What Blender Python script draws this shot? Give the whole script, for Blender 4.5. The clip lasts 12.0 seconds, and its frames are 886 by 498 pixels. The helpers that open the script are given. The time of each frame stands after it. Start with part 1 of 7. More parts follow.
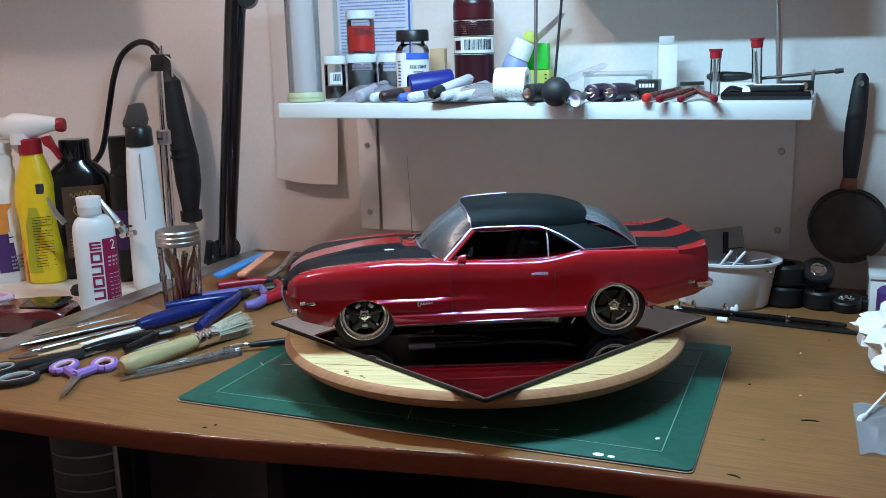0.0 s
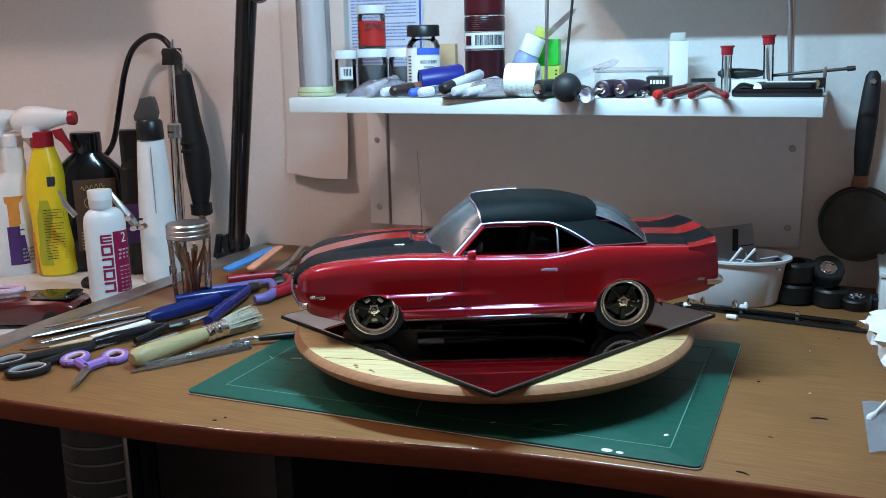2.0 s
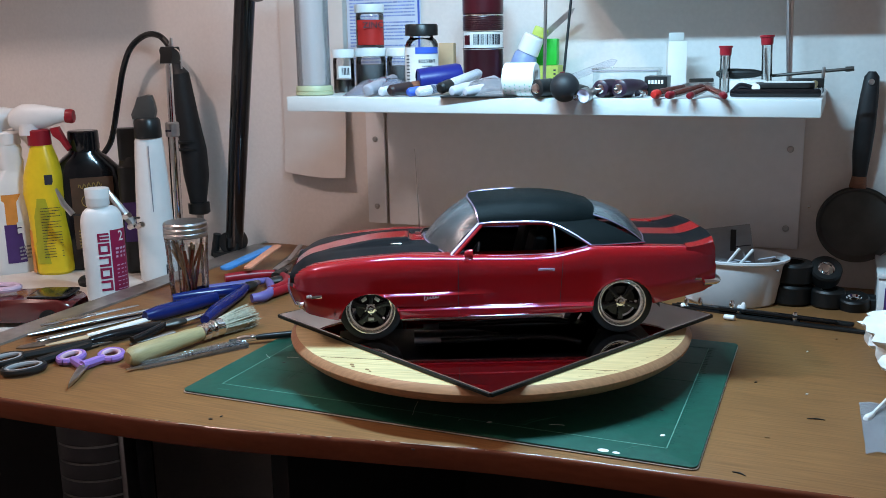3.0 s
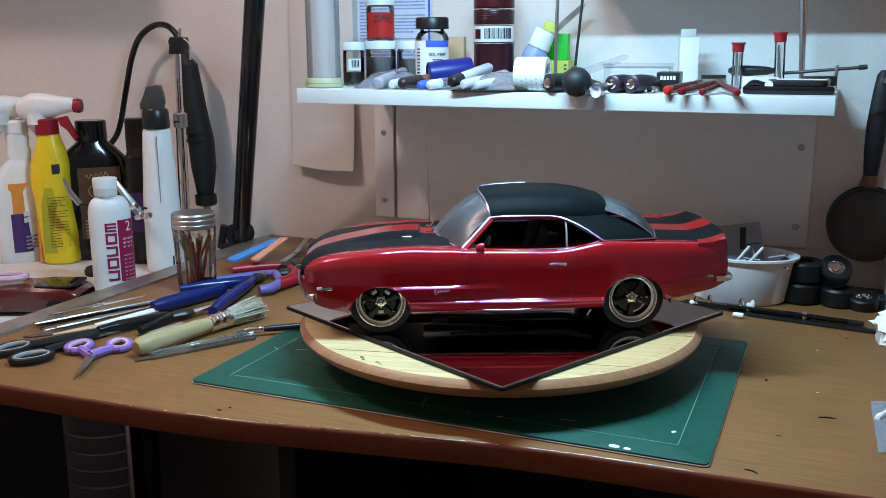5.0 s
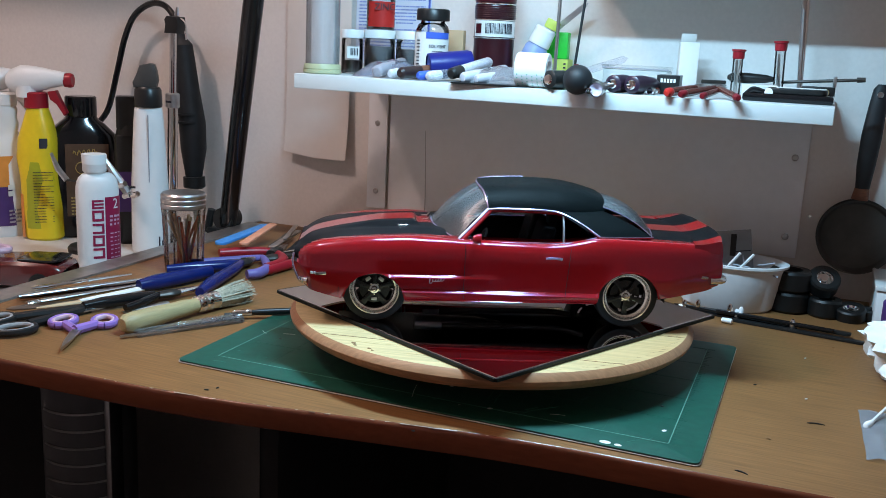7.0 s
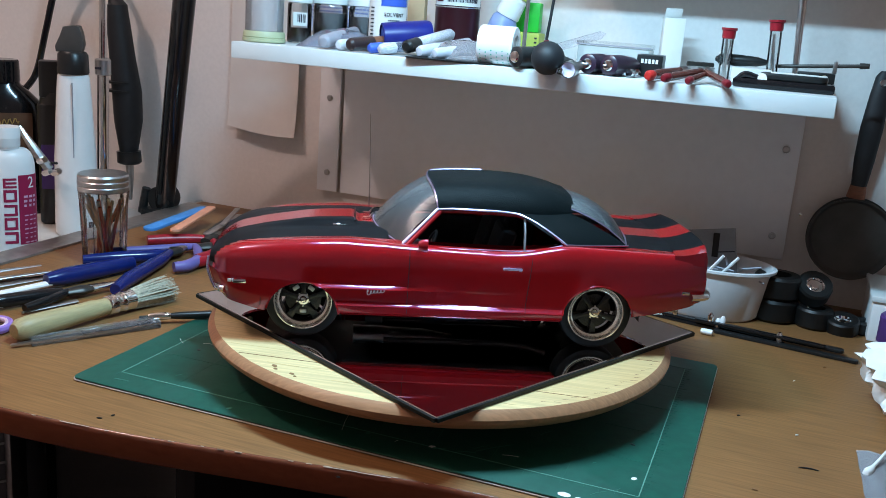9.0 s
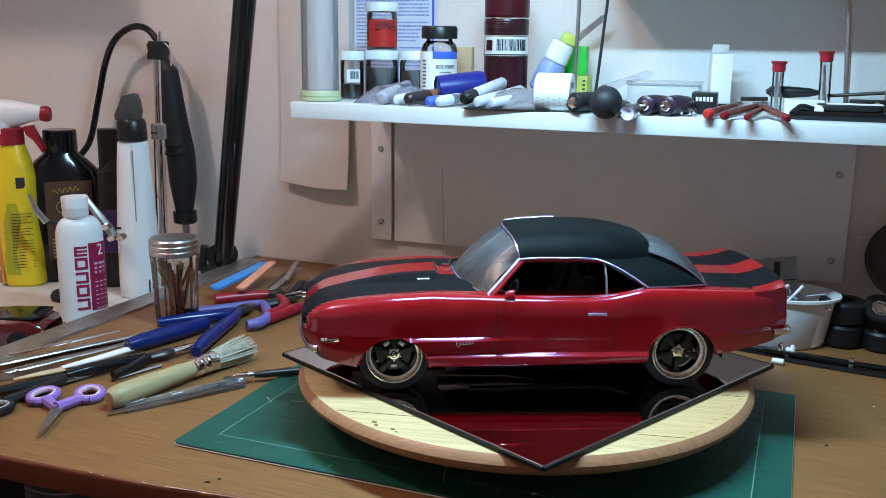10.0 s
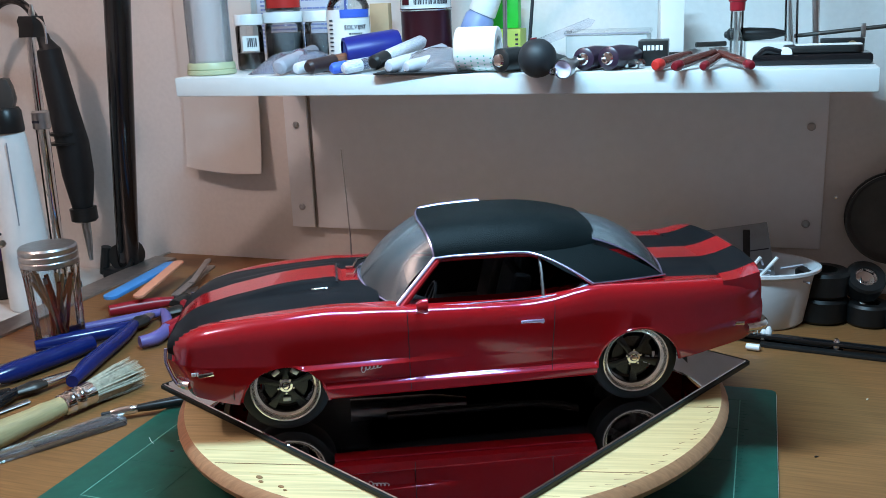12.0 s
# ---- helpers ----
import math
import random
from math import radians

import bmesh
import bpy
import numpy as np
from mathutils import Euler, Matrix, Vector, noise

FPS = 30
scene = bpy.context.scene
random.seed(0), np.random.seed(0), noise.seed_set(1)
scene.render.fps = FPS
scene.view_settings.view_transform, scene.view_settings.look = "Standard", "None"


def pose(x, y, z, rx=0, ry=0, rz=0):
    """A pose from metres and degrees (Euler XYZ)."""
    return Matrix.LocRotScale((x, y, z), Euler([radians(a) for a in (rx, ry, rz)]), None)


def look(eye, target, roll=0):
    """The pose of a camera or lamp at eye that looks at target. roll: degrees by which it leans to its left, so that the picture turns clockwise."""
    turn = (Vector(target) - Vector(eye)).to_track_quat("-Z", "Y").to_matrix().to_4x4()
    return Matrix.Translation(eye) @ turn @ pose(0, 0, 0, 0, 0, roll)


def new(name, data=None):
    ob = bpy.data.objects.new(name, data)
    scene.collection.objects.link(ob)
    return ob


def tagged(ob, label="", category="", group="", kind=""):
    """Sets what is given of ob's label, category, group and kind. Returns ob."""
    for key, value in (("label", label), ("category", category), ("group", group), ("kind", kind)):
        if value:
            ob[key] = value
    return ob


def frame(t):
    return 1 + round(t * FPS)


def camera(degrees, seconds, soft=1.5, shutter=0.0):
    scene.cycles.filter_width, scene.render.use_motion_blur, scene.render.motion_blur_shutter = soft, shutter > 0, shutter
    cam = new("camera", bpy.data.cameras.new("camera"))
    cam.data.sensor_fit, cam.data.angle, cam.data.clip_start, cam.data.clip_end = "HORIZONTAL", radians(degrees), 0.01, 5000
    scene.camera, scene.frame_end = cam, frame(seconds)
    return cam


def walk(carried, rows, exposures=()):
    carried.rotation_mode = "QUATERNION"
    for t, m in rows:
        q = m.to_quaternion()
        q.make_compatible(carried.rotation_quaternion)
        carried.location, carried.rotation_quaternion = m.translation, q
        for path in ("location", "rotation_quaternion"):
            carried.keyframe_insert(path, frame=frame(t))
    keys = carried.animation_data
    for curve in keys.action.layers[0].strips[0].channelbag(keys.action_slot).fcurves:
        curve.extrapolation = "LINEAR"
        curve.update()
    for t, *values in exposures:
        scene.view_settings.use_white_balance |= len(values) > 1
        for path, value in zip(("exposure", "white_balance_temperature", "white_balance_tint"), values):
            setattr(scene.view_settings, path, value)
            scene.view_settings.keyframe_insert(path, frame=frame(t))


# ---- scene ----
cam = camera(51.0, 12.0, soft=0.8)
PATH = [
    (0, (0.234, -0.632, 1.045), (-0.523, 1.172, 0.626), -1.5),
    (0.5, (0.234, -0.632, 1.045), (-0.528, 1.168, 0.62), -1.6),
    (1, (0.233, -0.632, 1.045), (-0.534, 1.165, 0.617), -1.4),
    (1.5, (0.233, -0.633, 1.045), (-0.537, 1.162, 0.616), -1.4),
    (2, (0.233, -0.634, 1.045), (-0.539, 1.161, 0.617), -1.2),
    (2.5, (0.235, -0.633, 1.046), (-0.537, 1.161, 0.616), -1.2),
    (3, (0.234, -0.632, 1.044), (-0.536, 1.164, 0.616), -1.0),
    (5, (0.225, -0.633, 1.041), (-0.547, 1.16, 0.605), -0.3),
    (5.5, (0.21, -0.63, 1.033), (-0.571, 1.157, 0.586), 0.4),
    (6, (0.213, -0.636, 1.036), (-0.539, 1.161, 0.583), 2.0),
    (6.5, (0.212, -0.637, 1.038), (-0.506, 1.178, 0.602), 2.6),
    (6.7, (0.211, -0.637, 1.035), (-0.516, 1.176, 0.603), 2.7),
    (8.5, (0.195, -0.579, 1.018), (-0.516, 1.238, 0.582), 3.3),
    (9, (0.187, -0.517, 1.035), (-0.482, 1.301, 0.537), 4.3),
    (9.5, (0.16, -0.55, 1.054), (-0.493, 1.282, 0.591), 4.5),
    (10, (0.145, -0.549, 1.052), (-0.57, 1.268, 0.619), 0.8),
    (10.5, (0.155, -0.553, 1.049), (-0.508, 1.282, 0.612), -0.2),
    (11, (0.146, -0.493, 1.04), (-0.493, 1.342, 0.567), -1.0),
    (11.5, (0.141, -0.494, 1.04), (-0.543, 1.316, 0.535), -2.1),
    (12, (0.138, -0.402, 1.043), (-0.511, 1.42, 0.535), -2.3),
]
walk(cam, [(t, look(eye, target, roll)) for t, eye, target, roll in PATH])

# ---- world and lights ----
world = bpy.data.worlds.new("room_dark")
scene.world = world
world.use_nodes = True
world.node_tree.nodes["Background"].inputs[0].default_value = (0.9, 0.75, 0.65, 1)
world.node_tree.nodes["Background"].inputs[1].default_value = 0.008


def area_lamp(name, eye, target, sx, sy, watts, colour):
    data = bpy.data.lights.new(name, "AREA")
    data.shape, data.size, data.size_y, data.energy, data.color = "RECTANGLE", sx, sy, watts, colour
    ob = new(name, data)
    ob.matrix_world = look(eye, target)
    return ob


# cool tube of the bench lamp and the warm bulb of the ceiling lamp
TUBE = (-0.05, 0.09, 1.335)
area_lamp("bench_lamp_tube", TUBE, (-0.05, 0.15, 0.8), 0.28, 0.028, 7.6, (0.42, 0.745, 1.0))
bulb = bpy.data.lights.new("ceiling_bulb", "POINT")
bulb.energy, bulb.color, bulb.shadow_soft_size = 30.0, (1.0, 0.77, 0.71), 0.05
new("ceiling_bulb", bulb).location = (-1.05, -0.50, 2.30)
scene.view_settings.exposure = 0.06

# ---- materials ----
def material(name, colour, rough=0.5, metal=0.0, vary=0.12, grain=60.0, bump=0.05, coat=0.0, stain=None, stain_scale=6.0,
             stain_amount=0.35, transmission=0.0, ior=1.45, alpha=1.0, spec=0.5, stretch=(1, 1, 1), sheen=0.0, island=0.0):
    """Principled material: fine grain and broad stains in colour, roughness and relief."""
    m = bpy.data.materials.new(name)
    m.use_nodes = True
    nt = m.node_tree
    b = nt.nodes["Principled BSDF"]
    link = nt.links.new
    tc = nt.nodes.new("ShaderNodeTexCoord")
    mp = nt.nodes.new("ShaderNodeMapping")
    mp.inputs["Scale"].default_value = stretch
    link(tc.outputs["Object"], mp.inputs[0])
    fine = nt.nodes.new("ShaderNodeTexNoise")
    fine.inputs["Scale"].default_value, fine.inputs["Detail"].default_value = grain, 4
    broad = nt.nodes.new("ShaderNodeTexNoise")
    broad.inputs["Scale"].default_value, broad.inputs["Detail"].default_value = stain_scale, 5
    link(mp.outputs[0], fine.inputs["Vector"])
    link(tc.outputs["Object"], broad.inputs["Vector"])
    c = Vector(colour[:3])
    ramp = nt.nodes.new("ShaderNodeValToRGB")
    ramp.color_ramp.elements[0].position, ramp.color_ramp.elements[1].position = 0.3, 0.7
    ramp.color_ramp.elements[0].color = (*[max(0, v * (1 - vary)) for v in c], 1)
    ramp.color_ramp.elements[1].color = (*[min(1, v * (1 + vary)) for v in c], 1)
    link(fine.outputs["Fac"], ramp.inputs[0])
    mix = nt.nodes.new("ShaderNodeMix")
    mix.data_type = "RGBA"
    dark = stain if stain else [v * 0.8 for v in c]
    ramp2 = nt.nodes.new("ShaderNodeValToRGB")
    ramp2.color_ramp.elements[0].position, ramp2.color_ramp.elements[1].position = 0.45, 0.72
    ramp2.color_ramp.elements[0].color = (0, 0, 0, 1)
    ramp2.color_ramp.elements[1].color = (stain_amount,) * 3 + (1,)
    link(broad.outputs["Fac"], ramp2.inputs[0])
    link(ramp2.outputs[0], mix.inputs["Factor"])
    link(ramp.outputs[0], mix.inputs["A"])
    mix.inputs["B"].default_value = (*dark[:3], 1)
    out = mix.outputs["Result"]
    if island:
        info = nt.nodes.new("ShaderNodeObjectInfo")
        hsv = nt.nodes.new("ShaderNodeHueSaturation")
        rng = nt.nodes.new("ShaderNodeMapRange")
        rng.inputs["To Min"].default_value, rng.inputs["To Max"].default_value = 1 - island, 1 + island
        link(info.outputs["Random"], rng.inputs["Value"])
        link(rng.outputs[0], hsv.inputs["Value"])
        link(out, hsv.inputs["Color"])
        out = hsv.outputs[0]
    link(out, b.inputs["Base Color"])
    rr = nt.nodes.new("ShaderNodeMapRange")
    rr.inputs["To Min"].default_value, rr.inputs["To Max"].default_value = max(0.02, rough * 0.85), min(1, rough * 1.2)
    link(broad.outputs["Fac"], rr.inputs["Value"])
    link(rr.outputs[0], b.inputs["Roughness"])
    b.inputs["Metallic"].default_value = metal
    b.inputs["IOR"].default_value = ior
    b.inputs["Coat Weight"].default_value = coat
    b.inputs["Coat Roughness"].default_value = 0.04
    b.inputs["Transmission Weight"].default_value = transmission
    b.inputs["Specular IOR Level"].default_value = spec
    b.inputs["Sheen Weight"].default_value = sheen
    if bump:
        bp = nt.nodes.new("ShaderNodeBump")
        bp.inputs["Strength"].default_value, bp.inputs["Distance"].default_value = bump, 0.002
        link(fine.outputs["Fac"], bp.inputs["Height"])
        link(bp.outputs[0], b.inputs["Normal"])
    return m


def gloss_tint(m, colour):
    """Puts the fringe colour of the highlights into a lacquer, under a soft clear coat."""
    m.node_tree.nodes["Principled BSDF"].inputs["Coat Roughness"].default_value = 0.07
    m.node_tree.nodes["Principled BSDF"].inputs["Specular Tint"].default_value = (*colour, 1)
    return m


def thin_glass(name, tint=(1, 1, 1), gloss=0.12, rough=0.03):
    """A thin clear sheet: see-through with a film of gloss."""
    m = bpy.data.materials.new(name)
    m.use_nodes = True
    nt = m.node_tree
    nt.nodes.remove(nt.nodes["Principled BSDF"])
    tr = nt.nodes.new("ShaderNodeBsdfTransparent")
    tr.inputs[0].default_value = (*tint, 1)
    gl = nt.nodes.new("ShaderNodeBsdfGlossy")
    gl.inputs["Roughness"].default_value = rough
    fr = nt.nodes.new("ShaderNodeFresnel")
    fr.inputs[0].default_value = 1.45
    add = nt.nodes.new("ShaderNodeMath")
    add.operation = "ADD"
    add.inputs[1].default_value = gloss
    mx = nt.nodes.new("ShaderNodeMixShader")
    nt.links.new(fr.outputs[0], add.inputs[0])
    nt.links.new(add.outputs[0], mx.inputs[0])
    nt.links.new(tr.outputs[0], mx.inputs[1])
    nt.links.new(gl.outputs[0], mx.inputs[2])
    nt.links.new(mx.outputs[0], nt.nodes["Material Output"].inputs[0])
    return m


WALL = material("painted_plaster", (0.75, 0.71, 0.68), 0.8, vary=0.03, grain=180, bump=0.12, stain=(0.76, 0.71, 0.66), stain_scale=3, stain_amount=0.3)
PANEL = material("grey_white_board", (0.85, 0.87, 0.90), 0.55, vary=0.02, grain=90, bump=0.03, stain_amount=0.15)
SHELF_WHITE = material("white_melamine", (0.64, 0.66, 0.65), 0.35, vary=0.02, bump=0.02, stain_amount=0.15)
# Colour of the unseen room walls, kept pale to bounce light onto the bench.
ROOM_WALL = material("pale_bounce_wall", (0.68, 0.68, 0.70), 0.8, vary=0.1, grain=60)
DESK = material("beech_laminate", (0.225, 0.104, 0.037), 0.42, vary=0.22, grain=16, stretch=(1.2, 30, 10), bump=0.03, stain=(0.15, 0.07, 0.026), stain_scale=5, stain_amount=0.5, spec=0.3)
DESK_EDGE = material("reddish_edge_strip", (0.16, 0.045, 0.022), 0.17, vary=0.10, grain=26, stretch=(1.5, 26, 10), bump=0.03)
SILL = material("worn_white_sill", (0.66, 0.62, 0.58), 0.5, vary=0.06, grain=40, bump=0.06, stain=(0.4, 0.33, 0.27), stain_scale=14, stain_amount=0.5)
# Near-black that puts the deep shade under the bench into the colour.
DARK = material("underdesk_shade", (0.010, 0.009, 0.009), 0.7, vary=0.2, bump=0.05)
FLOOR = material("dark_floor_boards", (0.04, 0.028, 0.022), 0.5, vary=0.2, grain=10, stretch=(1, 12, 1))
MAT_GREEN = material("green_cutting_mat", (0.005, 0.072, 0.047), 0.5, vary=0.14, grain=120, bump=0.08, stain=(0.015, 0.085, 0.06), stain_scale=18, stain_amount=0.5)
MAT_LINE = material("pale_green_print", (0.12, 0.29, 0.22), 0.6, vary=0.15)
PINE = material("pale_pine", (0.62, 0.47, 0.24), 0.42, vary=0.20, grain=13, stretch=(1.2, 34, 10), bump=0.05, stain=(0.48, 0.28, 0.11), stain_scale=9, stain_amount=0.55)
# Darker orange copy of the pine, the warm shade below the top painted in.
PINE_SHADED = material("shaded_pine", (0.40, 0.20, 0.10), 0.42, vary=0.2, grain=22, stretch=(2, 24, 8), bump=0.05)
KNOT = material("pine_knot", (0.24, 0.12, 0.05), 0.5)
MIRROR = material("smoked_mirror_glass", (0.66, 0.63, 0.64), 0.015, metal=1.0, vary=0.0, bump=0.0, stain_amount=0.0)
MIRROR_EDGE = material("ground_glass_edge", (0.012, 0.015, 0.015), 0.35, vary=0.1, bump=0.02, spec=0.2)
# The violet fringe of its highlights is set as the specular tint.
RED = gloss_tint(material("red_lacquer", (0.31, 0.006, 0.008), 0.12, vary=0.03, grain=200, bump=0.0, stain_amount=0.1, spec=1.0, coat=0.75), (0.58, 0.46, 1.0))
STRIPE = material("black_stripe", (0.008, 0.008, 0.009), 0.36, vary=0.1, bump=0.02, spec=0.05)
VINYL = material("black_vinyl_roof", (0.004, 0.0065, 0.007), 0.42, vary=0.25, grain=1400, bump=0.25, spec=0.07)
CHROME = material("chrome", (0.78, 0.78, 0.78), 0.08, metal=1.0, vary=0.02, bump=0.0)
STEEL = material("brushed_steel", (0.50, 0.50, 0.50), 0.30, metal=1.0, vary=0.1, grain=140, bump=0.05)
BRASS = material("pale_gold_metal", (0.72, 0.62, 0.36), 0.3, metal=1.0, vary=0.05)
RUBBER = material("black_rubber", (0.009, 0.009, 0.009), 0.5, vary=0.2, grain=150, bump=0.1, spec=0.3)
BLACK = material("black_plastic", (0.012, 0.012, 0.012), 0.35, vary=0.15, bump=0.03)
BLACK_GLOSS = material("gloss_black_plastic", (0.008, 0.008, 0.009), 0.12, vary=0.1, bump=0.0)
WHITE = material("white_plastic", (0.78, 0.78, 0.77), 0.35, vary=0.02, bump=0.02)
PAPER = material("white_paper", (0.78, 0.77, 0.74), 0.65, vary=0.02, bump=0.05)
CLEAR = thin_glass("clear_plastic", (0.97, 0.98, 0.98), 0.06)


def film(name, colour, cover=0.3):
    """Hazy thin plastic: part see-through, part pale."""
    m = thin_glass(name, (0.97, 0.97, 0.98), 0.05, 0.12)
    nt = m.node_tree
    old = nt.nodes["Material Output"].inputs[0].links[0].from_node
    df = nt.nodes.new("ShaderNodeBsdfDiffuse")
    df.inputs[0].default_value = (*colour, 1)
    mx = nt.nodes.new("ShaderNodeMixShader")
    mx.inputs[0].default_value = cover
    nt.links.new(old.outputs[0], mx.inputs[1])
    nt.links.new(df.outputs[0], mx.inputs[2])
    nt.links.new(mx.outputs[0], nt.nodes["Material Output"].inputs[0])
    return m



CAR_GLASS = thin_glass("model_window", (0.70, 0.72, 0.74), -0.06)
# Pale haze put into the film in place of the glass's grey reflection.
SCREEN_GLASS = film("model_windscreen", (0.82, 0.88, 0.92), 0.025)

# ---- building helpers ----
def thing(name, m, label, category, group="", kind=""):
    ob = new(name)
    ob.empty_display_size = 0.02
    ob.matrix_world = m
    return tagged(ob, label, category, group, kind)


def mesh_of(name, bm, mats, smooth=30):
    me = bpy.data.meshes.new(name)
    bmesh.ops.recalc_face_normals(bm, faces=bm.faces)
    bm.to_mesh(me)
    bm.free()
    for m in mats if isinstance(mats, (list, tuple)) else [mats]:
        me.materials.append(m)
    if smooth:
        me.shade_smooth()
        me.set_sharp_from_angle(angle=radians(smooth))
    return me


def part(name, bm, mats, parent=None, label="", m=None, smooth=35):
    """One mesh object, under a thing or a part."""
    ob = new(name, mesh_of(name, bm, mats, smooth))
    ob.parent = parent
    if m is not None:
        ob.matrix_basis = m
    if label:
        tagged(ob, label)
    return ob


def solo(name, bm, mats, m, label, category, group="", kind="", smooth=35):
    ob = part(name, bm, mats, None, "", m, smooth)
    return tagged(ob, label, category, group, kind)


def box(sx, sy, sz, bevel=0.0, at=(0, 0, 0), bm=None, seg=2, turn=None):
    """A block with rounded edges; at is the centre of its base."""
    b = bmesh.new()
    bmesh.ops.create_cube(b, size=1)
    bmesh.ops.transform(b, matrix=Matrix.Diagonal((sx, sy, sz, 1)), verts=b.verts)
    if bevel:
        bmesh.ops.bevel(b, geom=b.edges[:] + b.verts[:], offset=bevel, segments=seg, affect="EDGES", profile=0.6)
    mm = Matrix.Translation((at[0], at[1], at[2] + sz / 2)) @ (turn or Matrix())
    bmesh.ops.transform(b, matrix=mm, verts=b.verts)
    return join(bm, b)


def join(bm, b):
    if bm is None:
        return b
    tmp = bpy.data.meshes.new("join")
    b.to_mesh(tmp)
    b.free()
    bm.from_mesh(tmp)
    bpy.data.meshes.remove(tmp)
    return bm


def lathe(profile, seg=32, bm=None, m=None, sx=1.0, sy=1.0, mat_at=None):
    """Turns (radius, height) pairs round z."""
    b = bm or bmesh.new()
    rings = []
    for r, z in profile:
        if r < 1e-6:
            rings.append([b.verts.new((0, 0, z))])
        else:
            rings.append([b.verts.new((r * sx * math.cos(2 * math.pi * k / seg), r * sy * math.sin(2 * math.pi * k / seg), z)) for k in range(seg)])
    made = [v for ring in rings for v in ring]
    for i, (p, q) in enumerate(zip(rings, rings[1:])):
        for k in range(seg):
            j = (k + 1) % seg
            if len(p) == 1 and len(q) == 1:
                continue
            f = [p[0], q[j], q[k]] if len(p) == 1 else [p[k], p[j], q[0]] if len(q) == 1 else [p[k], p[j], q[j], q[k]]
            face = b.faces.new(f)
            if mat_at:
                face.material_index = mat_at[i]
    if m is not None:
        bmesh.ops.transform(b, matrix=m, verts=made)
    return b


def tube(points, radius, seg=10, bm=None, caps=True, flat=1.0):
    """A round bar along points; radius may be one number or one for each point."""
    b = bm or bmesh.new()
    pts = [Vector(p) for p in points]
    rad = radius if isinstance(radius, (list, tuple)) else [radius] * len(pts)
    rings, side = [], None
    for i, p in enumerate(pts):
        d = (pts[min(i + 1, len(pts) - 1)] - pts[max(i - 1, 0)]).normalized()
        if side is None:
            side = d.cross(Vector((0, 0, 1)) if abs(d.z) < 0.9 else Vector((0, 1, 0))).normalized()
        side = (side - d * side.dot(d)).normalized()
        up = side.cross(d)
        rings.append([b.verts.new(p + (side * math.cos(2 * math.pi * k / seg) + up * flat * math.sin(2 * math.pi * k / seg)) * rad[i]) for k in range(seg)])
    for p, q in zip(rings, rings[1:]):
        for k in range(seg):
            b.faces.new((p[k], p[(k + 1) % seg], q[(k + 1) % seg], q[k]))
    if caps:
        b.faces.new(rings[0][::-1])
        b.faces.new(rings[-1])
    return b


def curve_points(ctrl, n=24):
    """A smooth line through control points."""
    c = [Vector(p) for p in ctrl]
    c = [c[0] * 2 - c[1]] + c + [c[-1] * 2 - c[-2]]
    out = []
    for i in range(1, len(c) - 2):
        for k in range(n):
            t = k / n
            a, b, d, e = c[i - 1], c[i], c[i + 1], c[i + 2]
            out.append(0.5 * (2 * b + (d - a) * t + (2 * a - 5 * b + 4 * d - e) * t * t + (3 * b - a - 3 * d + e) * t ** 3))
    out.append(c[-2])
    return out


def prism(outline, depth, bevel=0.0, bm=None, m=None, seg=2):
    """An outline in x, y given a thickness upwards from z 0."""
    b = bmesh.new()
    f = b.faces.new([b.verts.new((x, y, 0)) for x, y in outline])
    g = bmesh.ops.extrude_face_region(b, geom=[f])
    bmesh.ops.translate(b, vec=(0, 0, depth), verts=[v for v in g["geom"] if isinstance(v, bmesh.types.BMVert)])
    if bevel:
        es = [e for e in b.edges if abs(e.verts[0].co.z - e.verts[1].co.z) < 1e-7]
        bmesh.ops.bevel(b, geom=es, offset=bevel, segments=seg, affect="EDGES", profile=0.6)
    if m is not None:
        bmesh.ops.transform(b, matrix=m, verts=b.verts)
    return join(bm, b)


def grid_mesh(rows, bm=None, thick=0.0, close=False):
    """A sheet through rows of points, with a thickness."""
    b = bmesh.new()
    vs = [[b.verts.new(p) for p in r] for r in rows]
    for p, q in zip(vs, vs[1:]):
        for k in range(len(p) - (0 if close else 1)):
            j = (k + 1) % len(p)
            b.faces.new((p[k], p[j], q[j], q[k]))
    if thick:
        bmesh.ops.recalc_face_normals(b, faces=b.faces)
        bmesh.ops.solidify(b, geom=b.faces[:], thickness=thick)
    return join(bm, b)


def rounded(sx, sy, r, n=6, cx=0.0, cy=0.0):
    out = []
    for qx, qy, a0 in ((1, 1, 0), (-1, 1, 90), (-1, -1, 180), (1, -1, 270)):
        for k in range(n + 1):
            a = radians(a0 + 90 * k / n)
            out.append((cx + qx * (sx / 2 - r) + r * math.cos(a), cy + qy * (sy / 2 - r) + r * math.sin(a)))
    return out


def letters(text, size, mat, parent, m, depth=0.0002, name="lettering", width=1.0, bold=0.0):
    """Raised print set in the built-in typeface, as one mesh."""
    cu = bpy.data.curves.new(name, "FONT")
    cu.body, cu.size, cu.extrude, cu.align_x, cu.align_y, cu.offset = text, size, depth, "CENTER", "CENTER", bold
    cu.resolution_u = 3
    tmp = new(name, cu)
    me = bpy.data.meshes.new_from_object(tmp.evaluated_get(bpy.context.evaluated_depsgraph_get()))
    bpy.data.objects.remove(tmp)
    bpy.data.curves.remove(cu)
    me.materials.clear()
    me.materials.append(mat)
    ob = new(name, me)
    ob.parent = parent
    ob.matrix_basis = m @ Matrix.Diagonal((width, 1, 1, 1))
    return ob

# ---- the room and the bench ----
DESK_Z, SILL_Z, WALL_Y = 0.74, 0.712, 0.602


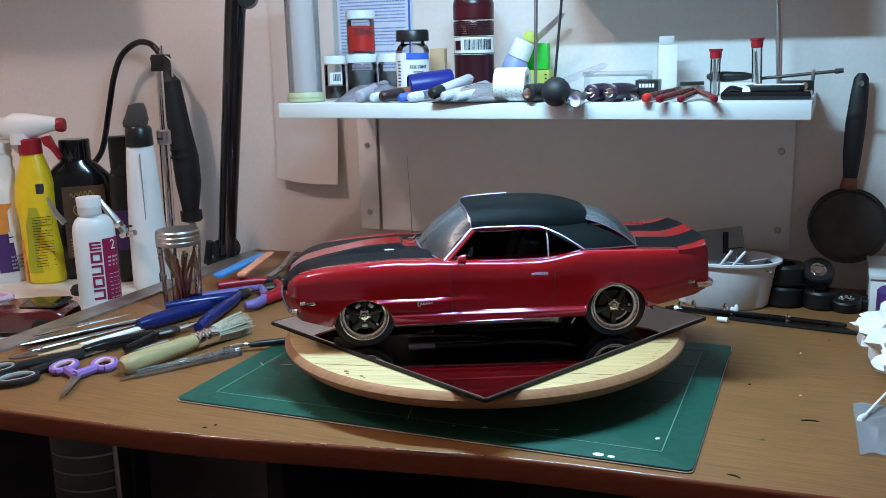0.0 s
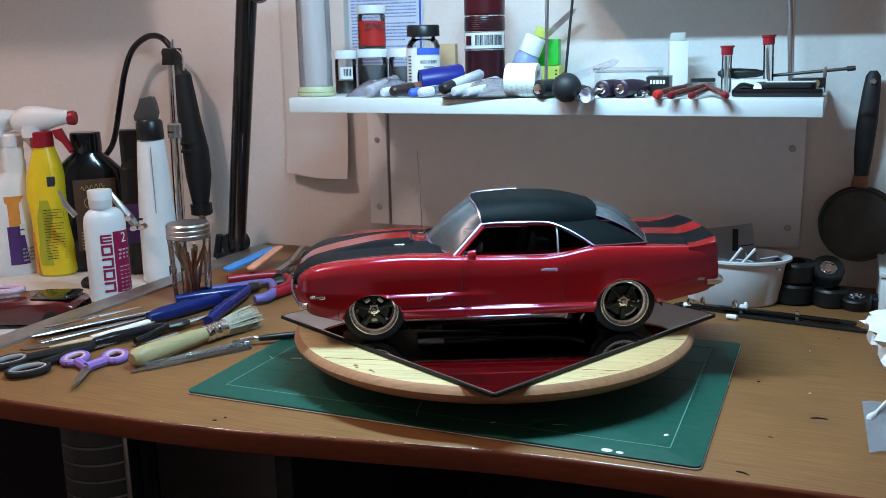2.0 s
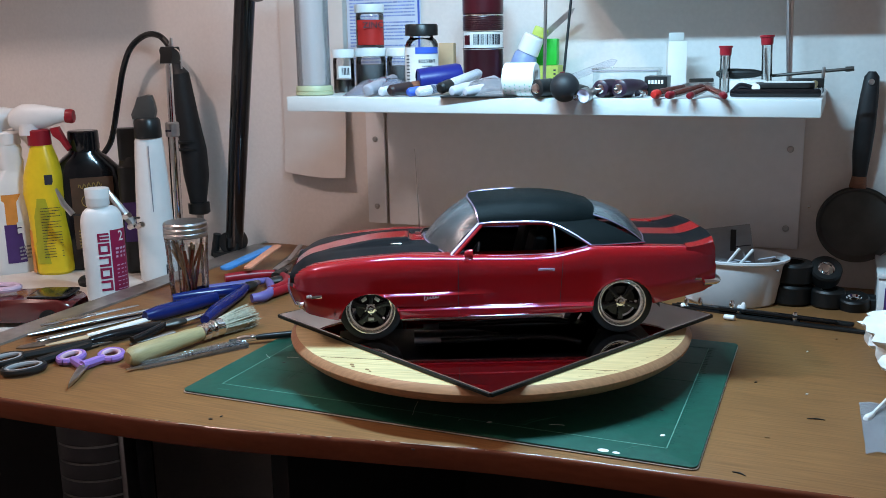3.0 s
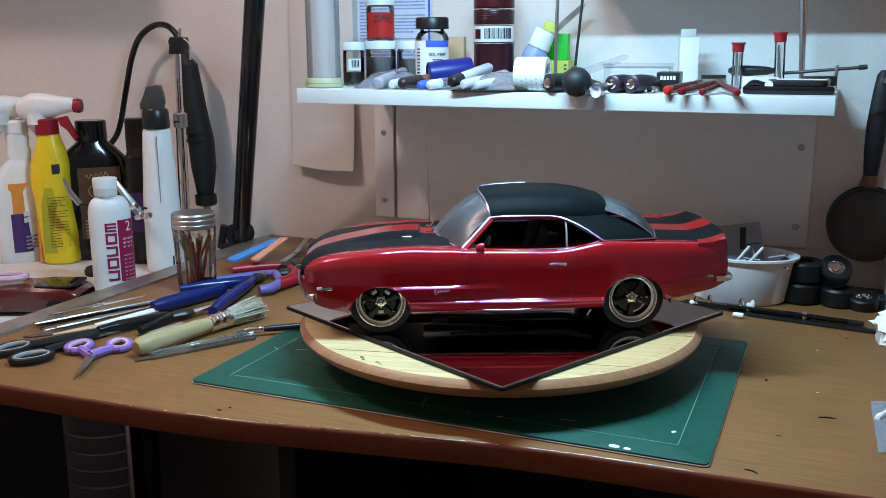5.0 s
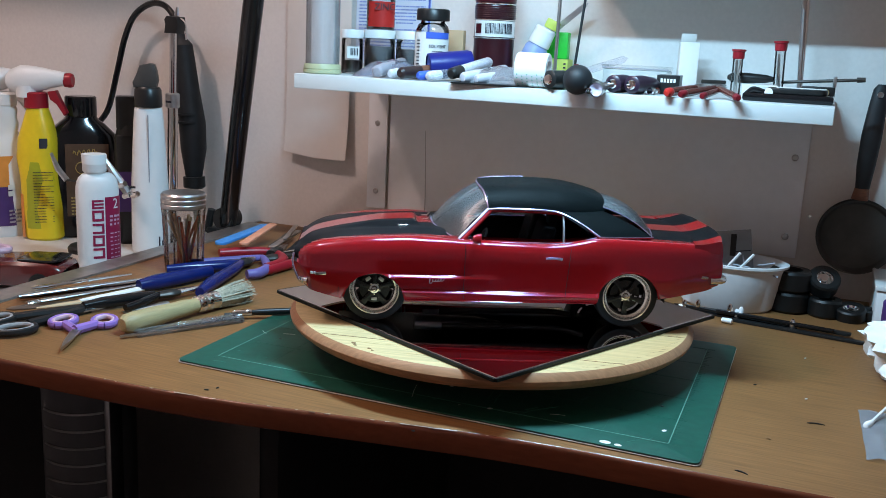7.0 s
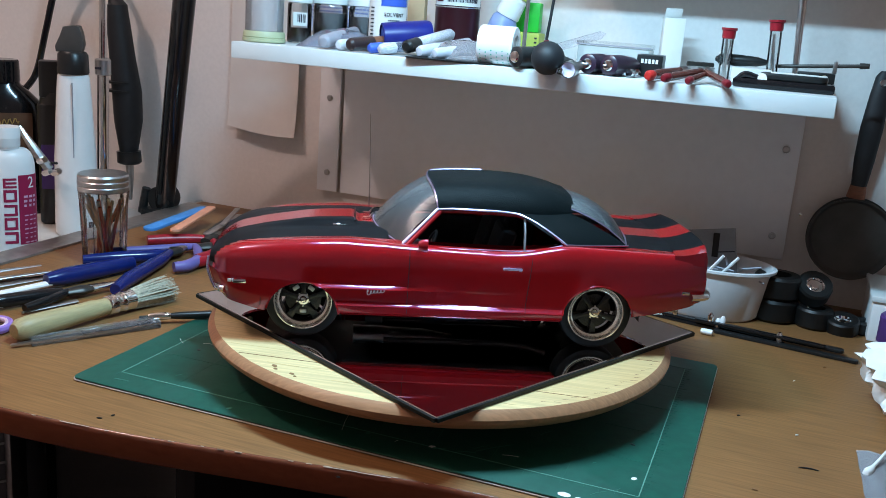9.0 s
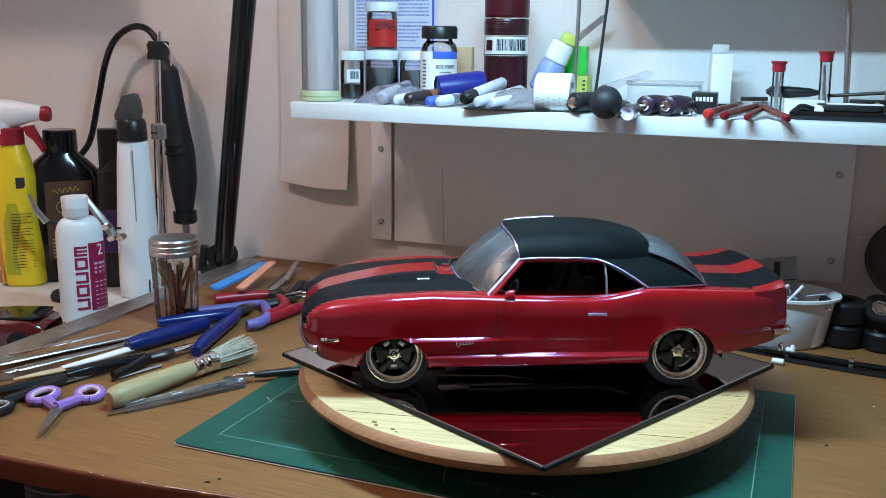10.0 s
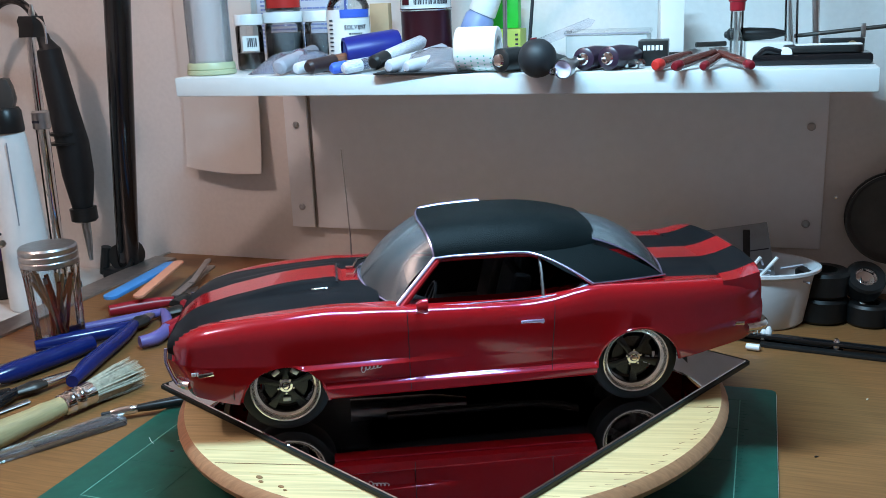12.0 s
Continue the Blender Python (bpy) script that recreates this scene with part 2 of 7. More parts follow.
def slab(name, lo, hi, mats, label, category, bevel=0.0, kind="structure"):
    size = [b - a for a, b in zip(lo, hi)]
    return solo(name, box(*size, bevel), mats, pose((lo[0] + hi[0]) / 2, (lo[1] + hi[1]) / 2, lo[2]), label, category, kind=kind)


slab("wall_north", (-2.4, WALL_Y, 0), (1.9, WALL_Y + 0.12, 2.5), WALL, "warm white painted plaster wall behind the workbench", "wall")
slab("wall_west", (-2.52, -2.6, 0), (-2.4, WALL_Y + 0.12, 2.5), ROOM_WALL, "unseen plain side wall, pale to bounce light to the bench", "wall")
slab("wall_east", (1.9, -2.6, 0), (2.02, WALL_Y + 0.12, 2.5), ROOM_WALL, "unseen plain side wall, pale to bounce light to the bench", "wall")
slab("wall_south", (-2.52, -2.72, 0), (2.02, -2.6, 2.5), ROOM_WALL, "unseen plain wall at the room's far side, pale to bounce light", "wall")
slab("ceiling", (-2.52, -2.72, 2.5), (2.02, WALL_Y + 0.12, 2.6), WALL, "plain white painted ceiling", "ceiling")
slab("floor", (-2.52, -2.72, -0.1), (2.02, WALL_Y + 0.12, 0), FLOOR, "dark wooden floor under the workbench", "floor")
# Unseen boxes, placed only to cast the shadows high on the wall.
slab("shade_box_1", (-1.9, 0.308, 1.38), (-0.862, WALL_Y - 0.003, 1.85), SHELF_WHITE, "plain white box out of view, shading the wall above the ledge", "cupboard", 0.003)
slab("shade_box_2", (-0.09, 0.47, 1.12), (0.22, WALL_Y - 0.003, 1.85), SHELF_WHITE, "plain white box out of view, shading the wall above the shelf", "cupboard", 0.003)


CHIP = material("bare_chipboard_wear", (0.36, 0.24, 0.17), 0.35, vary=0.2)
CHIP_DARK = material("dark_worn_spot", (0.08, 0.035, 0.02), 0.6, vary=0.2)


def lerp_point(a, b, u):
    return [p + (q - p) * u for p, q in zip(a, b)]


def workbench():
    """Bench top with a bowed front edge, an edging strip and two supports."""
    t = thing("workbench", pose(0, 0, DESK_Z), "wood-laminate workbench with a bowed reddish front edge, scuffed", "workbench")
    front = [(-0.60, -0.066), (-0.44, -0.0615), (-0.35, -0.0575), (-0.28, -0.0535), (-0.21, -0.046), (-0.14, -0.034), (-0.067, -0.021), (0.0, -0.0095), (0.065, -0.003), (0.14, 0.001), (0.255, 0.007), (0.4, 0.020), (0.75, 0.05)]
    pts = [(p.x, p.y) for p in curve_points([(x, y, 0) for x, y in front], 6)]
    outline = pts + [(0.75, WALL_Y - 0.003), (-0.60, WALL_Y - 0.003)]
    part("top", prism(outline, 0.0185, 0.0004, m=pose(0, 0, -0.0185)), DESK, t)
    rows = []
    for dy, dz in ((0.004, -0.0196), (-0.0004, -0.0196), (-0.0016, -0.0188), (-0.0021, -0.0172), (-0.0021, -0.0030), (-0.0019, -0.0012), (-0.0012, -0.0002), (-0.0002, 0.0003), (0.0003, 0.0002)):
        rows.append([(x, y + dy, dz) for x, y in pts])
    part("edge_strip", grid_mesh(rows, thick=0.0008), DESK_EDGE, t, "rounded reddish-brown edging with worn spots")
    rnd = random.Random(5)
    for k in range(34):
        i = rnd.randrange(14, len(pts) - 22)
        n = rnd.choice((1, 1, 1, 1, 2))
        inset = 0.0002 + 0.0014 * rnd.random()
        run = [(x, y - inset, 0.0004) for x, y in pts[i:i + n + 1]]
        if n == 1:
            run[1] = tuple(lerp_point(run[0], run[1], rnd.uniform(0.06, 0.4)))
        part("worn_chip", tube(run, [rnd.uniform(0.0002, 0.0006) for _ in run], 5, flat=0.5), CHIP if k % 5 or n > 1 else CHIP_DARK, t)
    part("side_edge", box(0.006, 0.66, 0.030, 0.0015, at=(-0.6032, 0.27, -0.0285)), STEEL, t, "scratched metal edging strip")
    # Added panels, near-black so the space below the top reads as shade.
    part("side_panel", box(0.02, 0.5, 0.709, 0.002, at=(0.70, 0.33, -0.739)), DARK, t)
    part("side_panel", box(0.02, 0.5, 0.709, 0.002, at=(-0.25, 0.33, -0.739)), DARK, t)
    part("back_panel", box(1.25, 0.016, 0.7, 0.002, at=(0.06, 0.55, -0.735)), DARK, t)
    return t


workbench()
slab("window_sill", (-1.9, -0.45, SILL_Z - 0.03), (-0.6065, WALL_Y - 0.002, SILL_Z), SILL, "worn white ledge beside the workbench, stained", "ledge", 0.003)
slab("sill_front_panel", (-1.9, 0.30, 0.0), (-0.62, 0.32, SILL_Z - 0.0305), DARK, "added near-black panel that paints the shade under the ledge", "panel", 0.002)


MAT_FAINT = material("worn_green_print", (0.016, 0.098, 0.068), 0.6, vary=0.3, grain=60)
MAT_SCRATCH = material("pale_cut_marks", (0.06, 0.20, 0.15), 0.7, vary=0.2)
PINE_GRAIN = material("pine_grain_lines", (0.50, 0.35, 0.16), 0.5, vary=0.3, grain=40)


def cutting_mat():
    t = thing("cutting_mat", pose(-0.0735, 0.1600, DESK_Z, 0, 0, 0.4), "green self-healing cutting mat with worn pale grid lines", "cutting mat")
    part("sheet", prism(rounded(0.456, 0.304, 0.006), 0.0009, 0.0002, m=pose(0, 0, 0.0021)), [MAT_GREEN], t)
    part("core", prism(rounded(0.4555, 0.3035, 0.006), 0.0007, m=pose(0, 0, 0.0014)), BLACK, t, "black core layer showing at the edge")
    # Slightly wider pale layer that paints the lit line round the mat.
    part("edge_highlight", prism(rounded(0.457, 0.305, 0.006), 0.0007, m=pose(0, 0, 0.0007)), SILL, t, "pale layer painted as the highlight along the edge")
    g = bmesh.new()
    w, h, e = 0.404, 0.252, 0.00035
    for k in range(9):
        box(e if k not in (0, 8) else 2.2 * e, h, 0.00025, at=(-w / 2 + w * k / 8, 0, 0.0029), bm=g)
    for k in range(6):
        box(w, e if k not in (0, 5) else 2.2 * e, 0.00025, at=(0, -h / 2 + h * k / 5, 0.0029), bm=g)
    for f in g.faces:
        c = f.calc_center_median()
        if abs(abs(c.x) - w / 2) > 0.002 and abs(c.y + h / 2) > 0.002:
            f.material_index = 1
    n_lines = len(g.faces)
    for k in range(81):
        n = 0.004 if k % 5 else 0.007
        box(0.0003, n, 0.00025, at=(-w / 2 + w * k / 80, -h / 2 - n / 2, 0.0029), bm=g)
    for k in range(51):
        n = 0.004 if k % 5 else 0.007
        box(n, 0.0003, 0.00025, at=(w / 2 + n / 2, -h / 2 + h * k / 50, 0.0029), bm=g)
    g.faces.ensure_lookup_table()
    for f in g.faces[n_lines:]:
        f.material_index = 1
    rnd = random.Random(12)
    for x, y, r in ((0.158, -0.146, 0.0030), (0.168, -0.147, 0.0020)):
        part("paint_blot", lathe([(0, 0.0005), (r * 0.7, 0.0004), (r, 0)], 10, sx=1.5), PAPER, t, "white paint blot", m=pose(x, y, 0.0030))
    for k in range(46):
        x, y, a, l = rnd.uniform(-0.21, 0.21), rnd.uniform(-0.14, -0.02) if k % 3 else rnd.uniform(-0.14, 0.14), rnd.uniform(0, 3.1), rnd.choice((0.003, 0.006, 0.012, 0.03))
        part("cut_mark", tube([(0, 0, 0), (l * 0.5, 0.0006, 0), (l, 0, 0)], 0.00022, 4), MAT_SCRATCH if k % 4 else PAPER, t, m=pose(x, y, 0.00305, 0, 0, math.degrees(a)))
    for k in range(12):
        x, y = rnd.uniform(-0.2, 0.21), rnd.uniform(-0.145, -0.03)
        part("paint_fleck", lathe([(0, 0.0004), (rnd.uniform(0.0006, 0.0016), 0.0003), (0.0017, 0)], 7, sx=rnd.uniform(0.6, 1.8)), (PAPER, MAT_SCRATCH, PAPER, BLACK)[k % 4], t, m=pose(x, y, 0.0030, 0, 0, rnd.uniform(0, 180)))
    part("grid_print", g, [MAT_LINE, MAT_FAINT], t, "faded pale green ruler lines")
    part("underside", prism(rounded(0.4555, 0.3035, 0.006), 0.0007), BLACK, t, "black underside layer")
    return t


cutting_mat()
TT = (-0.069, 0.186)


def turntable():
    t = thing("wooden_turntable", pose(TT[0], TT[1], DESK_Z + 0.003, 0, 0, 12), "round pine lazy susan turntable with rounded rim and knots", "turntable")
    R = 0.1915
    prof = [(0.0, 0.0225), (R - 0.020, 0.0225), (R - 0.008, 0.0250), (R - 0.001, 0.0310), (R, 0.0345), (R - 0.002, 0.0380), (R - 0.005, 0.0405), (0, 0.0405)]
    part("disc", lathe(prof, 96, mat_at=[1, 1, 1, 1, 1, 1, 0]), [PINE, PINE_SHADED], t)
    rnd = random.Random(31)
    for k in range(26):
        y = -0.175 + 0.35 * k / 25 + rnd.uniform(-0.004, 0.004)
        half = math.sqrt(max(0, (R - 0.008) ** 2 - y * y))
        n = 14
        a0, a1 = sorted((rnd.uniform(-half, half), rnd.uniform(-half, half))) if rnd.random() < 0.6 else (-half, half)
        amp, ph = rnd.uniform(0.0005, 0.0022), rnd.uniform(0, 6)
        line = [(a0 + (a1 - a0) * i / n, y + amp * math.sin(ph + i * 0.5), 0.04052) for i in range(n + 1)]
        part("grain_line", tube(line, [0.00025 + 0.0004 * rnd.random() for _ in line], 4, flat=0.25), PINE_GRAIN, t)
    for k in range(4):
        y = -0.135 + 0.09 * k
        half = math.sqrt((R - 0.006) ** 2 - y * y)
        part("stave_joint", box(2 * half, 0.0005, 0.0004, at=(0, y, 0.04035)), KNOT, t)
    for k in range(17):
        a = radians(-58 + 2.7 * k + rnd.uniform(-0.7, 0.7))
        r0, l = 0.1795 + rnd.uniform(-0.003, 0.002), rnd.uniform(0.003, 0.007)
        part("dent", tube([(r0 * math.cos(a), r0 * math.sin(a), 0.0405), ((r0 + l) * math.cos(a + 0.05), (r0 + l) * math.sin(a + 0.05), 0.0402)], [0.0003, 0.0006], 5, flat=0.4), KNOT, t)
    part("foot", lathe([(0, 0), (0.09, 0), (0.095, 0.003), (0.095, 0.019), (0.09, 0.0223), (0, 0.0223)], 48), PINE_SHADED, t)
    for r, a, s in ((0.178, -122, 0.55), (0.181, -120.5, 0.4), (0.179, -116, 0.45), (0.181, -114.5, 0.3)):
        part("knot", lathe([(0, 0.0408), (0.0026 * s, 0.0409), (0.0030 * s, 0.0406)], 10, sx=1.6), KNOT, t, "dark pine knot", m=pose(r * math.cos(radians(a)), r * math.sin(radians(a)), 0, 0, 0, a + 90))
    return t


turntable()
MIR_Z = DESK_Z + 0.0437


def mirror_tile():
    t = thing("mirror_tile", pose(-0.0665, 0.188, MIR_Z, 0, 0, 64.7 - 0), "square black mirror tile with ground edge under the model car", "mirror")
    s = 0.297
    part("glass_plate", box(s, s, 0.0034, 0.0006, seg=1), MIRROR, t)
    rim = bmesh.new()
    for a in range(4):
        box(s + 0.001, 0.0022, 0.0030, 0.0003, at=(0, s / 2 + 0.0012, 0.0001), bm=rim, seg=1)
        bmesh.ops.rotate(rim, matrix=Matrix.Rotation(math.pi / 2, 3, "Z"), verts=rim.verts)
    part("edge", rim, MIRROR_EDGE, t, "grey ground glass edge")
    return t


mirror_tile()


DARK_STEEL = material("dark_oxidised_steel", (0.06, 0.055, 0.05), 0.4, metal=0.7)


def wall_shelf():
    t = thing("wall_shelf", pose(0, 0, 0.967), "white wall shelf crowded with modelling supplies, grey-white board below", "shelf")
    part("board", box(0.620, 0.228, 0.018, 0.0015, at=(-0.0945, 0.4845, 0)), SHELF_WHITE, t)
    part("back_panel", box(0.572, 0.006, 0.182, 0.001, at=(-0.092, WALL_Y - 0.0035, -0.1825)), PANEL, t, "grey-white board screwed to the wall")
    part("bracket", box(0.030, 0.004, 0.180, 0.001, at=(-0.396, WALL_Y - 0.0092, -0.1815)), PANEL, t, "flat white metal bracket")
    for x, dy in ((-0.396, 0.0112), (0.179, 0.0066)):
        for z in (-0.056, -0.156):
            part("screw", lathe([(0, 0.0), (0.0042, 0.0), (0.0042, 0.0008), (0.003, 0.0018), (0.0012, 0.0018), (0.001, 0.0010), (0, 0.0010)], 14, m=pose(0, 0, 0, 90)), STEEL, t, "dull steel screw head", m=pose(x, WALL_Y - dy, z))
    return t


wall_shelf()


# ---- materials of the small things ----
MAROON = material("maroon_print", (0.30, 0.012, 0.06), 0.4, vary=0.05)
PRINT_DARK = material("dark_print", (0.03, 0.028, 0.04), 0.5)
PRINT_BLUE = material("blue_print", (0.05, 0.12, 0.55), 0.45)
PRINT_GREY = material("grey_print", (0.25, 0.26, 0.30), 0.5)
YELLOW = material("yellow_plastic", (0.80, 0.58, 0.02), 0.35, vary=0.06, stain=(0.68, 0.52, 0.02), stain_amount=0.5)
YELLOW_LABEL = material("yellow_green_label", (0.40, 0.40, 0.02), 0.4, vary=0.1)
SCARLET = material("red_plastic", (0.30, 0.010, 0.020), 0.35, vary=0.05)
ORANGE_LABEL = material("orange_label", (0.72, 0.28, 0.05), 0.4, vary=0.1)
PURPLE_LABEL = material("purple_label", (0.07, 0.03, 0.15), 0.4, vary=0.1)
GOLD_LABEL = material("brown_gold_label", (0.085, 0.042, 0.022), 0.4, vary=0.25, grain=40)
GOLD = material("gold_print", (0.50, 0.36, 0.12), 0.35, metal=0.6)
BROWN_BLACK = material("dark_brown_cap", (0.060, 0.052, 0.047), 0.3)
DUSTY_BLACK = material("matt_black_body", (0.011, 0.012, 0.014), 0.55, vary=0.2)
BLUE_GRIP = material("blue_grip", (0.006, 0.016, 0.115), 0.2, vary=0.1)
LAVENDER = material("lavender_grip", (0.15, 0.12, 0.34), 0.45, vary=0.08)
PURPLE = material("purple_plastic", (0.29, 0.16, 0.48), 0.4, vary=0.06)
PINK = material("pink_ring", (0.62, 0.42, 0.52), 0.4)
GREY_RING = material("grey_ring", (0.30, 0.30, 0.31), 0.5)
WOOD = material("turned_light_wood", (0.38, 0.30, 0.15), 0.45, vary=0.12, grain=30, stretch=(2, 20, 20), bump=0.05)
WOOD_DARK = material("stained_handle_wood", (0.22, 0.09, 0.05), 0.4, vary=0.2, grain=40, stretch=(2, 20, 20))
STICK = material("raw_stick_wood", (0.55, 0.40, 0.24), 0.6, vary=0.12, grain=40)
STICK_RED = material("red_sanding_stick", (0.50, 0.13, 0.07), 0.7, vary=0.15)
STICK_BLUE = material("sky_blue_stick", (0.06, 0.26, 0.62), 0.5, vary=0.08)
STICK_SALMON = material("salmon_stick", (0.72, 0.30, 0.18), 0.6, vary=0.08)
BRISTLE = material("pale_bristle", (0.40, 0.37, 0.28), 0.8, vary=0.3, grain=300, bump=0.4)
TOWEL = material("paper_towel", (0.80, 0.79, 0.77), 0.9, vary=0.04, grain=120, bump=0.3)
TEAL_LID = material("pale_green_lid", (0.42, 0.44, 0.27), 0.4, vary=0.05)
DEEP_BLUE = material("deep_blue_cap", (0.010, 0.016, 0.17), 0.35)
WINE = material("wine_label", (0.034, 0.004, 0.008), 0.3, vary=0.15)
WINE_BRIGHT = material("bright_red_can_band", (0.065, 0.006, 0.011), 0.3)
GREEN_BOX = material("bright_green_plastic", (0.03, 0.55, 0.05), 0.4)
YG_BOX = material("yellow_green_card", (0.50, 0.58, 0.10), 0.5)
PEWTER = material("dull_grey_label", (0.33, 0.32, 0.36), 0.5)
PAN_GREY = material("worn_pan_coating", (0.06, 0.058, 0.052), 0.5, vary=0.2, grain=50, stain=(0.10, 0.095, 0.085), stain_scale=20, stain_amount=0.6)
CLEAR_BLUE = film("hazy_bluish_plastic", (0.50, 0.53, 0.66), 0.13)
BAG_FILM = film("pale_bag_film", (0.75, 0.72, 0.76), 0.10)
GLASS_JAR = thin_glass("jar_glass", (0.96, 0.97, 0.97), 0.08)
GREY_LIQUID = material("grey_paint_inside", (0.16, 0.165, 0.17), 0.4, vary=0.15, grain=50)
BROWN_LIQUID = material("dark_brown_paint_inside", (0.035, 0.02, 0.02), 0.3)
PALE_GREEN_PRINT = material("green_dots", (0.10, 0.50, 0.35), 0.5)
BLUE_SHEET = material("pale_blue_printed_sheet", (0.62, 0.72, 0.86), 0.45, vary=0.03)
LIQ_RED = material("red_label_film", (0.50, 0.025, 0.02), 0.35)


def face_cam(x, y, extra=0.0):
    """Turn that sets a thing's front (its -y side) towards the bench's open side."""
    return math.degrees(math.atan2(-0.63 - y, 0.235 - x)) + 90 + extra


def wrap(rx, ry, a0, a1, z0, z1, off=0.0006, n=14, bm=None, zs=None):
    """A curved patch on an oval body, angles in degrees from its front (-y), positive to its right."""
    rows = []
    for z in zs or (z0, z1):
        rows.append([((rx + off) * math.sin(radians(a0 + (a1 - a0) * k / n)), -(ry + off) * math.cos(radians(a0 + (a1 - a0) * k / n)), z) for k in range(n + 1)])
    return grid_mesh(rows, bm, thick=0.0003)


def bars(w, h, n, size, seed, gap=0.5):
    """Lines of unreadable print as flat bars, upright in the x-z plane."""
    rnd = random.Random(seed)
    bm = bmesh.new()
    for k in range(n):
        z = h / 2 - h * (k + 0.5) / n
        x = -w / 2
        end = w / 2 * (1 if rnd.random() > 0.25 else rnd.uniform(-0.2, 0.9))
        while x < end:
            l = min(rnd.uniform(1.2, 4.0) * size, end - x)
            if l > size * 0.4:
                box(l, 0.0002, size, at=(x + l / 2, 0, z - size / 2), bm=bm)
            x += l + gap * size
    return bm


def span(p, q, z=0.0, roll=0.0):
    """A pose whose x axis runs from p to q, level, at a height."""
    a = math.degrees(math.atan2(q[1] - p[1], q[0] - p[0]))
    return pose(p[0], p[1], z, roll, 0, a)


def dist(p, q):
    return math.hypot(q[0] - p[0], q[1] - p[1])


# ---- the model car, laid out in metres of the full-size car and brought to one twelfth ----
CAR_S = 0.992 / 12
CAR_GRILLE = material("dark_grille", (0.01, 0.01, 0.01), 0.4, vary=0.2)
CAR_CABIN = material("black_cabin_trim", (0.014, 0.013, 0.013), 0.55, vary=0.2, grain=300, bump=0.1)
CAR_SEAT = material("dark_seat_vinyl", (0.035, 0.030, 0.030), 0.5, vary=0.2, grain=250, bump=0.1)
BLACK_RIM = material("black_spoke_paint", (0.010, 0.010, 0.011), 0.25, vary=0.1)
RIM_LIP = material("polished_rim_lip", (0.92, 0.89, 0.80), 0.18, metal=0.75, vary=0.03, bump=0.0)
LAMP_RED = material("red_tail_lamp", (0.30, 0.01, 0.01), 0.15)
# Blue-violet base puts the colour of the lamp's glints into the chrome.
CAR_TRIM = material("violet_glint_chrome", (0.70, 0.67, 1.0), 0.25, metal=1.0, vary=0.03, bump=0.0)
SCRIPT = material("pale_badge_metal", (0.80, 0.76, 0.76), 0.35, metal=0.3)


def table(xs, ys, soft=0.10):
    """A line through corner points, rounded off."""
    grid = np.linspace(-3, 3, 1201)
    v = np.interp(grid, xs, ys)
    k = np.exp(-0.5 * (np.arange(-60, 61) * 0.005 / soft) ** 2)
    v = np.convolve(np.pad(v, 60, mode="edge"), k / k.sum(), mode="valid")
    return lambda x: float(np.interp(x, grid, v))


car_low = table([-2.30, -2.20, -1.80, -1.70, -1.0, 1.0, 1.75, 2.24, 2.40], [0.37, 0.325, 0.255, 0.24, 0.25, 0.27, 0.345, 0.44, 0.50], 0.03)
car_w = table([-2.32, -2.22, -2.05, -1.7, -1.37, -0.8, 0, 0.8, 1.37, 1.8, 2.2, 2.40], [0.66, 0.76, 0.84, 0.90, 0.925, 0.915, 0.92, 0.92, 0.94, 0.925, 0.88, 0.82], 0.07)
car_zs = table([-2.32, -2.22, -2.0, -1.6, -1.0, -0.5, 0.45, 0.68, 0.95, 1.2, 1.7, 2.1, 2.4], [0.70, 0.775, 0.845, 0.905, 0.945, 0.915, 0.895, 0.915, 0.985, 0.985, 0.970, 0.955, 0.965], 0.07)
car_zc = table([-2.32, -2.24, -2.1, -1.8, -1.4, -0.9, -0.6, 1.2, 1.6, 2.0, 2.4], [0.68, 0.785, 0.845, 0.905, 0.945, 0.972, 0.968, 0.985, 0.980, 0.966, 0.950], 0.07)
car_flare = table([-1.75, -1.55, -0.62, -0.05, 2.25], [0, 1, 1, 0, 0], 0.06)
ARCHES = ((-1.372, 0.215, 0.335), (1.350, 0.292, 0.345))
STRIPE_IN, STRIPE_OUT = 0.175, 0.675


def smooth_step(a, b, x):
    t = min(1, max(0, (x - a) / (b - a)))
    return t * t * (3 - 2 * t)


def nose(x):
    """The blunt front end: places ahead of the front wheel, drawn in a little."""
    return x if x > -1.80 else -1.80 + (x + 1.80) * 0.84


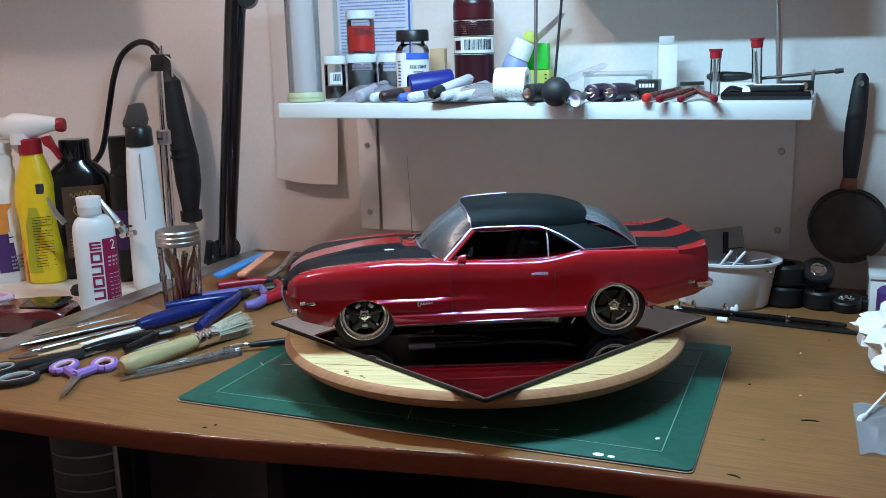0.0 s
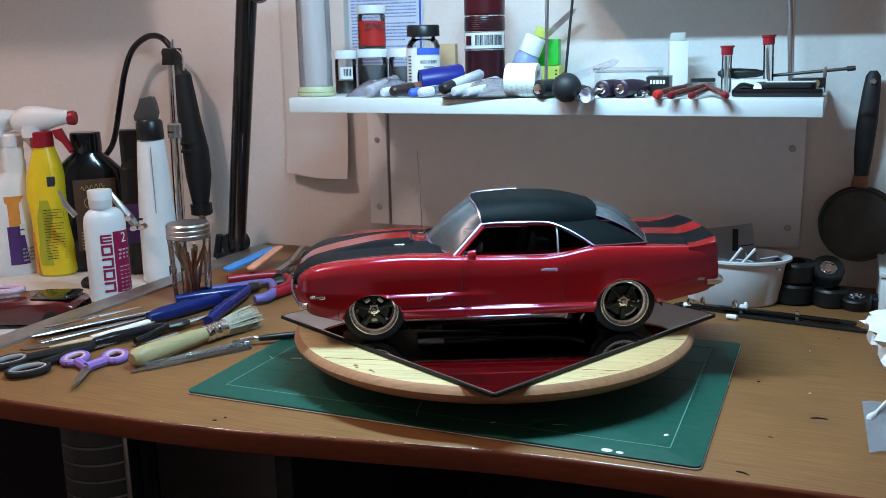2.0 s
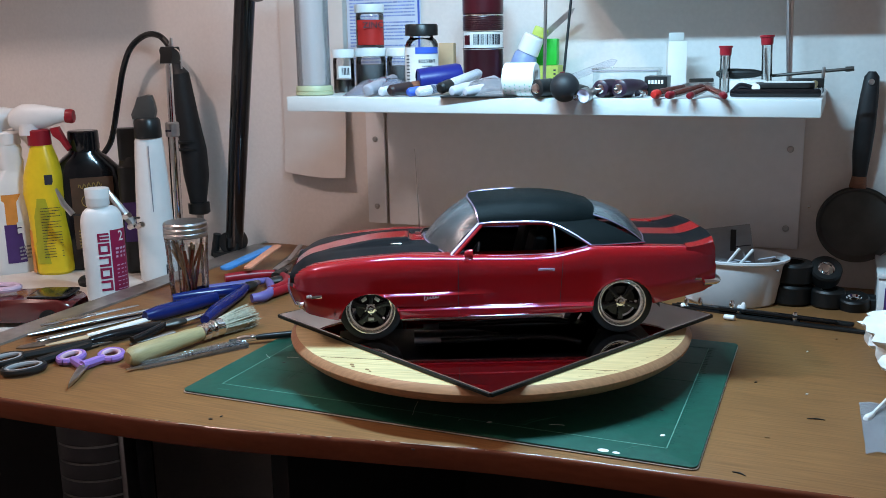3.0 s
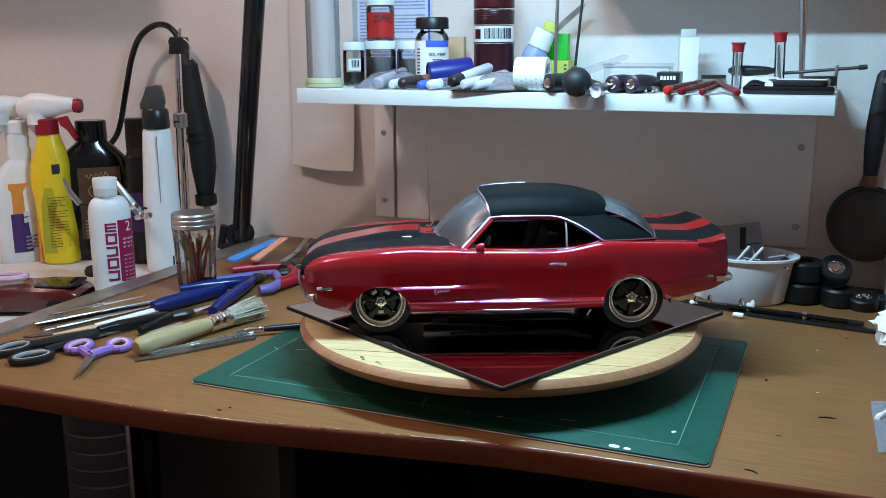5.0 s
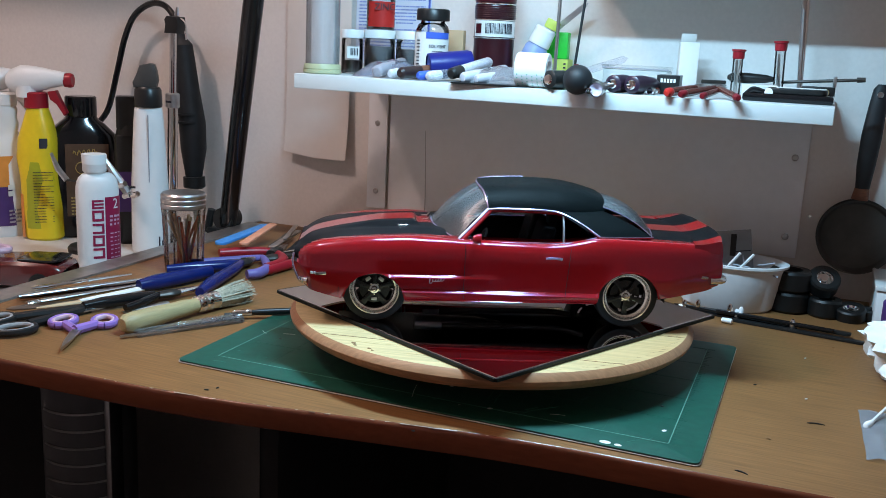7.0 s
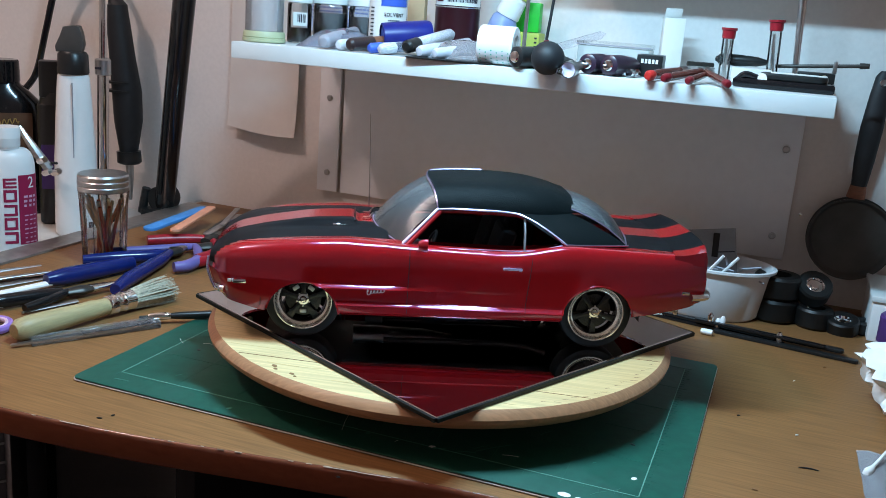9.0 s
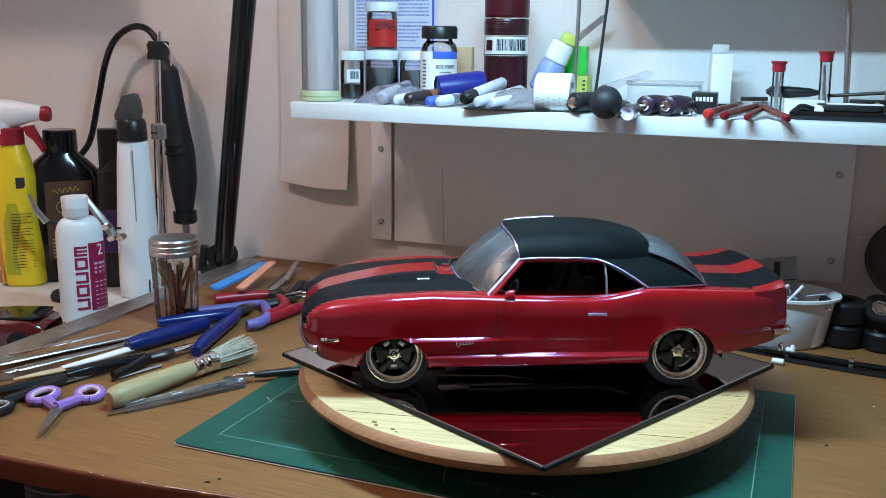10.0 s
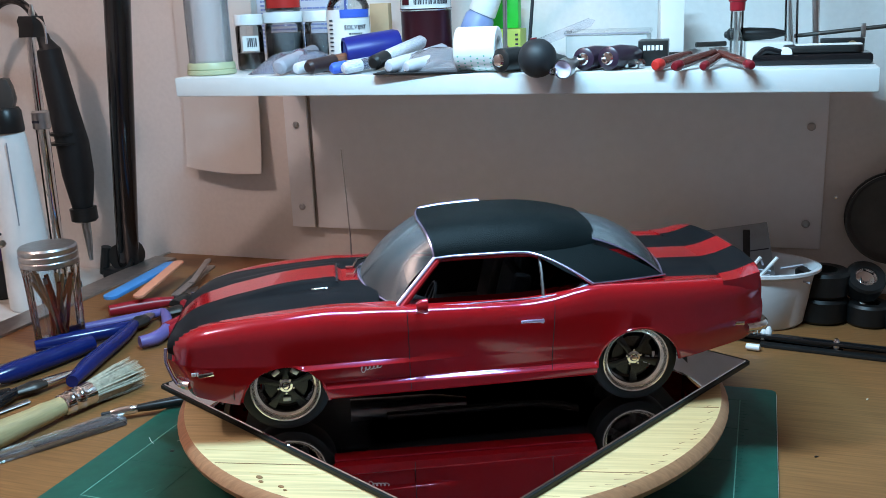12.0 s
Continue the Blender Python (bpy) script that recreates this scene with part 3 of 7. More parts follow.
def side_profile(x):
    """Points of half a section below the shoulder: half-width and height."""
    w, zb, zs, f = car_w(x), car_low(x), car_zs(x), car_flare(x)
    end = smooth_step(-2.32, -2.12, x) * (1 - smooth_step(2.2, 2.4, x) * 0.5)
    g = smooth_step(-1.44, -1.30, x) * (1 - smooth_step(1.02, 1.20, x))
    # the rocker's two beads and the crease over it, which fade out past the wheels
    ledge = [(-0.160, zb + 0.004), (-0.070, zb), (-0.042, zb + 0.003), (-0.036, zb + 0.012), (-0.0415, zb + 0.0180), (-0.044, zb + 0.024), (0.010, zb + 0.036),
             (0.008, 0.344), (0.011, 0.3560), (0.0020, 0.3650), (-0.0085, 0.3735), (-0.0200, 0.3815), (-0.0308, 0.3885), (-0.0326, 0.403), (-0.0322, 0.430), (-0.0315, 0.503),
             (-0.0310 + 0.0390 * f, 0.513), (-0.0305 + 0.0325 * f, 0.5195), (-0.0295 + 0.0005 * f, 0.5415), (-0.0280, 0.575)]
    top = max(zb + 0.235, 0.575)
    levels = (0.0, 0.0, 0.03, 0.06, 0.09, 0.12, 0.18, 0.27, 0.33, 0.38, 0.42, 0.46, 0.50, 0.55, 0.62, 0.74, 0.82, 0.86, 0.94, 1.0)
    plain = [(-0.012 - 0.062 * (1 - q) ** 2.2 - (0.085 if k == 0 else 0.0), zb + (top - zb) * q) for k, q in enumerate(levels)]
    pts = [(w + a[0] * g + b[0] * (1 - g), a[1] * g + b[1] * (1 - g)) for a, b in zip(ledge, plain)]
    lo, h = pts[-1][1], 1 - smooth_step(-0.85, -0.55, x)
    for t, o in ((0.25, -0.0225), (0.5, -0.0185), (0.72, -0.024 - 0.006 * h), (0.86, -0.038 - 0.016 * h), (0.94, -0.056 - 0.028 * h), (0.98, -0.076 - 0.042 * h), (1.0, -0.105 - 0.047 * h)):
        pts.append((w + o - (0.0 if end > 0.99 else 0.03 * (1 - end)), lo + (zs - lo) * t))
    return pts


def hood_lift(x, y):
    return 0.045 * smooth_step(-1.95, -1.2, x) * (1 - smooth_step(-0.97, -0.90, x)) * (1 - smooth_step(0.27, 0.36, abs(y)))


def top_profile(x, edge):
    """Points from the shoulder's inner edge to the centre line."""
    y0, z0 = edge
    ys = [y0 - 0.03, y0 - 0.075, STRIPE_OUT + 0.004, STRIPE_OUT, 0.5, 0.42, 0.365, 0.33, 0.30, 0.265, 0.21, STRIPE_IN, STRIPE_IN - 0.004, 0.08, 0.0]
    out = []
    for k, y in enumerate(ys):
        y = min(y, y0 - 0.006 * (k + 1)) if k < 14 else 0.0
        u = (y / y0) ** 2
        z = z0 + (car_zc(x) - z0) * (1 - u * u) - 0.016 * math.exp(-((y / y0 - 0.86) / 0.10) ** 2) * smooth_step(-2.1, -1.6, x)
        out.append((y, z + hood_lift(x, y)))
    return out


def car_shell(t):
    bm = bmesh.new()
    xs = sorted(set([-2.32 + 0.02 * k for k in range(12)] + [-2.08 + 0.028 * k for k in range(160)]))
    xs = [x for x in xs if x <= 2.395]
    rings = []
    for x in xs:
        half = side_profile(x)
        half = half + top_profile(x, half[-1])
        pts = [(-y, z) for y, z in half] + [(y, z) for y, z in reversed(half[:-1])]
        shift = lambda z: (0.30 * max(0, 0.60 - z) * smooth_step(2.05, 2.32, -x)) + (-0.10 * max(0, 0.62 - z) - 0.03 * max(0, z - 0.66) if x > 2.3 else 0)
        rings.append([bm.verts.new((nose(x + shift(z)), y, z)) for y, z in pts])
    n = len(rings[0])
    for p, q in zip(rings, rings[1:]):
        for k in range(n - 1):
            c = (p[k].co + p[k + 1].co + q[k].co + q[k + 1].co) / 4
            if any((c.x - ax) ** 2 + (c.z - az) ** 2 < ar * ar and c.z < az + ar for ax, az, ar in ARCHES) and abs(c.y) > 0.5 and c.z < 0.72:
                continue
            if -0.62 < c.x < 1.12 and abs(c.y) < 0.70 and c.z > 0.8:
                continue
            f = bm.faces.new((p[k], p[k + 1], q[k + 1], q[k]))
            if c.z > 0.60 and STRIPE_IN < abs(c.y) < STRIPE_OUT and abs(c.x) > 0.6:
                f.material_index = 1
    edge = {v for e in bm.edges if len(e.link_faces) == 1 for v in e.verts}
    for v in edge:
        for ax, az, ar in ARCHES:
            d = math.hypot(v.co.x - ax, v.co.z - az)
            if 0.8 * ar < d < 1.2 * ar and abs(v.co.y) > 0.6 and 0.27 < v.co.z < 0.72:
                v.co.x, v.co.z = ax + (v.co.x - ax) * ar / d, az + (v.co.z - az) * ar / d
    bmesh.ops.delete(bm, geom=[v for v in bm.verts if not v.link_faces], context="VERTS")
    half = n // 2
    for ring in (rings[0], rings[-1]):
        for k in range(half):
            quad = [ring[k], ring[k + 1], ring[n - 2 - k], ring[n - 1 - k]]
            if len(set(quad)) > 2:
                quad = list(dict.fromkeys(quad))
                f = bm.faces.new(quad)
                f.material_index = 2 if ring is rings[0] else 0
    bmesh.ops.recalc_face_normals(bm, faces=bm.faces)
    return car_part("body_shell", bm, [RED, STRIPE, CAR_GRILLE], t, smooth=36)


def car_part(name, bm, mats, parent, label="", m=None, smooth=35):
    bmesh.ops.transform(bm, matrix=Matrix.Diagonal((CAR_S, CAR_S, CAR_S, 1)), verts=bm.verts)
    if m is not None:
        m = Matrix.Translation(m.translation * CAR_S) @ m.to_3x3().to_4x4()
    return part(name, bm, mats, parent, label, m, smooth)


def lerp(a, b, t):
    return Vector(a) * (1 - t) + Vector(b) * t


def bez(a, b, c, t):
    return lerp(lerp(a, b, t), lerp(b, c, t), t)


ROOF_Z = table([-0.30, -0.1, 0.3, 0.7, 1.0, 1.10], [1.388, 1.434, 1.458, 1.446, 1.392, 1.335], 0.08)


def roof_edge(x):
    """Height and half-width of the drip rail."""
    return 0.585 - 0.02 * abs(x - 0.3), 1.232 - 0.05 * max(0, -x) - 0.10 * max(0, x - 0.35) ** 1.3


def ws_line(y, top):
    """Windscreen's upper or lower edge at half-width y from -1 to 1."""
    y = math.sin(y * math.pi / 2) if top else y
    return (-0.168 - 0.075 * (1 - y * y), 0.568 * y, 1.212 + 0.190 * (1 - abs(y) ** 4.2) ** 0.8) if top else (-0.50 - 0.26 * (1 - abs(y) ** 2.2), 0.745 * y, 0.892 + 0.078 * (1 - y * y))


def greenhouse(t):
    rows = []
    for k in range(28):
        x = -0.17 + (1.12 + 0.17) * k / 27
        r, ez = roof_edge(x)
        u2 = max(0, (x - 0.55) / 0.53)
        r, ez = r - 0.10 * u2 * u2, ez + 0.05 * u2 * u2
        row = []
        for j in range(31):
            s = -1 + 2 * j / 30
            y = r * math.sin(s * math.pi / 2) ** 1 if abs(s) < 1 else r * s
            u = abs(math.sin(s * math.pi / 2))
            z = ez + (ROOF_Z(x) - ez) * (1 - u ** 4.6) ** 0.8
            dx = -0.075 * (1 - u * u) * (1 - k / 27) + 0.03 * (u * u) * (k / 27) * 0
            row.append((x + dx, y, z))
        rows.append(row)
    car_part("vinyl_roof", grid_mesh(rows, thick=-0.012), VINYL, t, "black vinyl roof covering with a fine grain")
    # Added strip that stands in for the lamp's streak on the roof.
    rail = []
    for k in range(13):
        x = -0.20 + 0.52 * k / 12
        r, ez = roof_edge(x)
        rail.append((x, 0.70 * r, ez + (ROOF_Z(x) - ez) * (1 - 0.70 ** 4.6) ** 0.8 + 0.006))
    car_part("roof_streak", tube(rail, 0.030, 16), CAR_TRIM, t, "added bright strip, the lamp's streak along the roof")
    for s in (-1, 1):
        # sail panel from roof to rear deck
        rows = []
        for k in range(15):
            v = k / 14
            row = []
            for j in range(13):
                u = j / 12
                up = Vector((lerp((0.55, 0, 0), (1.08, 0, 0), u).x, 0, 0))
                r, ez = roof_edge(up.x)
                up = Vector((up.x, r - 0.005, ez + 0.012 + 0.05 * u * u))
                up.y -= 0.10 * u ** 2
                down = lerp((1.00, 0.800, 0.985), (1.62, 0.690, 0.978), u)
                mid = lerp(up, down, 0.5) + Vector((0.04 - 0.12 * (1 - u), 0.055, 0.015))
                if u < 0.5:
                    mid += Vector((0.03, 0, 0.02)) * (0.5 - u)
                p = bez(up, mid, down, v)
                row.append((p.x, s * p.y, p.z))
            rows.append(row)
        car_part("sail_panel", grid_mesh(rows, thick=0.008), VINYL, t, "black vinyl rear roof pillar")
        # chrome trims
        line = [bez((1.62, 0.690, 0.985), (1.30, 0.775, 0.986), (1.00, 0.808, 0.990), k / 14) for k in range(15)]
        car_part("vinyl_trim", tube([(p.x, s * p.y, p.z) for p in line], 0.009, 6), CAR_TRIM, t, "bright trim along the vinyl")
        rail = []
        for k in range(7):
            rail.append(lerp((-0.50, 0.755, 0.905), (-0.175, 0.565, 1.212), k / 6))
        for k in range(1, 12):
            x = -0.16 + 0.71 * k / 11
            r, ez = roof_edge(x)
            rail.append(Vector((x, r + 0.006, ez - 0.004)))
        for k in range(1, 13):
            rail.append(bez((0.55, 0.585, 1.214), (0.72, 0.635, 1.185), (1.005, 0.805, 0.992), k / 12))
        car_part("window_trim", tube([(p.x, s * (p.y + 0.016), p.z) for p in rail], 0.0125, 10), CAR_TRIM, t, "bright chrome drip rail")
        inner = [(p.x + 0.02, s * (p.y - 0.002), p.z - 0.028) for p in rail]
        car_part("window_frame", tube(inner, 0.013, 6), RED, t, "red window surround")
        belt = [(-0.47 + 1.05 * k / 12, s * (0.805 + 0.004 * math.sin(k / 12 * 3)), 0.900 + 0.006 * k / 12) for k in range(13)] + [(0.75, s * 0.812, 0.915), (0.88, s * 0.812, 0.950), (0.97, s * 0.806, 0.985)]
        # Rear end thickened to shape the haunch's highlight into the moulding.
        car_part("belt_trim", tube(belt, [0.007] * 12 + [0.010, 0.017, 0.017, 0.007], 8), CAR_TRIM, t, "bright belt moulding, its rear swollen as a highlight")
        # side windows
        rows = []
        for k in range(9):
            v = k / 8
            row = []
            for j in range(11):
                u = j / 10
                up = Vector((-0.12 + 0.74 * u, 0.572, 1.205))
                down = Vector((-0.42 + 1.05 * u, 0.775, 0.895))
                p = lerp(up, down, v) + Vector((0, 0.006 * math.sin(v * math.pi), 0))
                row.append((p.x, s * p.y, p.z))
            rows.append(row)
        car_part("door_window", grid_mesh(rows, thick=0.004), CAR_GLASS, t, "clear door window")
        rows = []
        for k in range(9):
            v = k / 8
            row = []
            for j in range(7):
                u = j / 6
                up = lerp((0.65, 0.572, 1.195), (0.95, 0.77, 1.005), u)
                down = lerp((0.65, 0.775, 0.90), (0.955, 0.785, 0.985), u)
                p = lerp(up, down, v) + Vector((0, 0.02 * math.sin(v * math.pi), 0))
                row.append((p.x, s * p.y, p.z))
            rows.append(row)
        car_part("quarter_window", grid_mesh(rows, thick=0.004), CAR_GLASS, t, "clear quarter window")
        car_part("window_divider", tube([(0.635, s * 0.580, 1.20), (0.632, s * 0.70, 1.06), (0.625, s * 0.785, 0.90)], 0.013, 6), STEEL, t, "grey window divider")
    # windscreen and its trim
    rows = []
    for k in range(13):
        v = k / 12
        row = []
        for j in range(21):
            y = -1 + 2 * j / 20
            p = lerp(ws_line(y, True), ws_line(y, False), v) + Vector((-0.035, 0, 0.025)) * math.sin(v * math.pi)
            row.append(tuple(p))
        rows.append(row)
    car_part("windscreen", grid_mesh(rows, thick=0.005), SCREEN_GLASS, t, "clear raked windscreen")
    line = [ws_line(-1 + 2 * k / 24, True) for k in range(25)]
    car_part("windscreen_trim", tube([(x - 0.010, y, z + 0.006) for x, y, z in line], 0.014, 8), CAR_TRIM, t, "bright windscreen header trim")
    line = [ws_line(-1 + 2 * k / 24, False) for k in range(25)]
    car_part("windscreen_trim", tube([(x, y, z + 0.004) for x, y, z in line], 0.013, 8), CAR_TRIM, t, "bright windscreen base trim")
    for s in (-1, 1):
        pil = [lerp(ws_line(s, True), ws_line(s, False), k / 6) for k in range(7)]
        car_part("pillar_trim", tube([(p.x - 0.012, p.y, p.z) for p in pil], 0.015, 8), CAR_TRIM, t, "bright windscreen pillar trim")
        pil = [lerp((-0.13, s * 0.562, 1.215), (-0.46, s * 0.765, 0.90), k / 6) for k in range(7)]
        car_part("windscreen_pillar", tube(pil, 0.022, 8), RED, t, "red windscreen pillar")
    # rear window
    rows, edges = [], ([], [])
    for k in range(15):
        v = k / 14
        row = []
        for j in range(17):
            y = -1 + 2 * j / 16
            up = Vector((1.09 + 0.05 * (1 - y * y), 0.490 * y, 1.262 + 0.072 * (1 - y ** 4)))
            down = Vector((1.60 + 0.10 * (1 - y * y), 0.675 * y, 0.985 + 0.012 * (1 - y * y)))
            mid = lerp(up, down, 0.5) + Vector((0.06 + 0.06 * (1 - y * y), 0, 0.055 + 0.065 * (1 - y * y)))
            row.append(tuple(bez(up, mid, down, v)))
        edges[0].append(row[0])
        edges[1].append(row[-1])
        rows.append(row)
    base = rows[-1]
    car_part("rear_window", grid_mesh(rows, thick=0.005), SCREEN_GLASS, t, "clear curved rear window")
    car_part("rear_window_trim", tube(edges[0] + base[1:-1] + edges[1][::-1], 0.011, 6), CAR_TRIM, t, "bright rear window trim")


def car_cabin(t):
    bm = box(2.05, 1.50, 0.03, 0.005, at=(0.25, 0, 0.30))
    car_part("cabin_floor", bm, CAR_CABIN, t, "black cabin floor")
    for s in (-1, 1):
        car_part("door_trim", box(1.55, 0.05, 0.55, 0.02, at=(0.22, s * 0.735, 0.33)), CAR_CABIN, t, "black inner door panel")
    car_part("dashboard", box(0.30, 1.44, 0.22, 0.05, at=(-0.50, 0, 0.66)), CAR_CABIN, t, "black dashboard")
    ring = [(0, 0.165 * math.cos(a * math.pi / 10), 0.165 * math.sin(a * math.pi / 10)) for a in range(21)]
    w = tube(ring, 0.014, 6, caps=False)
    for a in (90, 210, 330):
        tube([(0, 0, 0), (0, 0.18 * math.cos(radians(a)), 0.18 * math.sin(radians(a)))], 0.012, 6, bm=w)
    tube([(0.0, 0, 0), (-0.25, 0, 0.0)], 0.025, 8, bm=w)
    car_part("steering_wheel", w, CAR_SEAT, t, "black steering wheel", m=pose(-0.22, -0.37, 0.80, 0, 22, 0))
    for s in (-1, 1):
        bm = box(0.52, 0.50, 0.20, 0.06, at=(0.10, s * 0.37, 0.36), seg=3)
        box(0.16, 0.50, 0.60, 0.06, at=(0.44, s * 0.37, 0.46), bm=bm, seg=3, turn=Matrix.Rotation(radians(14), 4, "Y"))
        car_part("front_seat", bm, CAR_SEAT, t, "dark bucket seat")
        car_part("seat_headrest", box(0.09, 0.24, 0.15, 0.03, at=(0.55, s * 0.37, 1.02), seg=3), CAR_SEAT, t, "dark headrest")
    bm = box(0.45, 1.24, 0.22, 0.06, at=(0.90, 0, 0.36), seg=3)
    box(0.16, 1.24, 0.48, 0.06, at=(1.16, 0, 0.46), bm=bm, seg=3, turn=Matrix.Rotation(radians(18), 4, "Y"))
    car_part("rear_seat", bm, CAR_SEAT, t, "dark rear bench")
    car_part("parcel_shelf", box(0.42, 1.34, 0.02, 0.005, at=(1.38, 0, 0.93)), CAR_CABIN, t, "black rear shelf")


def car_wheel(t, x, s):
    """Tyre, deep polished rim, five dark spokes, hub and brake; the axle lies along y."""
    holder = car_part("wheel", lathe([(0.0, -0.03), (0.15, -0.03), (0.15, 0.005), (0.0, 0.005)], 20), BLACK_RIM, t, "five-spoke wheel", m=pose(x, s * 0.700, 0.345, 90 if s < 0 else -90))
    tyre = [(0.252, -0.115), (0.285, -0.125), (0.330, -0.112), (0.343, -0.085), (0.3445, 0.0), (0.343, 0.085), (0.332, 0.110), (0.300, 0.122), (0.275, 0.119), (0.262, 0.112), (0.255, 0.10)]
    car_part("tyre", lathe(tyre, 48), RUBBER, holder, "black rubber tyre")
    lip = [(0.262, 0.112), (0.267, 0.119), (0.264, 0.126), (0.256, 0.127), (0.250, 0.121), (0.247, 0.108), (0.240, 0.092), (0.229, 0.080), (0.216, 0.072), (0.207, 0.066), (0.204, 0.03), (0.202, -0.02), (0.250, -0.03), (0.250, -0.10)]
    car_part("rim", lathe(lip[:9], 48), RIM_LIP, holder, "polished rim lip")
    car_part("barrel", lathe(lip[8:], 48), BLACK_RIM, holder, "black inner wheel barrel")
    car_part("brake_disc", lathe([(0.0, 0.012), (0.165, 0.012), (0.165, 0.022), (0.0, 0.022)], 28), BLACK_RIM, holder, "black brake disc")
    spoke = bmesh.new()
    for k in range(5):
        a = 72 * k + (18 if x < 0 else 54)
        m = Matrix.Rotation(radians(a), 4, "Z")
        b = prism([(0.025, -0.028), (0.10, -0.020), (0.208, -0.036), (0.208, 0.036), (0.10, 0.020), (0.025, 0.028)], 0.030, 0.006, m=pose(0, 0, 0.030))
        bmesh.ops.transform(b, matrix=m, verts=b.verts)
        join(spoke, b)
    car_part("spokes", spoke, BLACK_RIM, holder, "black five-spoke centre")
    hub = lathe([(0, 0.092), (0.020, 0.090), (0.030, 0.080), (0.034, 0.068), (0.052, 0.066), (0.056, 0.045), (0, 0.045)], 18)
    for k in range(5):
        a = radians(72 * k + (54 if x < 0 else 90))
        lathe([(0, 0.076), (0.009, 0.074), (0.010, 0.06)], 8, bm=hub, m=pose(0.060 * math.cos(a), 0.060 * math.sin(a), 0))
    car_part("hub", hub, CHROME, holder, "bright hub with nuts")
    if s < 0:
        bm = box(0.10, 0.055, 0.03, 0.006, at=(0, -0.125, 0.026))
        b2 = bmesh.new()
        for a in (0, 144, -144) if x < 0 else (72,):
            b3 = box(0.060, 0.036, 0.020, 0.005, at=(0, -0.120, 0.024))
            bmesh.ops.transform(b3, matrix=Matrix.Rotation(radians(a), 4, "Z"), verts=b3.verts)
            join(b2, b3)
        bm.free()
        car_part("caliper", b2, STEEL, holder, "ribbed metal brake parts")
    return holder


def car_details(t):
    for s in (-1, 1):
        car_part("door_handle", tube([(0.42, s * 0.935, 0.768), (0.47, s * 0.948, 0.775), (0.56, s * 0.948, 0.772), (0.585, s * 0.935, 0.765)], [0.012, 0.014, 0.013, 0.020], 8), CAR_TRIM, t, "chrome door handle")
        stalk = tube([(-0.36, s * 0.86, 0.885), (-0.34, s * 0.93, 0.925)], 0.010, 8)
        car_part("mirror_stalk", stalk, CHROME, t, "chrome mirror foot")
        mir = lathe([(0, -0.07), (0.035, -0.065), (0.055, -0.035), (0.062, 0.01), (0.06, 0.02), (0.05, 0.014), (0, 0.012)], 16, sx=1.0, sy=0.72)
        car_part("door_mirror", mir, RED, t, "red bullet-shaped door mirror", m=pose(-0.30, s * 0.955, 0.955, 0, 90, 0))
        # shut lines
        def skin(x, z):
            pr = side_profile(x)
            return float(np.interp(z, [p[1] for p in pr[6:]], [p[0] for p in pr[6:]])) + 0.0008
        for xs, z0, z1 in ((-0.43, 0.30, 0.885), (0.66, 0.36, 0.89)):
            pts = [(xs + (0.06 * (z - z0) if xs > 0 else 0), s * skin(xs, z), z) for z in np.linspace(z0, z1, 26)]
            car_part("shut_line", tube(pts, 0.0032, 4), CAR_GRILLE, t, "dark door gap")
        car_part("front_marker", box(0.12, 0.012, 0.034, 0.005, at=(nose(-1.96), s * 0.858, 0.502), turn=Matrix.Rotation(radians(14 * -s), 4, "Z")), CHROME, t, "pale front side marker lamp")
        b = bmesh.new()
        for dx in (-0.105, -0.085, -0.06):
            box(0.016, 0.008, 0.030, 0.002, at=(nose(-1.98 + dx), s * 0.838, 0.504), bm=b, turn=Matrix.Rotation(radians(16 * -s), 4, "Z"))
        car_part("fender_badge", b, SCRIPT, t, "small pale badge strokes")
        car_part("rear_marker", box(0.11, 0.012, 0.03, 0.005, at=(2.15, s * 0.868, 0.585), turn=Matrix.Rotation(radians(9 * s), 4, "Z")), CHROME, t, "rear side marker lamp")
        # flowing badge strokes on the fender
        pts = [(-0.80 + 0.16 * k / 40 + 0.012 * math.sin(k * 0.85 + 1.2), s * (skin(-0.7, 0.49) + 0.004), 0.478 + 0.015 * k / 40 + (0.030 if k < 8 else 0.013) * math.sin(k * 0.85)) for k in range(41)]
        car_part("script_badge", tube(pts, 0.0036, 5), SCRIPT, t, "pale flowing badge strokes")
        car_part("headlamp_bezel", lathe([(0.0, 0.03), (0.075, 0.03), (0.095, 0.02), (0.10, -0.02)], 24), CHROME, t, "round headlamp", m=pose(nose(-2.275), s * 0.56, 0.585, 0, -90, 0))
        car_part("tail_lamp", box(0.02, 0.40, 0.11, 0.01, at=(2.37, s * 0.52, 0.66)), LAMP_RED, t, "red tail lamp")
        car_part("exhaust", tube(curve_points([(-0.6, s * 0.30, 0.19), (0.6, s * 0.34, 0.17), (1.0, s * 0.40, 0.22)], 5), 0.035, 10), DARK_STEEL, t, "dark grey exhaust pipe")
        for ax in (-1.372, 1.372):
            well = [[(ax + 0.385 * math.cos(k * math.pi / 20), s * y, 0.30 + 0.385 * math.sin(k * math.pi / 20)) for k in range(21)] for y in (0.86, 0.70, 0.52)]
            well.append([(ax + 0.3 * math.cos(k * math.pi / 20), s * 0.50, 0.30 + 0.1 * math.sin(k * math.pi / 20)) for k in range(21)])
            car_part("wheel_well", grid_mesh(well, thick=0.004), CAR_CABIN, t, "black wheel well")
        edge = [(-2.315, s * 0.715, 0.70), (-2.325, s * 0.725, 0.60), (-2.290, s * 0.735, 0.50), (-2.245, s * 0.745, 0.42)]
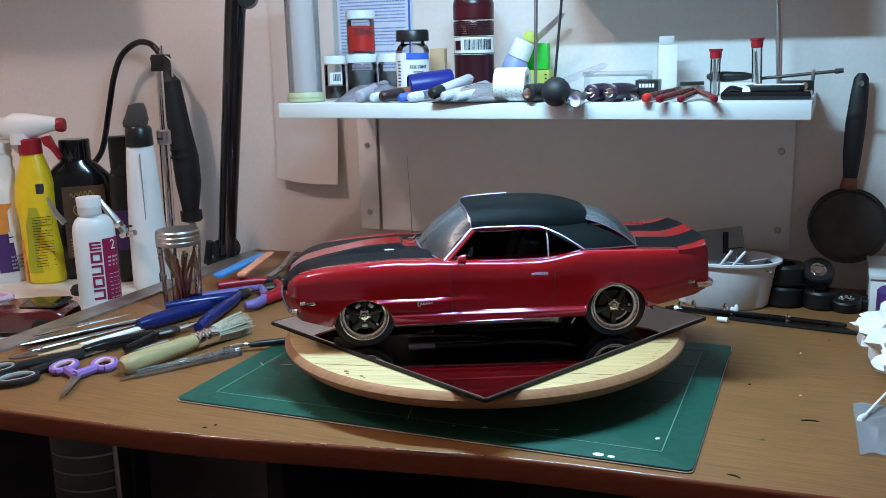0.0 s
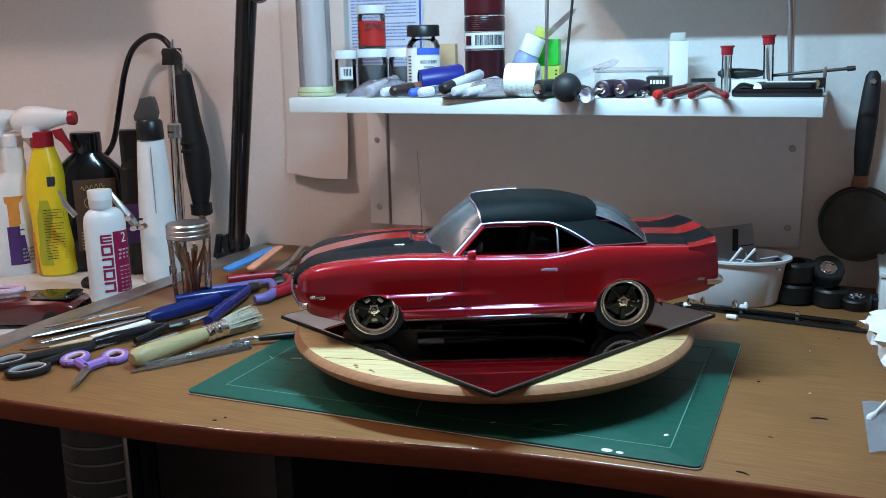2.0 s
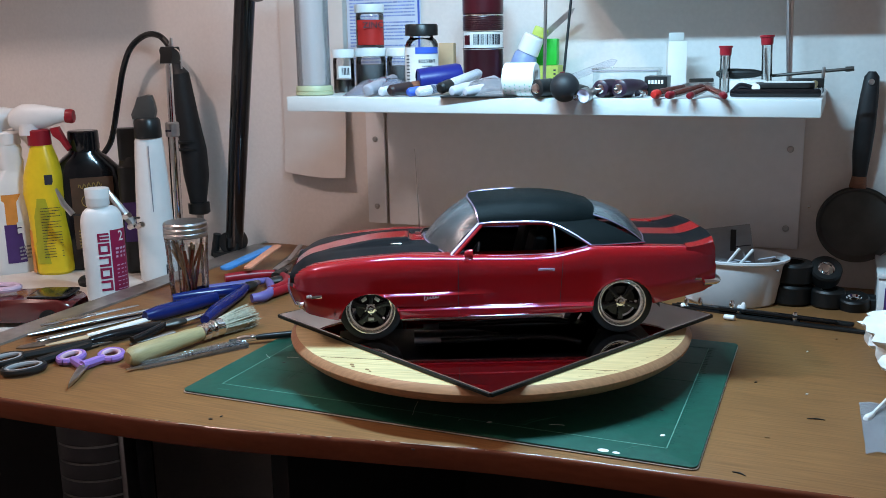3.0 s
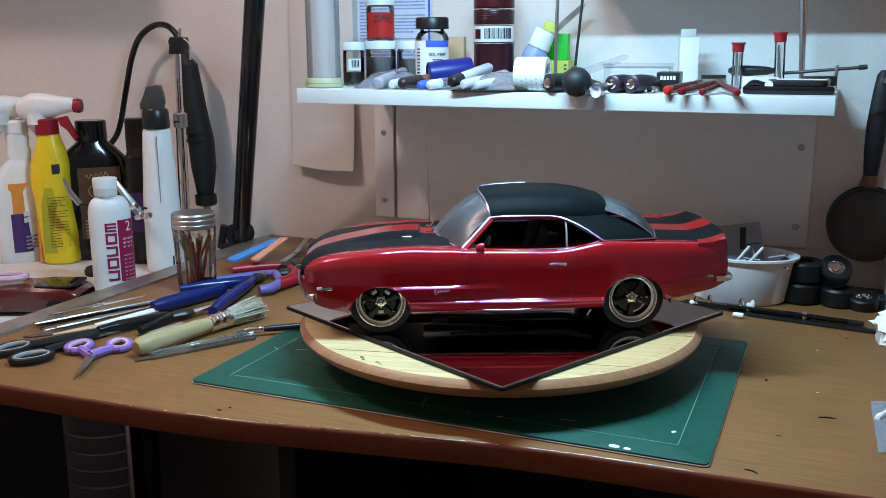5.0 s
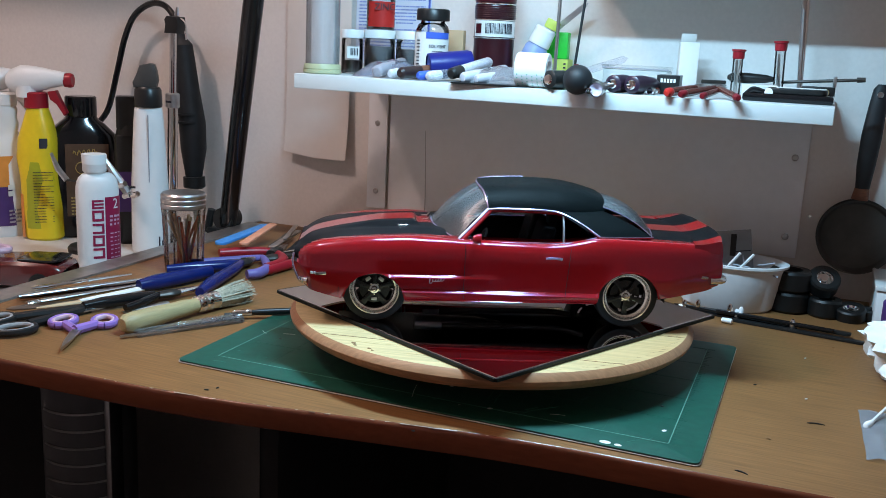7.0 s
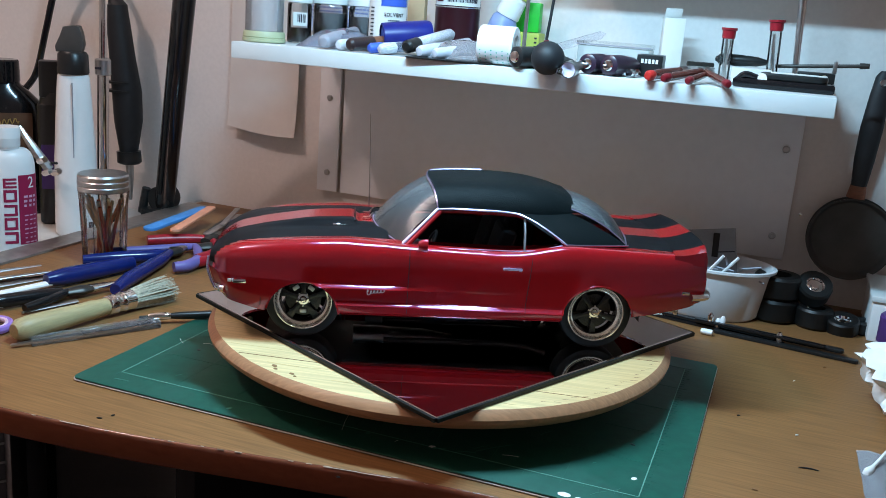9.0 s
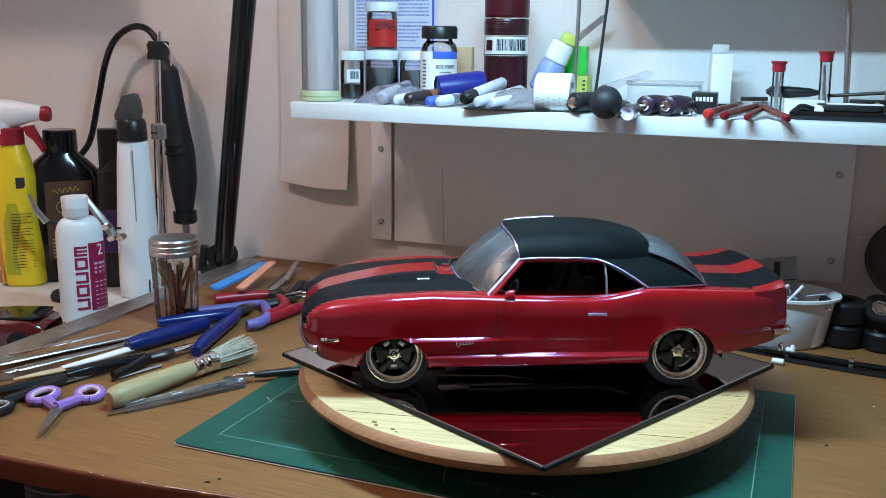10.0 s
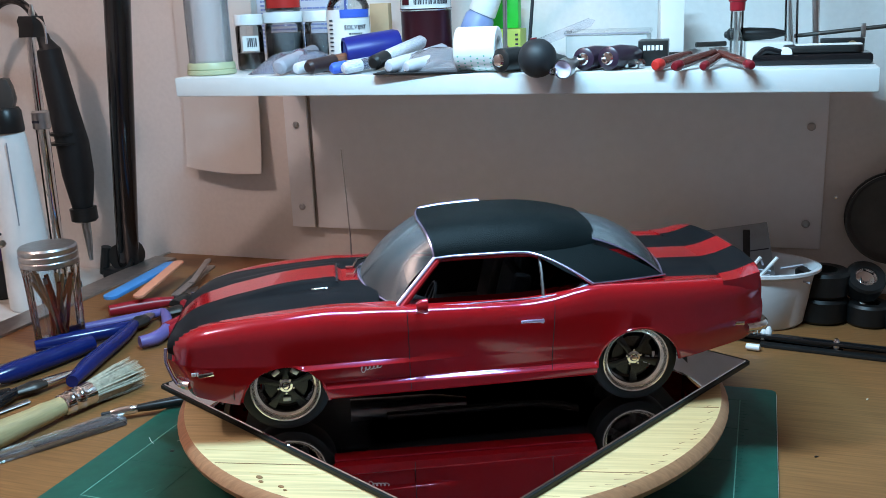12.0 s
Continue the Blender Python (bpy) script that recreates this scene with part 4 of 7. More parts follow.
        car_part("grille_surround", tube(curve_points([(nose(x), y, z) for x, y, z in edge], 5), 0.013, 8), CAR_TRIM, t, "bright grille edge trim")
        for dx in (0, 1):
            car_part("wiper", tube([(-0.80 + 0.05 * dx, s * 0.12 + 0.05, 0.985), (-0.76, s * 0.12 + 0.26, 0.990), (-0.66, s * 0.12 + 0.42, 0.970)] if dx == 0 else [(-0.80, s * 0.12 + 0.05, 0.985), (-0.86, s * 0.12 + 0.06, 0.985)], 0.009, 5), CHROME, t, "chrome wiper arm")
        for ax, az, ar in ARCHES:
            lip = []
            for k in range(41):
                a = radians(9 + 162 * k / 40)
                lx, lz = ax + ar * math.cos(a), az + ar * math.sin(a)
                lip.append((lx, s * (skin(lx, max(lz, 0.30)) - 0.012), lz))
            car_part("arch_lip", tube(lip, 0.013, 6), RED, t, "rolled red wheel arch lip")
    bar = [(-2.16, 0.765, 0.47), (-2.22, 0.735, 0.47), (-2.275, 0.63, 0.465), (-2.31, 0.3, 0.45), (-2.315, 0, 0.45), (-2.31, -0.3, 0.45), (-2.275, -0.63, 0.465), (-2.22, -0.735, 0.47), (-2.16, -0.765, 0.47)]
    car_part("front_bumper", tube(curve_points([(nose(x + 0.03), y, z - 0.06) for x, y, z in bar], 5), 0.034, 10, flat=1.0), CHROME, t, "chrome front bumper")
    bar = [(2.22, 0.885, 0.565), (2.33, 0.86, 0.565), (2.42, 0.74, 0.56), (2.45, 0.3, 0.555), (2.45, -0.3, 0.555), (2.42, -0.74, 0.56), (2.33, -0.86, 0.565), (2.22, -0.885, 0.565)]
    car_part("rear_bumper", tube(curve_points(bar, 5), 0.034, 10), CHROME, t, "chrome rear bumper")
    car_part("chin_panel", box(0.06, 1.10, 0.10, 0.02, at=(-1.99, 0, 0.29)), CAR_GRILLE, t, "black chin panel")
    # rear lip spoiler
    w = [-0.86, -0.78, -STRIPE_OUT - 0.002, -STRIPE_OUT, -0.4, -STRIPE_IN, -STRIPE_IN + 0.002, 0, STRIPE_IN - 0.002, STRIPE_IN, 0.4, STRIPE_OUT, STRIPE_OUT + 0.002, 0.78, 0.86]
    rows = []
    for y in w:
        e = abs(y) / 0.86
        k, x0, z0 = 1 - 0.30 * e ** 6, 2.10 - 0.08 * e ** 3, 0.958 - 0.008 * e ** 3
        rows.append([(x0 + 0.31 * u, y * (1 - 0.02 * u), z0 - 0.030 * u + dz * k) for u, dz in ((0.04, -0.08), (0, 0.004), (0.25, 0.020), (0.5, 0.046), (0.75, 0.080), (0.94, 0.108), (0.98, 0.106), (0.99, 0.09), (0.94, -0.10))])
    bm = grid_mesh(rows, close=True)
    bm.verts.ensure_lookup_table()
    bm.faces.new([bm.verts[i] for i in range(9)])
    bm.faces.new([bm.verts[len(bm.verts) - 1 - i] for i in range(9)])
    for f in bm.faces:
        y = abs(f.calc_center_median().y)
        f.material_index = 1 if STRIPE_IN * 0.985 < y < STRIPE_OUT * 0.99 else 0
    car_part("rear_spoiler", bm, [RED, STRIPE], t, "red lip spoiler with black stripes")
    # hood scoop mouth, cowl and antenna
    car_part("scoop_mouth", box(0.03, 0.56, 0.035, 0.006, at=(-0.945, 0, 0.965)), BLACK_GLOSS, t, "black scoop mouth")
    for s in (-1, 1):
        car_part("scoop_badge", box(0.12, 0.010, 0.013, 0.003, at=(-1.08, s * 0.345, 0.958), turn=Matrix.Rotation(radians(40 * s), 4, "X")), CHROME, t, "bright scoop badge")
        car_part("hood_pin", lathe([(0, 0.03), (0.012, 0.028), (0.014, 0)], 8), CHROME, t, "bright hood pin", m=pose(nose(-2.05), s * 0.56, 0.79))
    car_part("antenna", tube([(-0.80, 0.74, 0.88), (-0.80, 0.74, 1.10), (-0.815, 0.745, 1.55), (-0.83, 0.75, 1.90)], [0.010, 0.006, 0.005, 0.004], 6), STEEL, t, "thin steel antenna")
    car_part("antenna_base", lathe([(0, 0.06), (0.014, 0.055), (0.018, 0.0)], 10), CHROME, t, "antenna foot", m=pose(-0.80, 0.74, 0.86))
    # chassis
    car_part("chassis_plate", box(3.7, 1.15, 0.03, 0.01, at=(0.05, 0, 0.30)), CAR_CABIN, t, "black chassis floor")
    car_part("gearbox", tube([(-0.9, 0, 0.27), (-0.2, 0, 0.26), (0.1, 0, 0.27)], [0.12, 0.10, 0.06], 12), STEEL, t, "grey gearbox")
    for x in (-1.372, 1.372):
        car_part("axle", tube([(x, -0.72, 0.332), (x, 0.72, 0.332)], 0.035, 8), CAR_CABIN, t, "black axle")
    car_part("differential", lathe([(0, -0.13), (0.09, -0.11), (0.13, 0), (0.09, 0.11), (0, 0.13)], 16), CAR_CABIN, t, "black differential", m=pose(1.372, 0, 0.31))


def model_car():
    t = thing("model_car", pose(-0.066, 0.182, MIR_Z + 0.0035, 0, 0, 25.9), "glossy red model muscle car with black stripes and vinyl roof", "model car")
    car_shell(t)
    greenhouse(t)
    car_cabin(t)
    for x in (-1.372, 1.350):
        for s in (-1, 1):
            car_wheel(t, x, s)
    car_details(t)
    return t


model_car()


# ---- things on the ledge ----
def polish_bottle():
    x, y = -0.655, 0.300
    t = thing("polish_bottle", pose(x, y, SILL_Z, 0, 0, face_cam(x, y, 10)) @ Matrix.Diagonal((0.87, 0.87, 0.955, 1)), "white plastic polish bottle with flip cap and maroon label", "bottle")
    rx, ry = 0.031, 0.020
    prof = [(0, 0), (0.90, 0.0), (0.98, 0.003), (1.0, 0.007), (1.0, 0.114), (0.985, 0.121), (0.93, 0.1285), (0.83, 0.1340), (0.70, 0.1375), (0.60, 0.1390), (0, 0.1390)]
    part("body", lathe([(r * rx, z) for r, z in prof], 40, sy=ry / rx), WHITE, t)
    part("neck", lathe([(0.0150, 0.1385), (0.0150, 0.1405), (0.016, 0.142), (0, 0.142)], 28, m=pose(-0.003, 0, 0)), WHITE, t)
    part("flip_cap", lathe([(0.0164, 0.1412), (0.0170, 0.1425), (0.0170, 0.1515), (0.0173, 0.152), (0.0172, 0.1525), (0.0180, 0.163), (0.0174, 0.165), (0, 0.1653)], 28, m=pose(-0.003, 0, 0)), WHITE, t)
    part("label", wrap(rx, ry, 12, 78, 0.022, 0.108), MAROON, t, "maroon printed panel")
    for k, h in enumerate((0.0145, 0.0150, 0.0140, 0.0150, 0.0120)):
        z = 0.024 + 0.0172 * k
        strokes = [(-22, 8, z + h * u * 0.78, z + h * (u * 0.78 + 0.22)) for u in ((0, 1) if k != 4 else (0, 0.5, 1))]
        strokes.append((2, 8, z, z + h) if k != 4 else (-22, -16, z, z + h))
        if k in (1, 3):
            strokes.append((-22, -16, z, z + h))
        for n, (a0, a1, z0, z1) in enumerate(strokes):
            part("print_bar", wrap(rx, ry, a0, a1, z0, z1, 0.0008 + 0.00004 * n, 6 if a1 - a0 > 10 else 2), MAROON, t, "large maroon print stroke")
    a = radians(44)
    letters("2", 0.020, WHITE, t, pose((rx + 0.001) * math.sin(a), -(ry + 0.001) * math.cos(a), 0.098, 90, 0, 36), name="numeral")
    g = bmesh.new()
    for k in range(10):
        z = 0.080 - 0.0056 * k - (0.006 if k > 2 else 0)
        for s in range(3):
            wrap(rx, ry, 24 + s * 14, 34 + s * 14 - (k % 3) * 2, z, z + (0.0028 if k < 3 else 0.0014), 0.0011, 4, g)
    part("small_print", g, PINK, t, "pale small print")
    g = bmesh.new()
    for s in range(8):
        wrap(rx, ry, -14 + s * 7, -9 + s * 7, 0.0135, 0.0155, 0.0008, 2, g)
    part("base_print", g, PRINT_DARK, t, "tiny dark print")
    return t


def trigger_head(t, z, head, trig, s=1.0):
    rows = []
    for x, zc, h, w in ((-0.0415, 0.015, 0.003, 0.003), (-0.040, 0.0155, 0.008, 0.007), (-0.034, 0.0165, 0.0135, 0.0105), (-0.020, 0.0180, 0.0175, 0.0130), (-0.004, 0.0180, 0.0175, 0.0135), (0.010, 0.0190, 0.0150, 0.0125), (0.024, 0.0200, 0.0115, 0.0110), (0.036, 0.0205, 0.0095, 0.0095), (0.043, 0.0205, 0.0085, 0.0085)):
        rows.append([(x * s, w * s * math.cos(a), z + (zc + h * math.sin(a)) * s) for a in [2 * math.pi * k / 20 for k in range(20)]])
    bm = grid_mesh(rows, close=True)
    bm.verts.ensure_lookup_table()
    bm.faces.new([bm.verts[i] for i in range(20)])
    bm.faces.new([bm.verts[len(bm.verts) - 1 - i] for i in range(20)])
    lathe([(0, -0.004), (0.0155, -0.004), (0.0150, 0.010), (0, 0.010)], 20, bm=bm, m=pose(-0.012 * s, 0, z) @ Matrix.Diagonal((s, s, s, 1)))
    part("spray_head", bm, head, t)
    part("nozzle", lathe([(0, 0), (0.0085 * s, 0), (0.0095 * s, 0.008 * s), (0.008 * s, 0.012 * s), (0, 0.012 * s)], 16), trig, t, m=pose(0.042 * s, 0, z + 0.019 * s, 0, 90, 0))
    tr = [(0.018, 0.004), (0.030, 0.006), (0.036, -0.006), (0.045, -0.022), (0.041, -0.026), (0.031, -0.012), (0.022, -0.006)]
    part("trigger", prism([(x * s, y * s) for x, y in tr], 0.014 * s, 0.002 * s, m=pose(0, 0.007 * s, z, 90)), trig, t)


def yellow_spray_bottle():
    x, y = -0.871, 0.416
    t = thing("spray_bottle", pose(x, y, SILL_Z, 0, 0, face_cam(x, y, -20)) @ Matrix.Diagonal((0.80, 0.85, 0.925, 1)), "yellow cleaner spray bottle with white head and red trigger", "spray bottle")
    rows = []
    for z, w, d, sh in ((0, 0.030, 0.024, 0.006), (0.004, 0.034, 0.027, 0.006), (0.05, 0.035, 0.028, 0.004), (0.10, 0.033, 0.027, 0.0), (0.135, 0.036, 0.028, -0.002), (0.165, 0.034, 0.026, 0.0), (0.19, 0.026, 0.023, 0.002), (0.207, 0.020, 0.019, 0.002), (0.215, 0.017, 0.017, 0.002)):
        rows.append([(sh + w * math.copysign(abs(math.cos(a)) ** 0.8, math.cos(a)), d * math.copysign(abs(math.sin(a)) ** 0.8, math.sin(a)), z) for a in [2 * math.pi * k / 36 for k in range(36)]])
    bm = grid_mesh(rows, close=True)
    bm.faces.new([v for v in bm.verts if v.co.z < 1e-6])
    part("body", bm, YELLOW, t)
    part("collar", lathe([(0.0175, 0.212), (0.021, 0.213), (0.0205, 0.236), (0.017, 0.238), (0, 0.238)], 24), SCARLET, t, "red ribbed collar")
    trigger_head(t, 0.234, WHITE, SCARLET, 1.25)
    part("label", wrap(0.0345, 0.0275, -30, 62, 0.02, 0.128), YELLOW_LABEL, t, "yellow-green printed label")
    part("side_label", wrap(0.0345, 0.0275, -80, -42, 0.004, 0.075), ORANGE_LABEL, t, "orange-red label edge")
    part("badge", wrap(0.0355, 0.0280, 18, 42, 0.150, 0.166), PRINT_DARK, t, "small dark badge")
    part("small_print", bars(0.034, 0.085, 19, 0.0011, 5), PRINT_DARK, t, "dark small print", m=pose(0.016, -0.0275, 0.072, 0, 0, 22))
    return t


def white_spray_bottle():
    x, y = -0.934, 0.402
    t = thing("spray_bottle", pose(x, y, SILL_Z, 0, 0, face_cam(x, y, 6)) @ Matrix.Diagonal((0.86, 0.86, 0.96, 1)), "white spray bottle with orange and purple label, dusty", "spray bottle")
    rows = []
    for z, w, d, sh in ((0, 0.036, 0.024, 0), (0.004, 0.039, 0.026, 0), (0.06, 0.040, 0.027, 0), (0.115, 0.040, 0.027, 0.0), (0.14, 0.036, 0.024, 0.004), (0.158, 0.024, 0.020, 0.010), (0.165, 0.019, 0.018, 0.012), (0.178, 0.021, 0.019, 0.012), (0.186, 0.018, 0.018, 0.012), (0.198, 0.020, 0.019, 0.012), (0.206, 0.017, 0.017, 0.012)):
        rows.append([(sh + w * math.copysign(abs(math.cos(a)) ** 0.7, math.cos(a)), d * math.copysign(abs(math.sin(a)) ** 0.7, math.sin(a)), z) for a in [2 * math.pi * k / 36 for k in range(36)]])
    bm = grid_mesh(rows, close=True)
    bm.faces.new([v for v in bm.verts if v.co.z < 1e-6])
    part("body", bm, WHITE, t)
    part("grip_neck", tube(curve_points([(-0.022, 0, 0.135), (-0.030, 0, 0.165), (-0.026, 0, 0.20), (-0.012, 0, 0.222)], 5), 0.009, 10), PAPER, t, "yellowed white grip")
    part("collar", lathe([(0.018, 0.204), (0.020, 0.206), (0.020, 0.222), (0.016, 0.226), (0, 0.226)], 24, m=pose(0.012, 0, 0)), WHITE, t, "white ribbed collar")
    trigger_head(t, 0.224, WHITE, WHITE, 1.15)
    lab = part("label", wrap(0.0395, 0.0270, -20, 72, 0.018, 0.128), ORANGE_LABEL, t, "orange label")
    part("label_band", wrap(0.0395, 0.0270, -20, 72, 0.018, 0.080, 0.0012), PURPLE_LABEL, lab, "dark purple lower band")
    part("label_print", bars(0.036, 0.020, 2, 0.008, 3), WHITE, lab, "white print strokes", m=pose(0.022, -0.0262, 0.075, 0, 0, 28))
    part("label_print", bars(0.036, 0.024, 4, 0.003, 9), PEWTER, lab, "small grey print", m=pose(0.022, -0.0262, 0.034, 0, 0, 28))
    return t


def wax_bottle():
    x, y = -0.842, 0.474
    t = thing("wax_bottle", pose(x, y, SILL_Z, 0, 0, face_cam(x, y, 4)), "black car wax bottle with brown and gold label", "bottle")
    rows = []
    for z, w, d in ((0, 0.048, 0.026), (0.004, 0.052, 0.029), (0.08, 0.054, 0.030), (0.130, 0.054, 0.030), (0.155, 0.050, 0.028), (0.172, 0.034, 0.024), (0.180, 0.024, 0.021), (0.184, 0.022, 0.020)):
        rows.append([(w * math.copysign(abs(math.cos(a)) ** 0.7, math.cos(a)), d * math.copysign(abs(math.sin(a)) ** 0.7, math.sin(a)), z) for a in [2 * math.pi * k / 40 for k in range(40)]])
    bm = grid_mesh(rows, close=True)
    bm.faces.new([v for v in bm.verts if v.co.z < 1e-6])
    part("body", bm, BLACK_GLOSS, t)
    part("cap", lathe([(0.0225, 0.183), (0.0235, 0.186), (0.0228, 0.212), (0.021, 0.214), (0, 0.214)], 28), BLACK_GLOSS, t, "glossy black cap")
    part("label", box(0.062, 0.0006, 0.110, at=(0.004, -0.0302, 0.034)), GOLD_LABEL, t, "brown label with gold print")
    pts = [(-0.016 + 0.034 * k / 24, -0.0312, 0.130 + 0.004 * math.sin(k * 1.3) + 0.004 * k / 24) for k in range(25)]
    part("gold_script", tube(pts, 0.0008, 5), GOLD, t, "gold flourish strokes")
    part("gold_ring", tube([(-0.004 + 0.009 * math.cos(a * 0.35), -0.0312, 0.108 + 0.009 * math.sin(a * 0.35)) for a in range(18)], 0.0007, 5, caps=False), GOLD, t, "thin gold ring")
    part("small_print", bars(0.05, 0.03, 6, 0.002, 8), GOLD, t, "gold small print", m=pose(0.004, -0.0308, 0.050))
    return t


def slim_black_bottle():
    x, y = -0.745, 0.468
    t = thing("slim_bottle", pose(x, y, SILL_Z, 0, 0, face_cam(x, y)), "slim black plastic bottle with square black cap", "bottle")
    part("body", prism(rounded(0.044, 0.034, 0.012), 0.165, 0.006, seg=3), BLACK, t)
    part("shoulder", lathe([(0.020, 0.163), (0.018, 0.172), (0.0165, 0.178), (0, 0.178)], 24), BLACK, t)
    part("cap", prism(rounded(0.037, 0.030, 0.006), 0.048, 0.003, m=pose(0, 0, 0.172)), BLACK, t)
    part("label", prism([(-0.018, 0), (0.018, 0), (0.018, 0.06), (-0.018, 0.06)], 0.0006, m=pose(0, -0.0168, 0.05, 90)), PURPLE_LABEL, t, "dark violet label")
    return t


def white_lotion_bottle():
    x, y = -0.681, 0.434
    t = thing("lotion_bottle", pose(x, y, SILL_Z, 0, 0, face_cam(x, y, -8)), "tall white tapered bottle with black flip-top cap", "bottle")
    rows = []
    for z, w in ((0, 0.024), (0.003, 0.0265), (0.02, 0.0270), (0.10, 0.0258), (0.18, 0.0215), (0.206, 0.0195), (0.211, 0.018)):
        rows.append([(w * math.cos(a), 0.8 * w * math.sin(a), z) for a in [2 * math.pi * k / 36 for k in range(36)]])
    bm = grid_mesh(rows, close=True)
    bm.faces.new([v for v in bm.verts if v.co.z < 1e-6])
    part("body", bm, WHITE, t)
    part("collar", lathe([(0.0185, 0.210), (0.0195, 0.212), (0.0185, 0.234), (0.016, 0.238), (0, 0.238)], 28), BLACK, t, "black collar")
    part("flip_top", prism([(-0.019, 0), (0.012, 0), (0.015, 0.010), (0.013, 0.024), (0.010, 0.033), (0.004, 0.034), (-0.010, 0.031), (-0.014, 0.020), (-0.020, 0.007)], 0.022, 0.004, m=pose(0, 0.011, 0.237, 90)), BROWN_BLACK, t, "brown-black flip top with a notch")
    part("level_stripe", box(0.0012, 0.0012, 0.095, at=(0.0015, -0.0200, 0.105)), PRINT_GREY, t, "thin dark level stripe")
    g = box(0.002, 0.001, 0.022, at=(0.014, -0.0190, 0.004))
    box(0.007, 0.001, 0.016, at=(0.020, -0.0150, 0.004), bm=g, turn=Matrix.Rotation(radians(40), 4, "Z"))
    part("base_mark", g, PRINT_DARK, t, "dark mark at the base")
    return t


def stick_jar():
    x, y = -0.500, 0.276
    t = thing("stick_jar", pose(x, y, DESK_Z, 0, 0, 0), "fluted glass jar of sanding sticks with a metal screw lid", "jar")
    rows = []
    for z, r in ((0.0, 0.0215), (0.004, 0.0225), (0.05, 0.0242), (0.072, 0.0252), (0.080, 0.0262), (0.083, 0.0255)):
        rows.append([((r + 0.0008 * math.cos(12 * a)) * math.cos(a), (r + 0.0008 * math.cos(12 * a)) * math.sin(a), z) for a in [2 * math.pi * k / 72 for k in range(72)]])
    jar = part("glass_body", grid_mesh(rows, close=True), GLASS_JAR, t, "fluted clear glass")
    part("base", lathe([(0, 0.0), (0.0212, 0.0), (0.0215, 0.005), (0, 0.006)], 36), GLASS_JAR, t, "thick glass base")
    part("lid", lathe([(0.0258, 0.080), (0.0268, 0.081), (0.0268, 0.085), (0.0260, 0.086), (0.0268, 0.087), (0.0268, 0.091), (0.0260, 0.092), (0.0266, 0.093), (0.0266, 0.0965), (0.025, 0.0985), (0, 0.0985)], 48), STEEL, t, "grey screw lid with rings")
    rnd = random.Random(4)
    for k in range(15):
        a, b = rnd.uniform(0, 6.28), rnd.uniform(0, 6.28)
        p = (0.013 * math.cos(a) * rnd.random(), 0.013 * math.sin(a) * rnd.random(), 0.007)
        q = (0.018 * math.cos(b), 0.018 * math.sin(b), rnd.uniform(0.062, 0.076))
        part("sanding_stick", tube([p, q], 0.0019, 6), (STICK, STICK_RED, STICK, STICK_RED, STEEL)[k % 5], t, "thin stick in the jar")
    return t


def helping_hand():
    t = thing("clip_stand", pose(-0.755, 0.385, SILL_Z), "small steel helping-hand stand with crocodile clips", "clip stand")
    part("base", lathe([(0, 0), (0.026, 0), (0.027, 0.006), (0.024, 0.010), (0, 0.011)], 24), DUSTY_BLACK, t)
    part("post", tube([(0, 0, 0.009), (0.004, 0.0, 0.10)], 0.003, 10), CHROME, t)
    part("joint", lathe([(0, -0.006), (0.006, -0.005), (0.007, 0), (0.006, 0.005), (0, 0.006)], 12), CHROME, t, m=pose(0.004, 0, 0.104))
    part("cross_bar", tube([(-0.028, -0.008, 0.102), (0.080, 0.01, 0.100)], 0.0016, 8), DUSTY_BLACK, t)
    part("clip", tube([(0.072, 0.005, 0.092), (0.062, -0.004, 0.112), (0.050, -0.012, 0.136), (0.046, -0.015, 0.146)], [0.006, 0.006, 0.004, 0.002], 8), STEEL, t, "steel crocodile clip")
    part("clip", tube([(-0.026, -0.008, 0.102), (-0.038, -0.012, 0.118), (-0.046, -0.015, 0.140)], [0.0045, 0.0045, 0.002], 8), STEEL, t, "shiny crocodile clip")
    for dx, dz in ((0.070, 0.104), (0.078, 0.090), (0.092, 0.092)):
        part("wing_nut", tube([(dx, -0.01, dz), (dx + 0.012, -0.012, dz + 0.004)], 0.004, 8), CHROME, t, "bright wing nut")
    return t


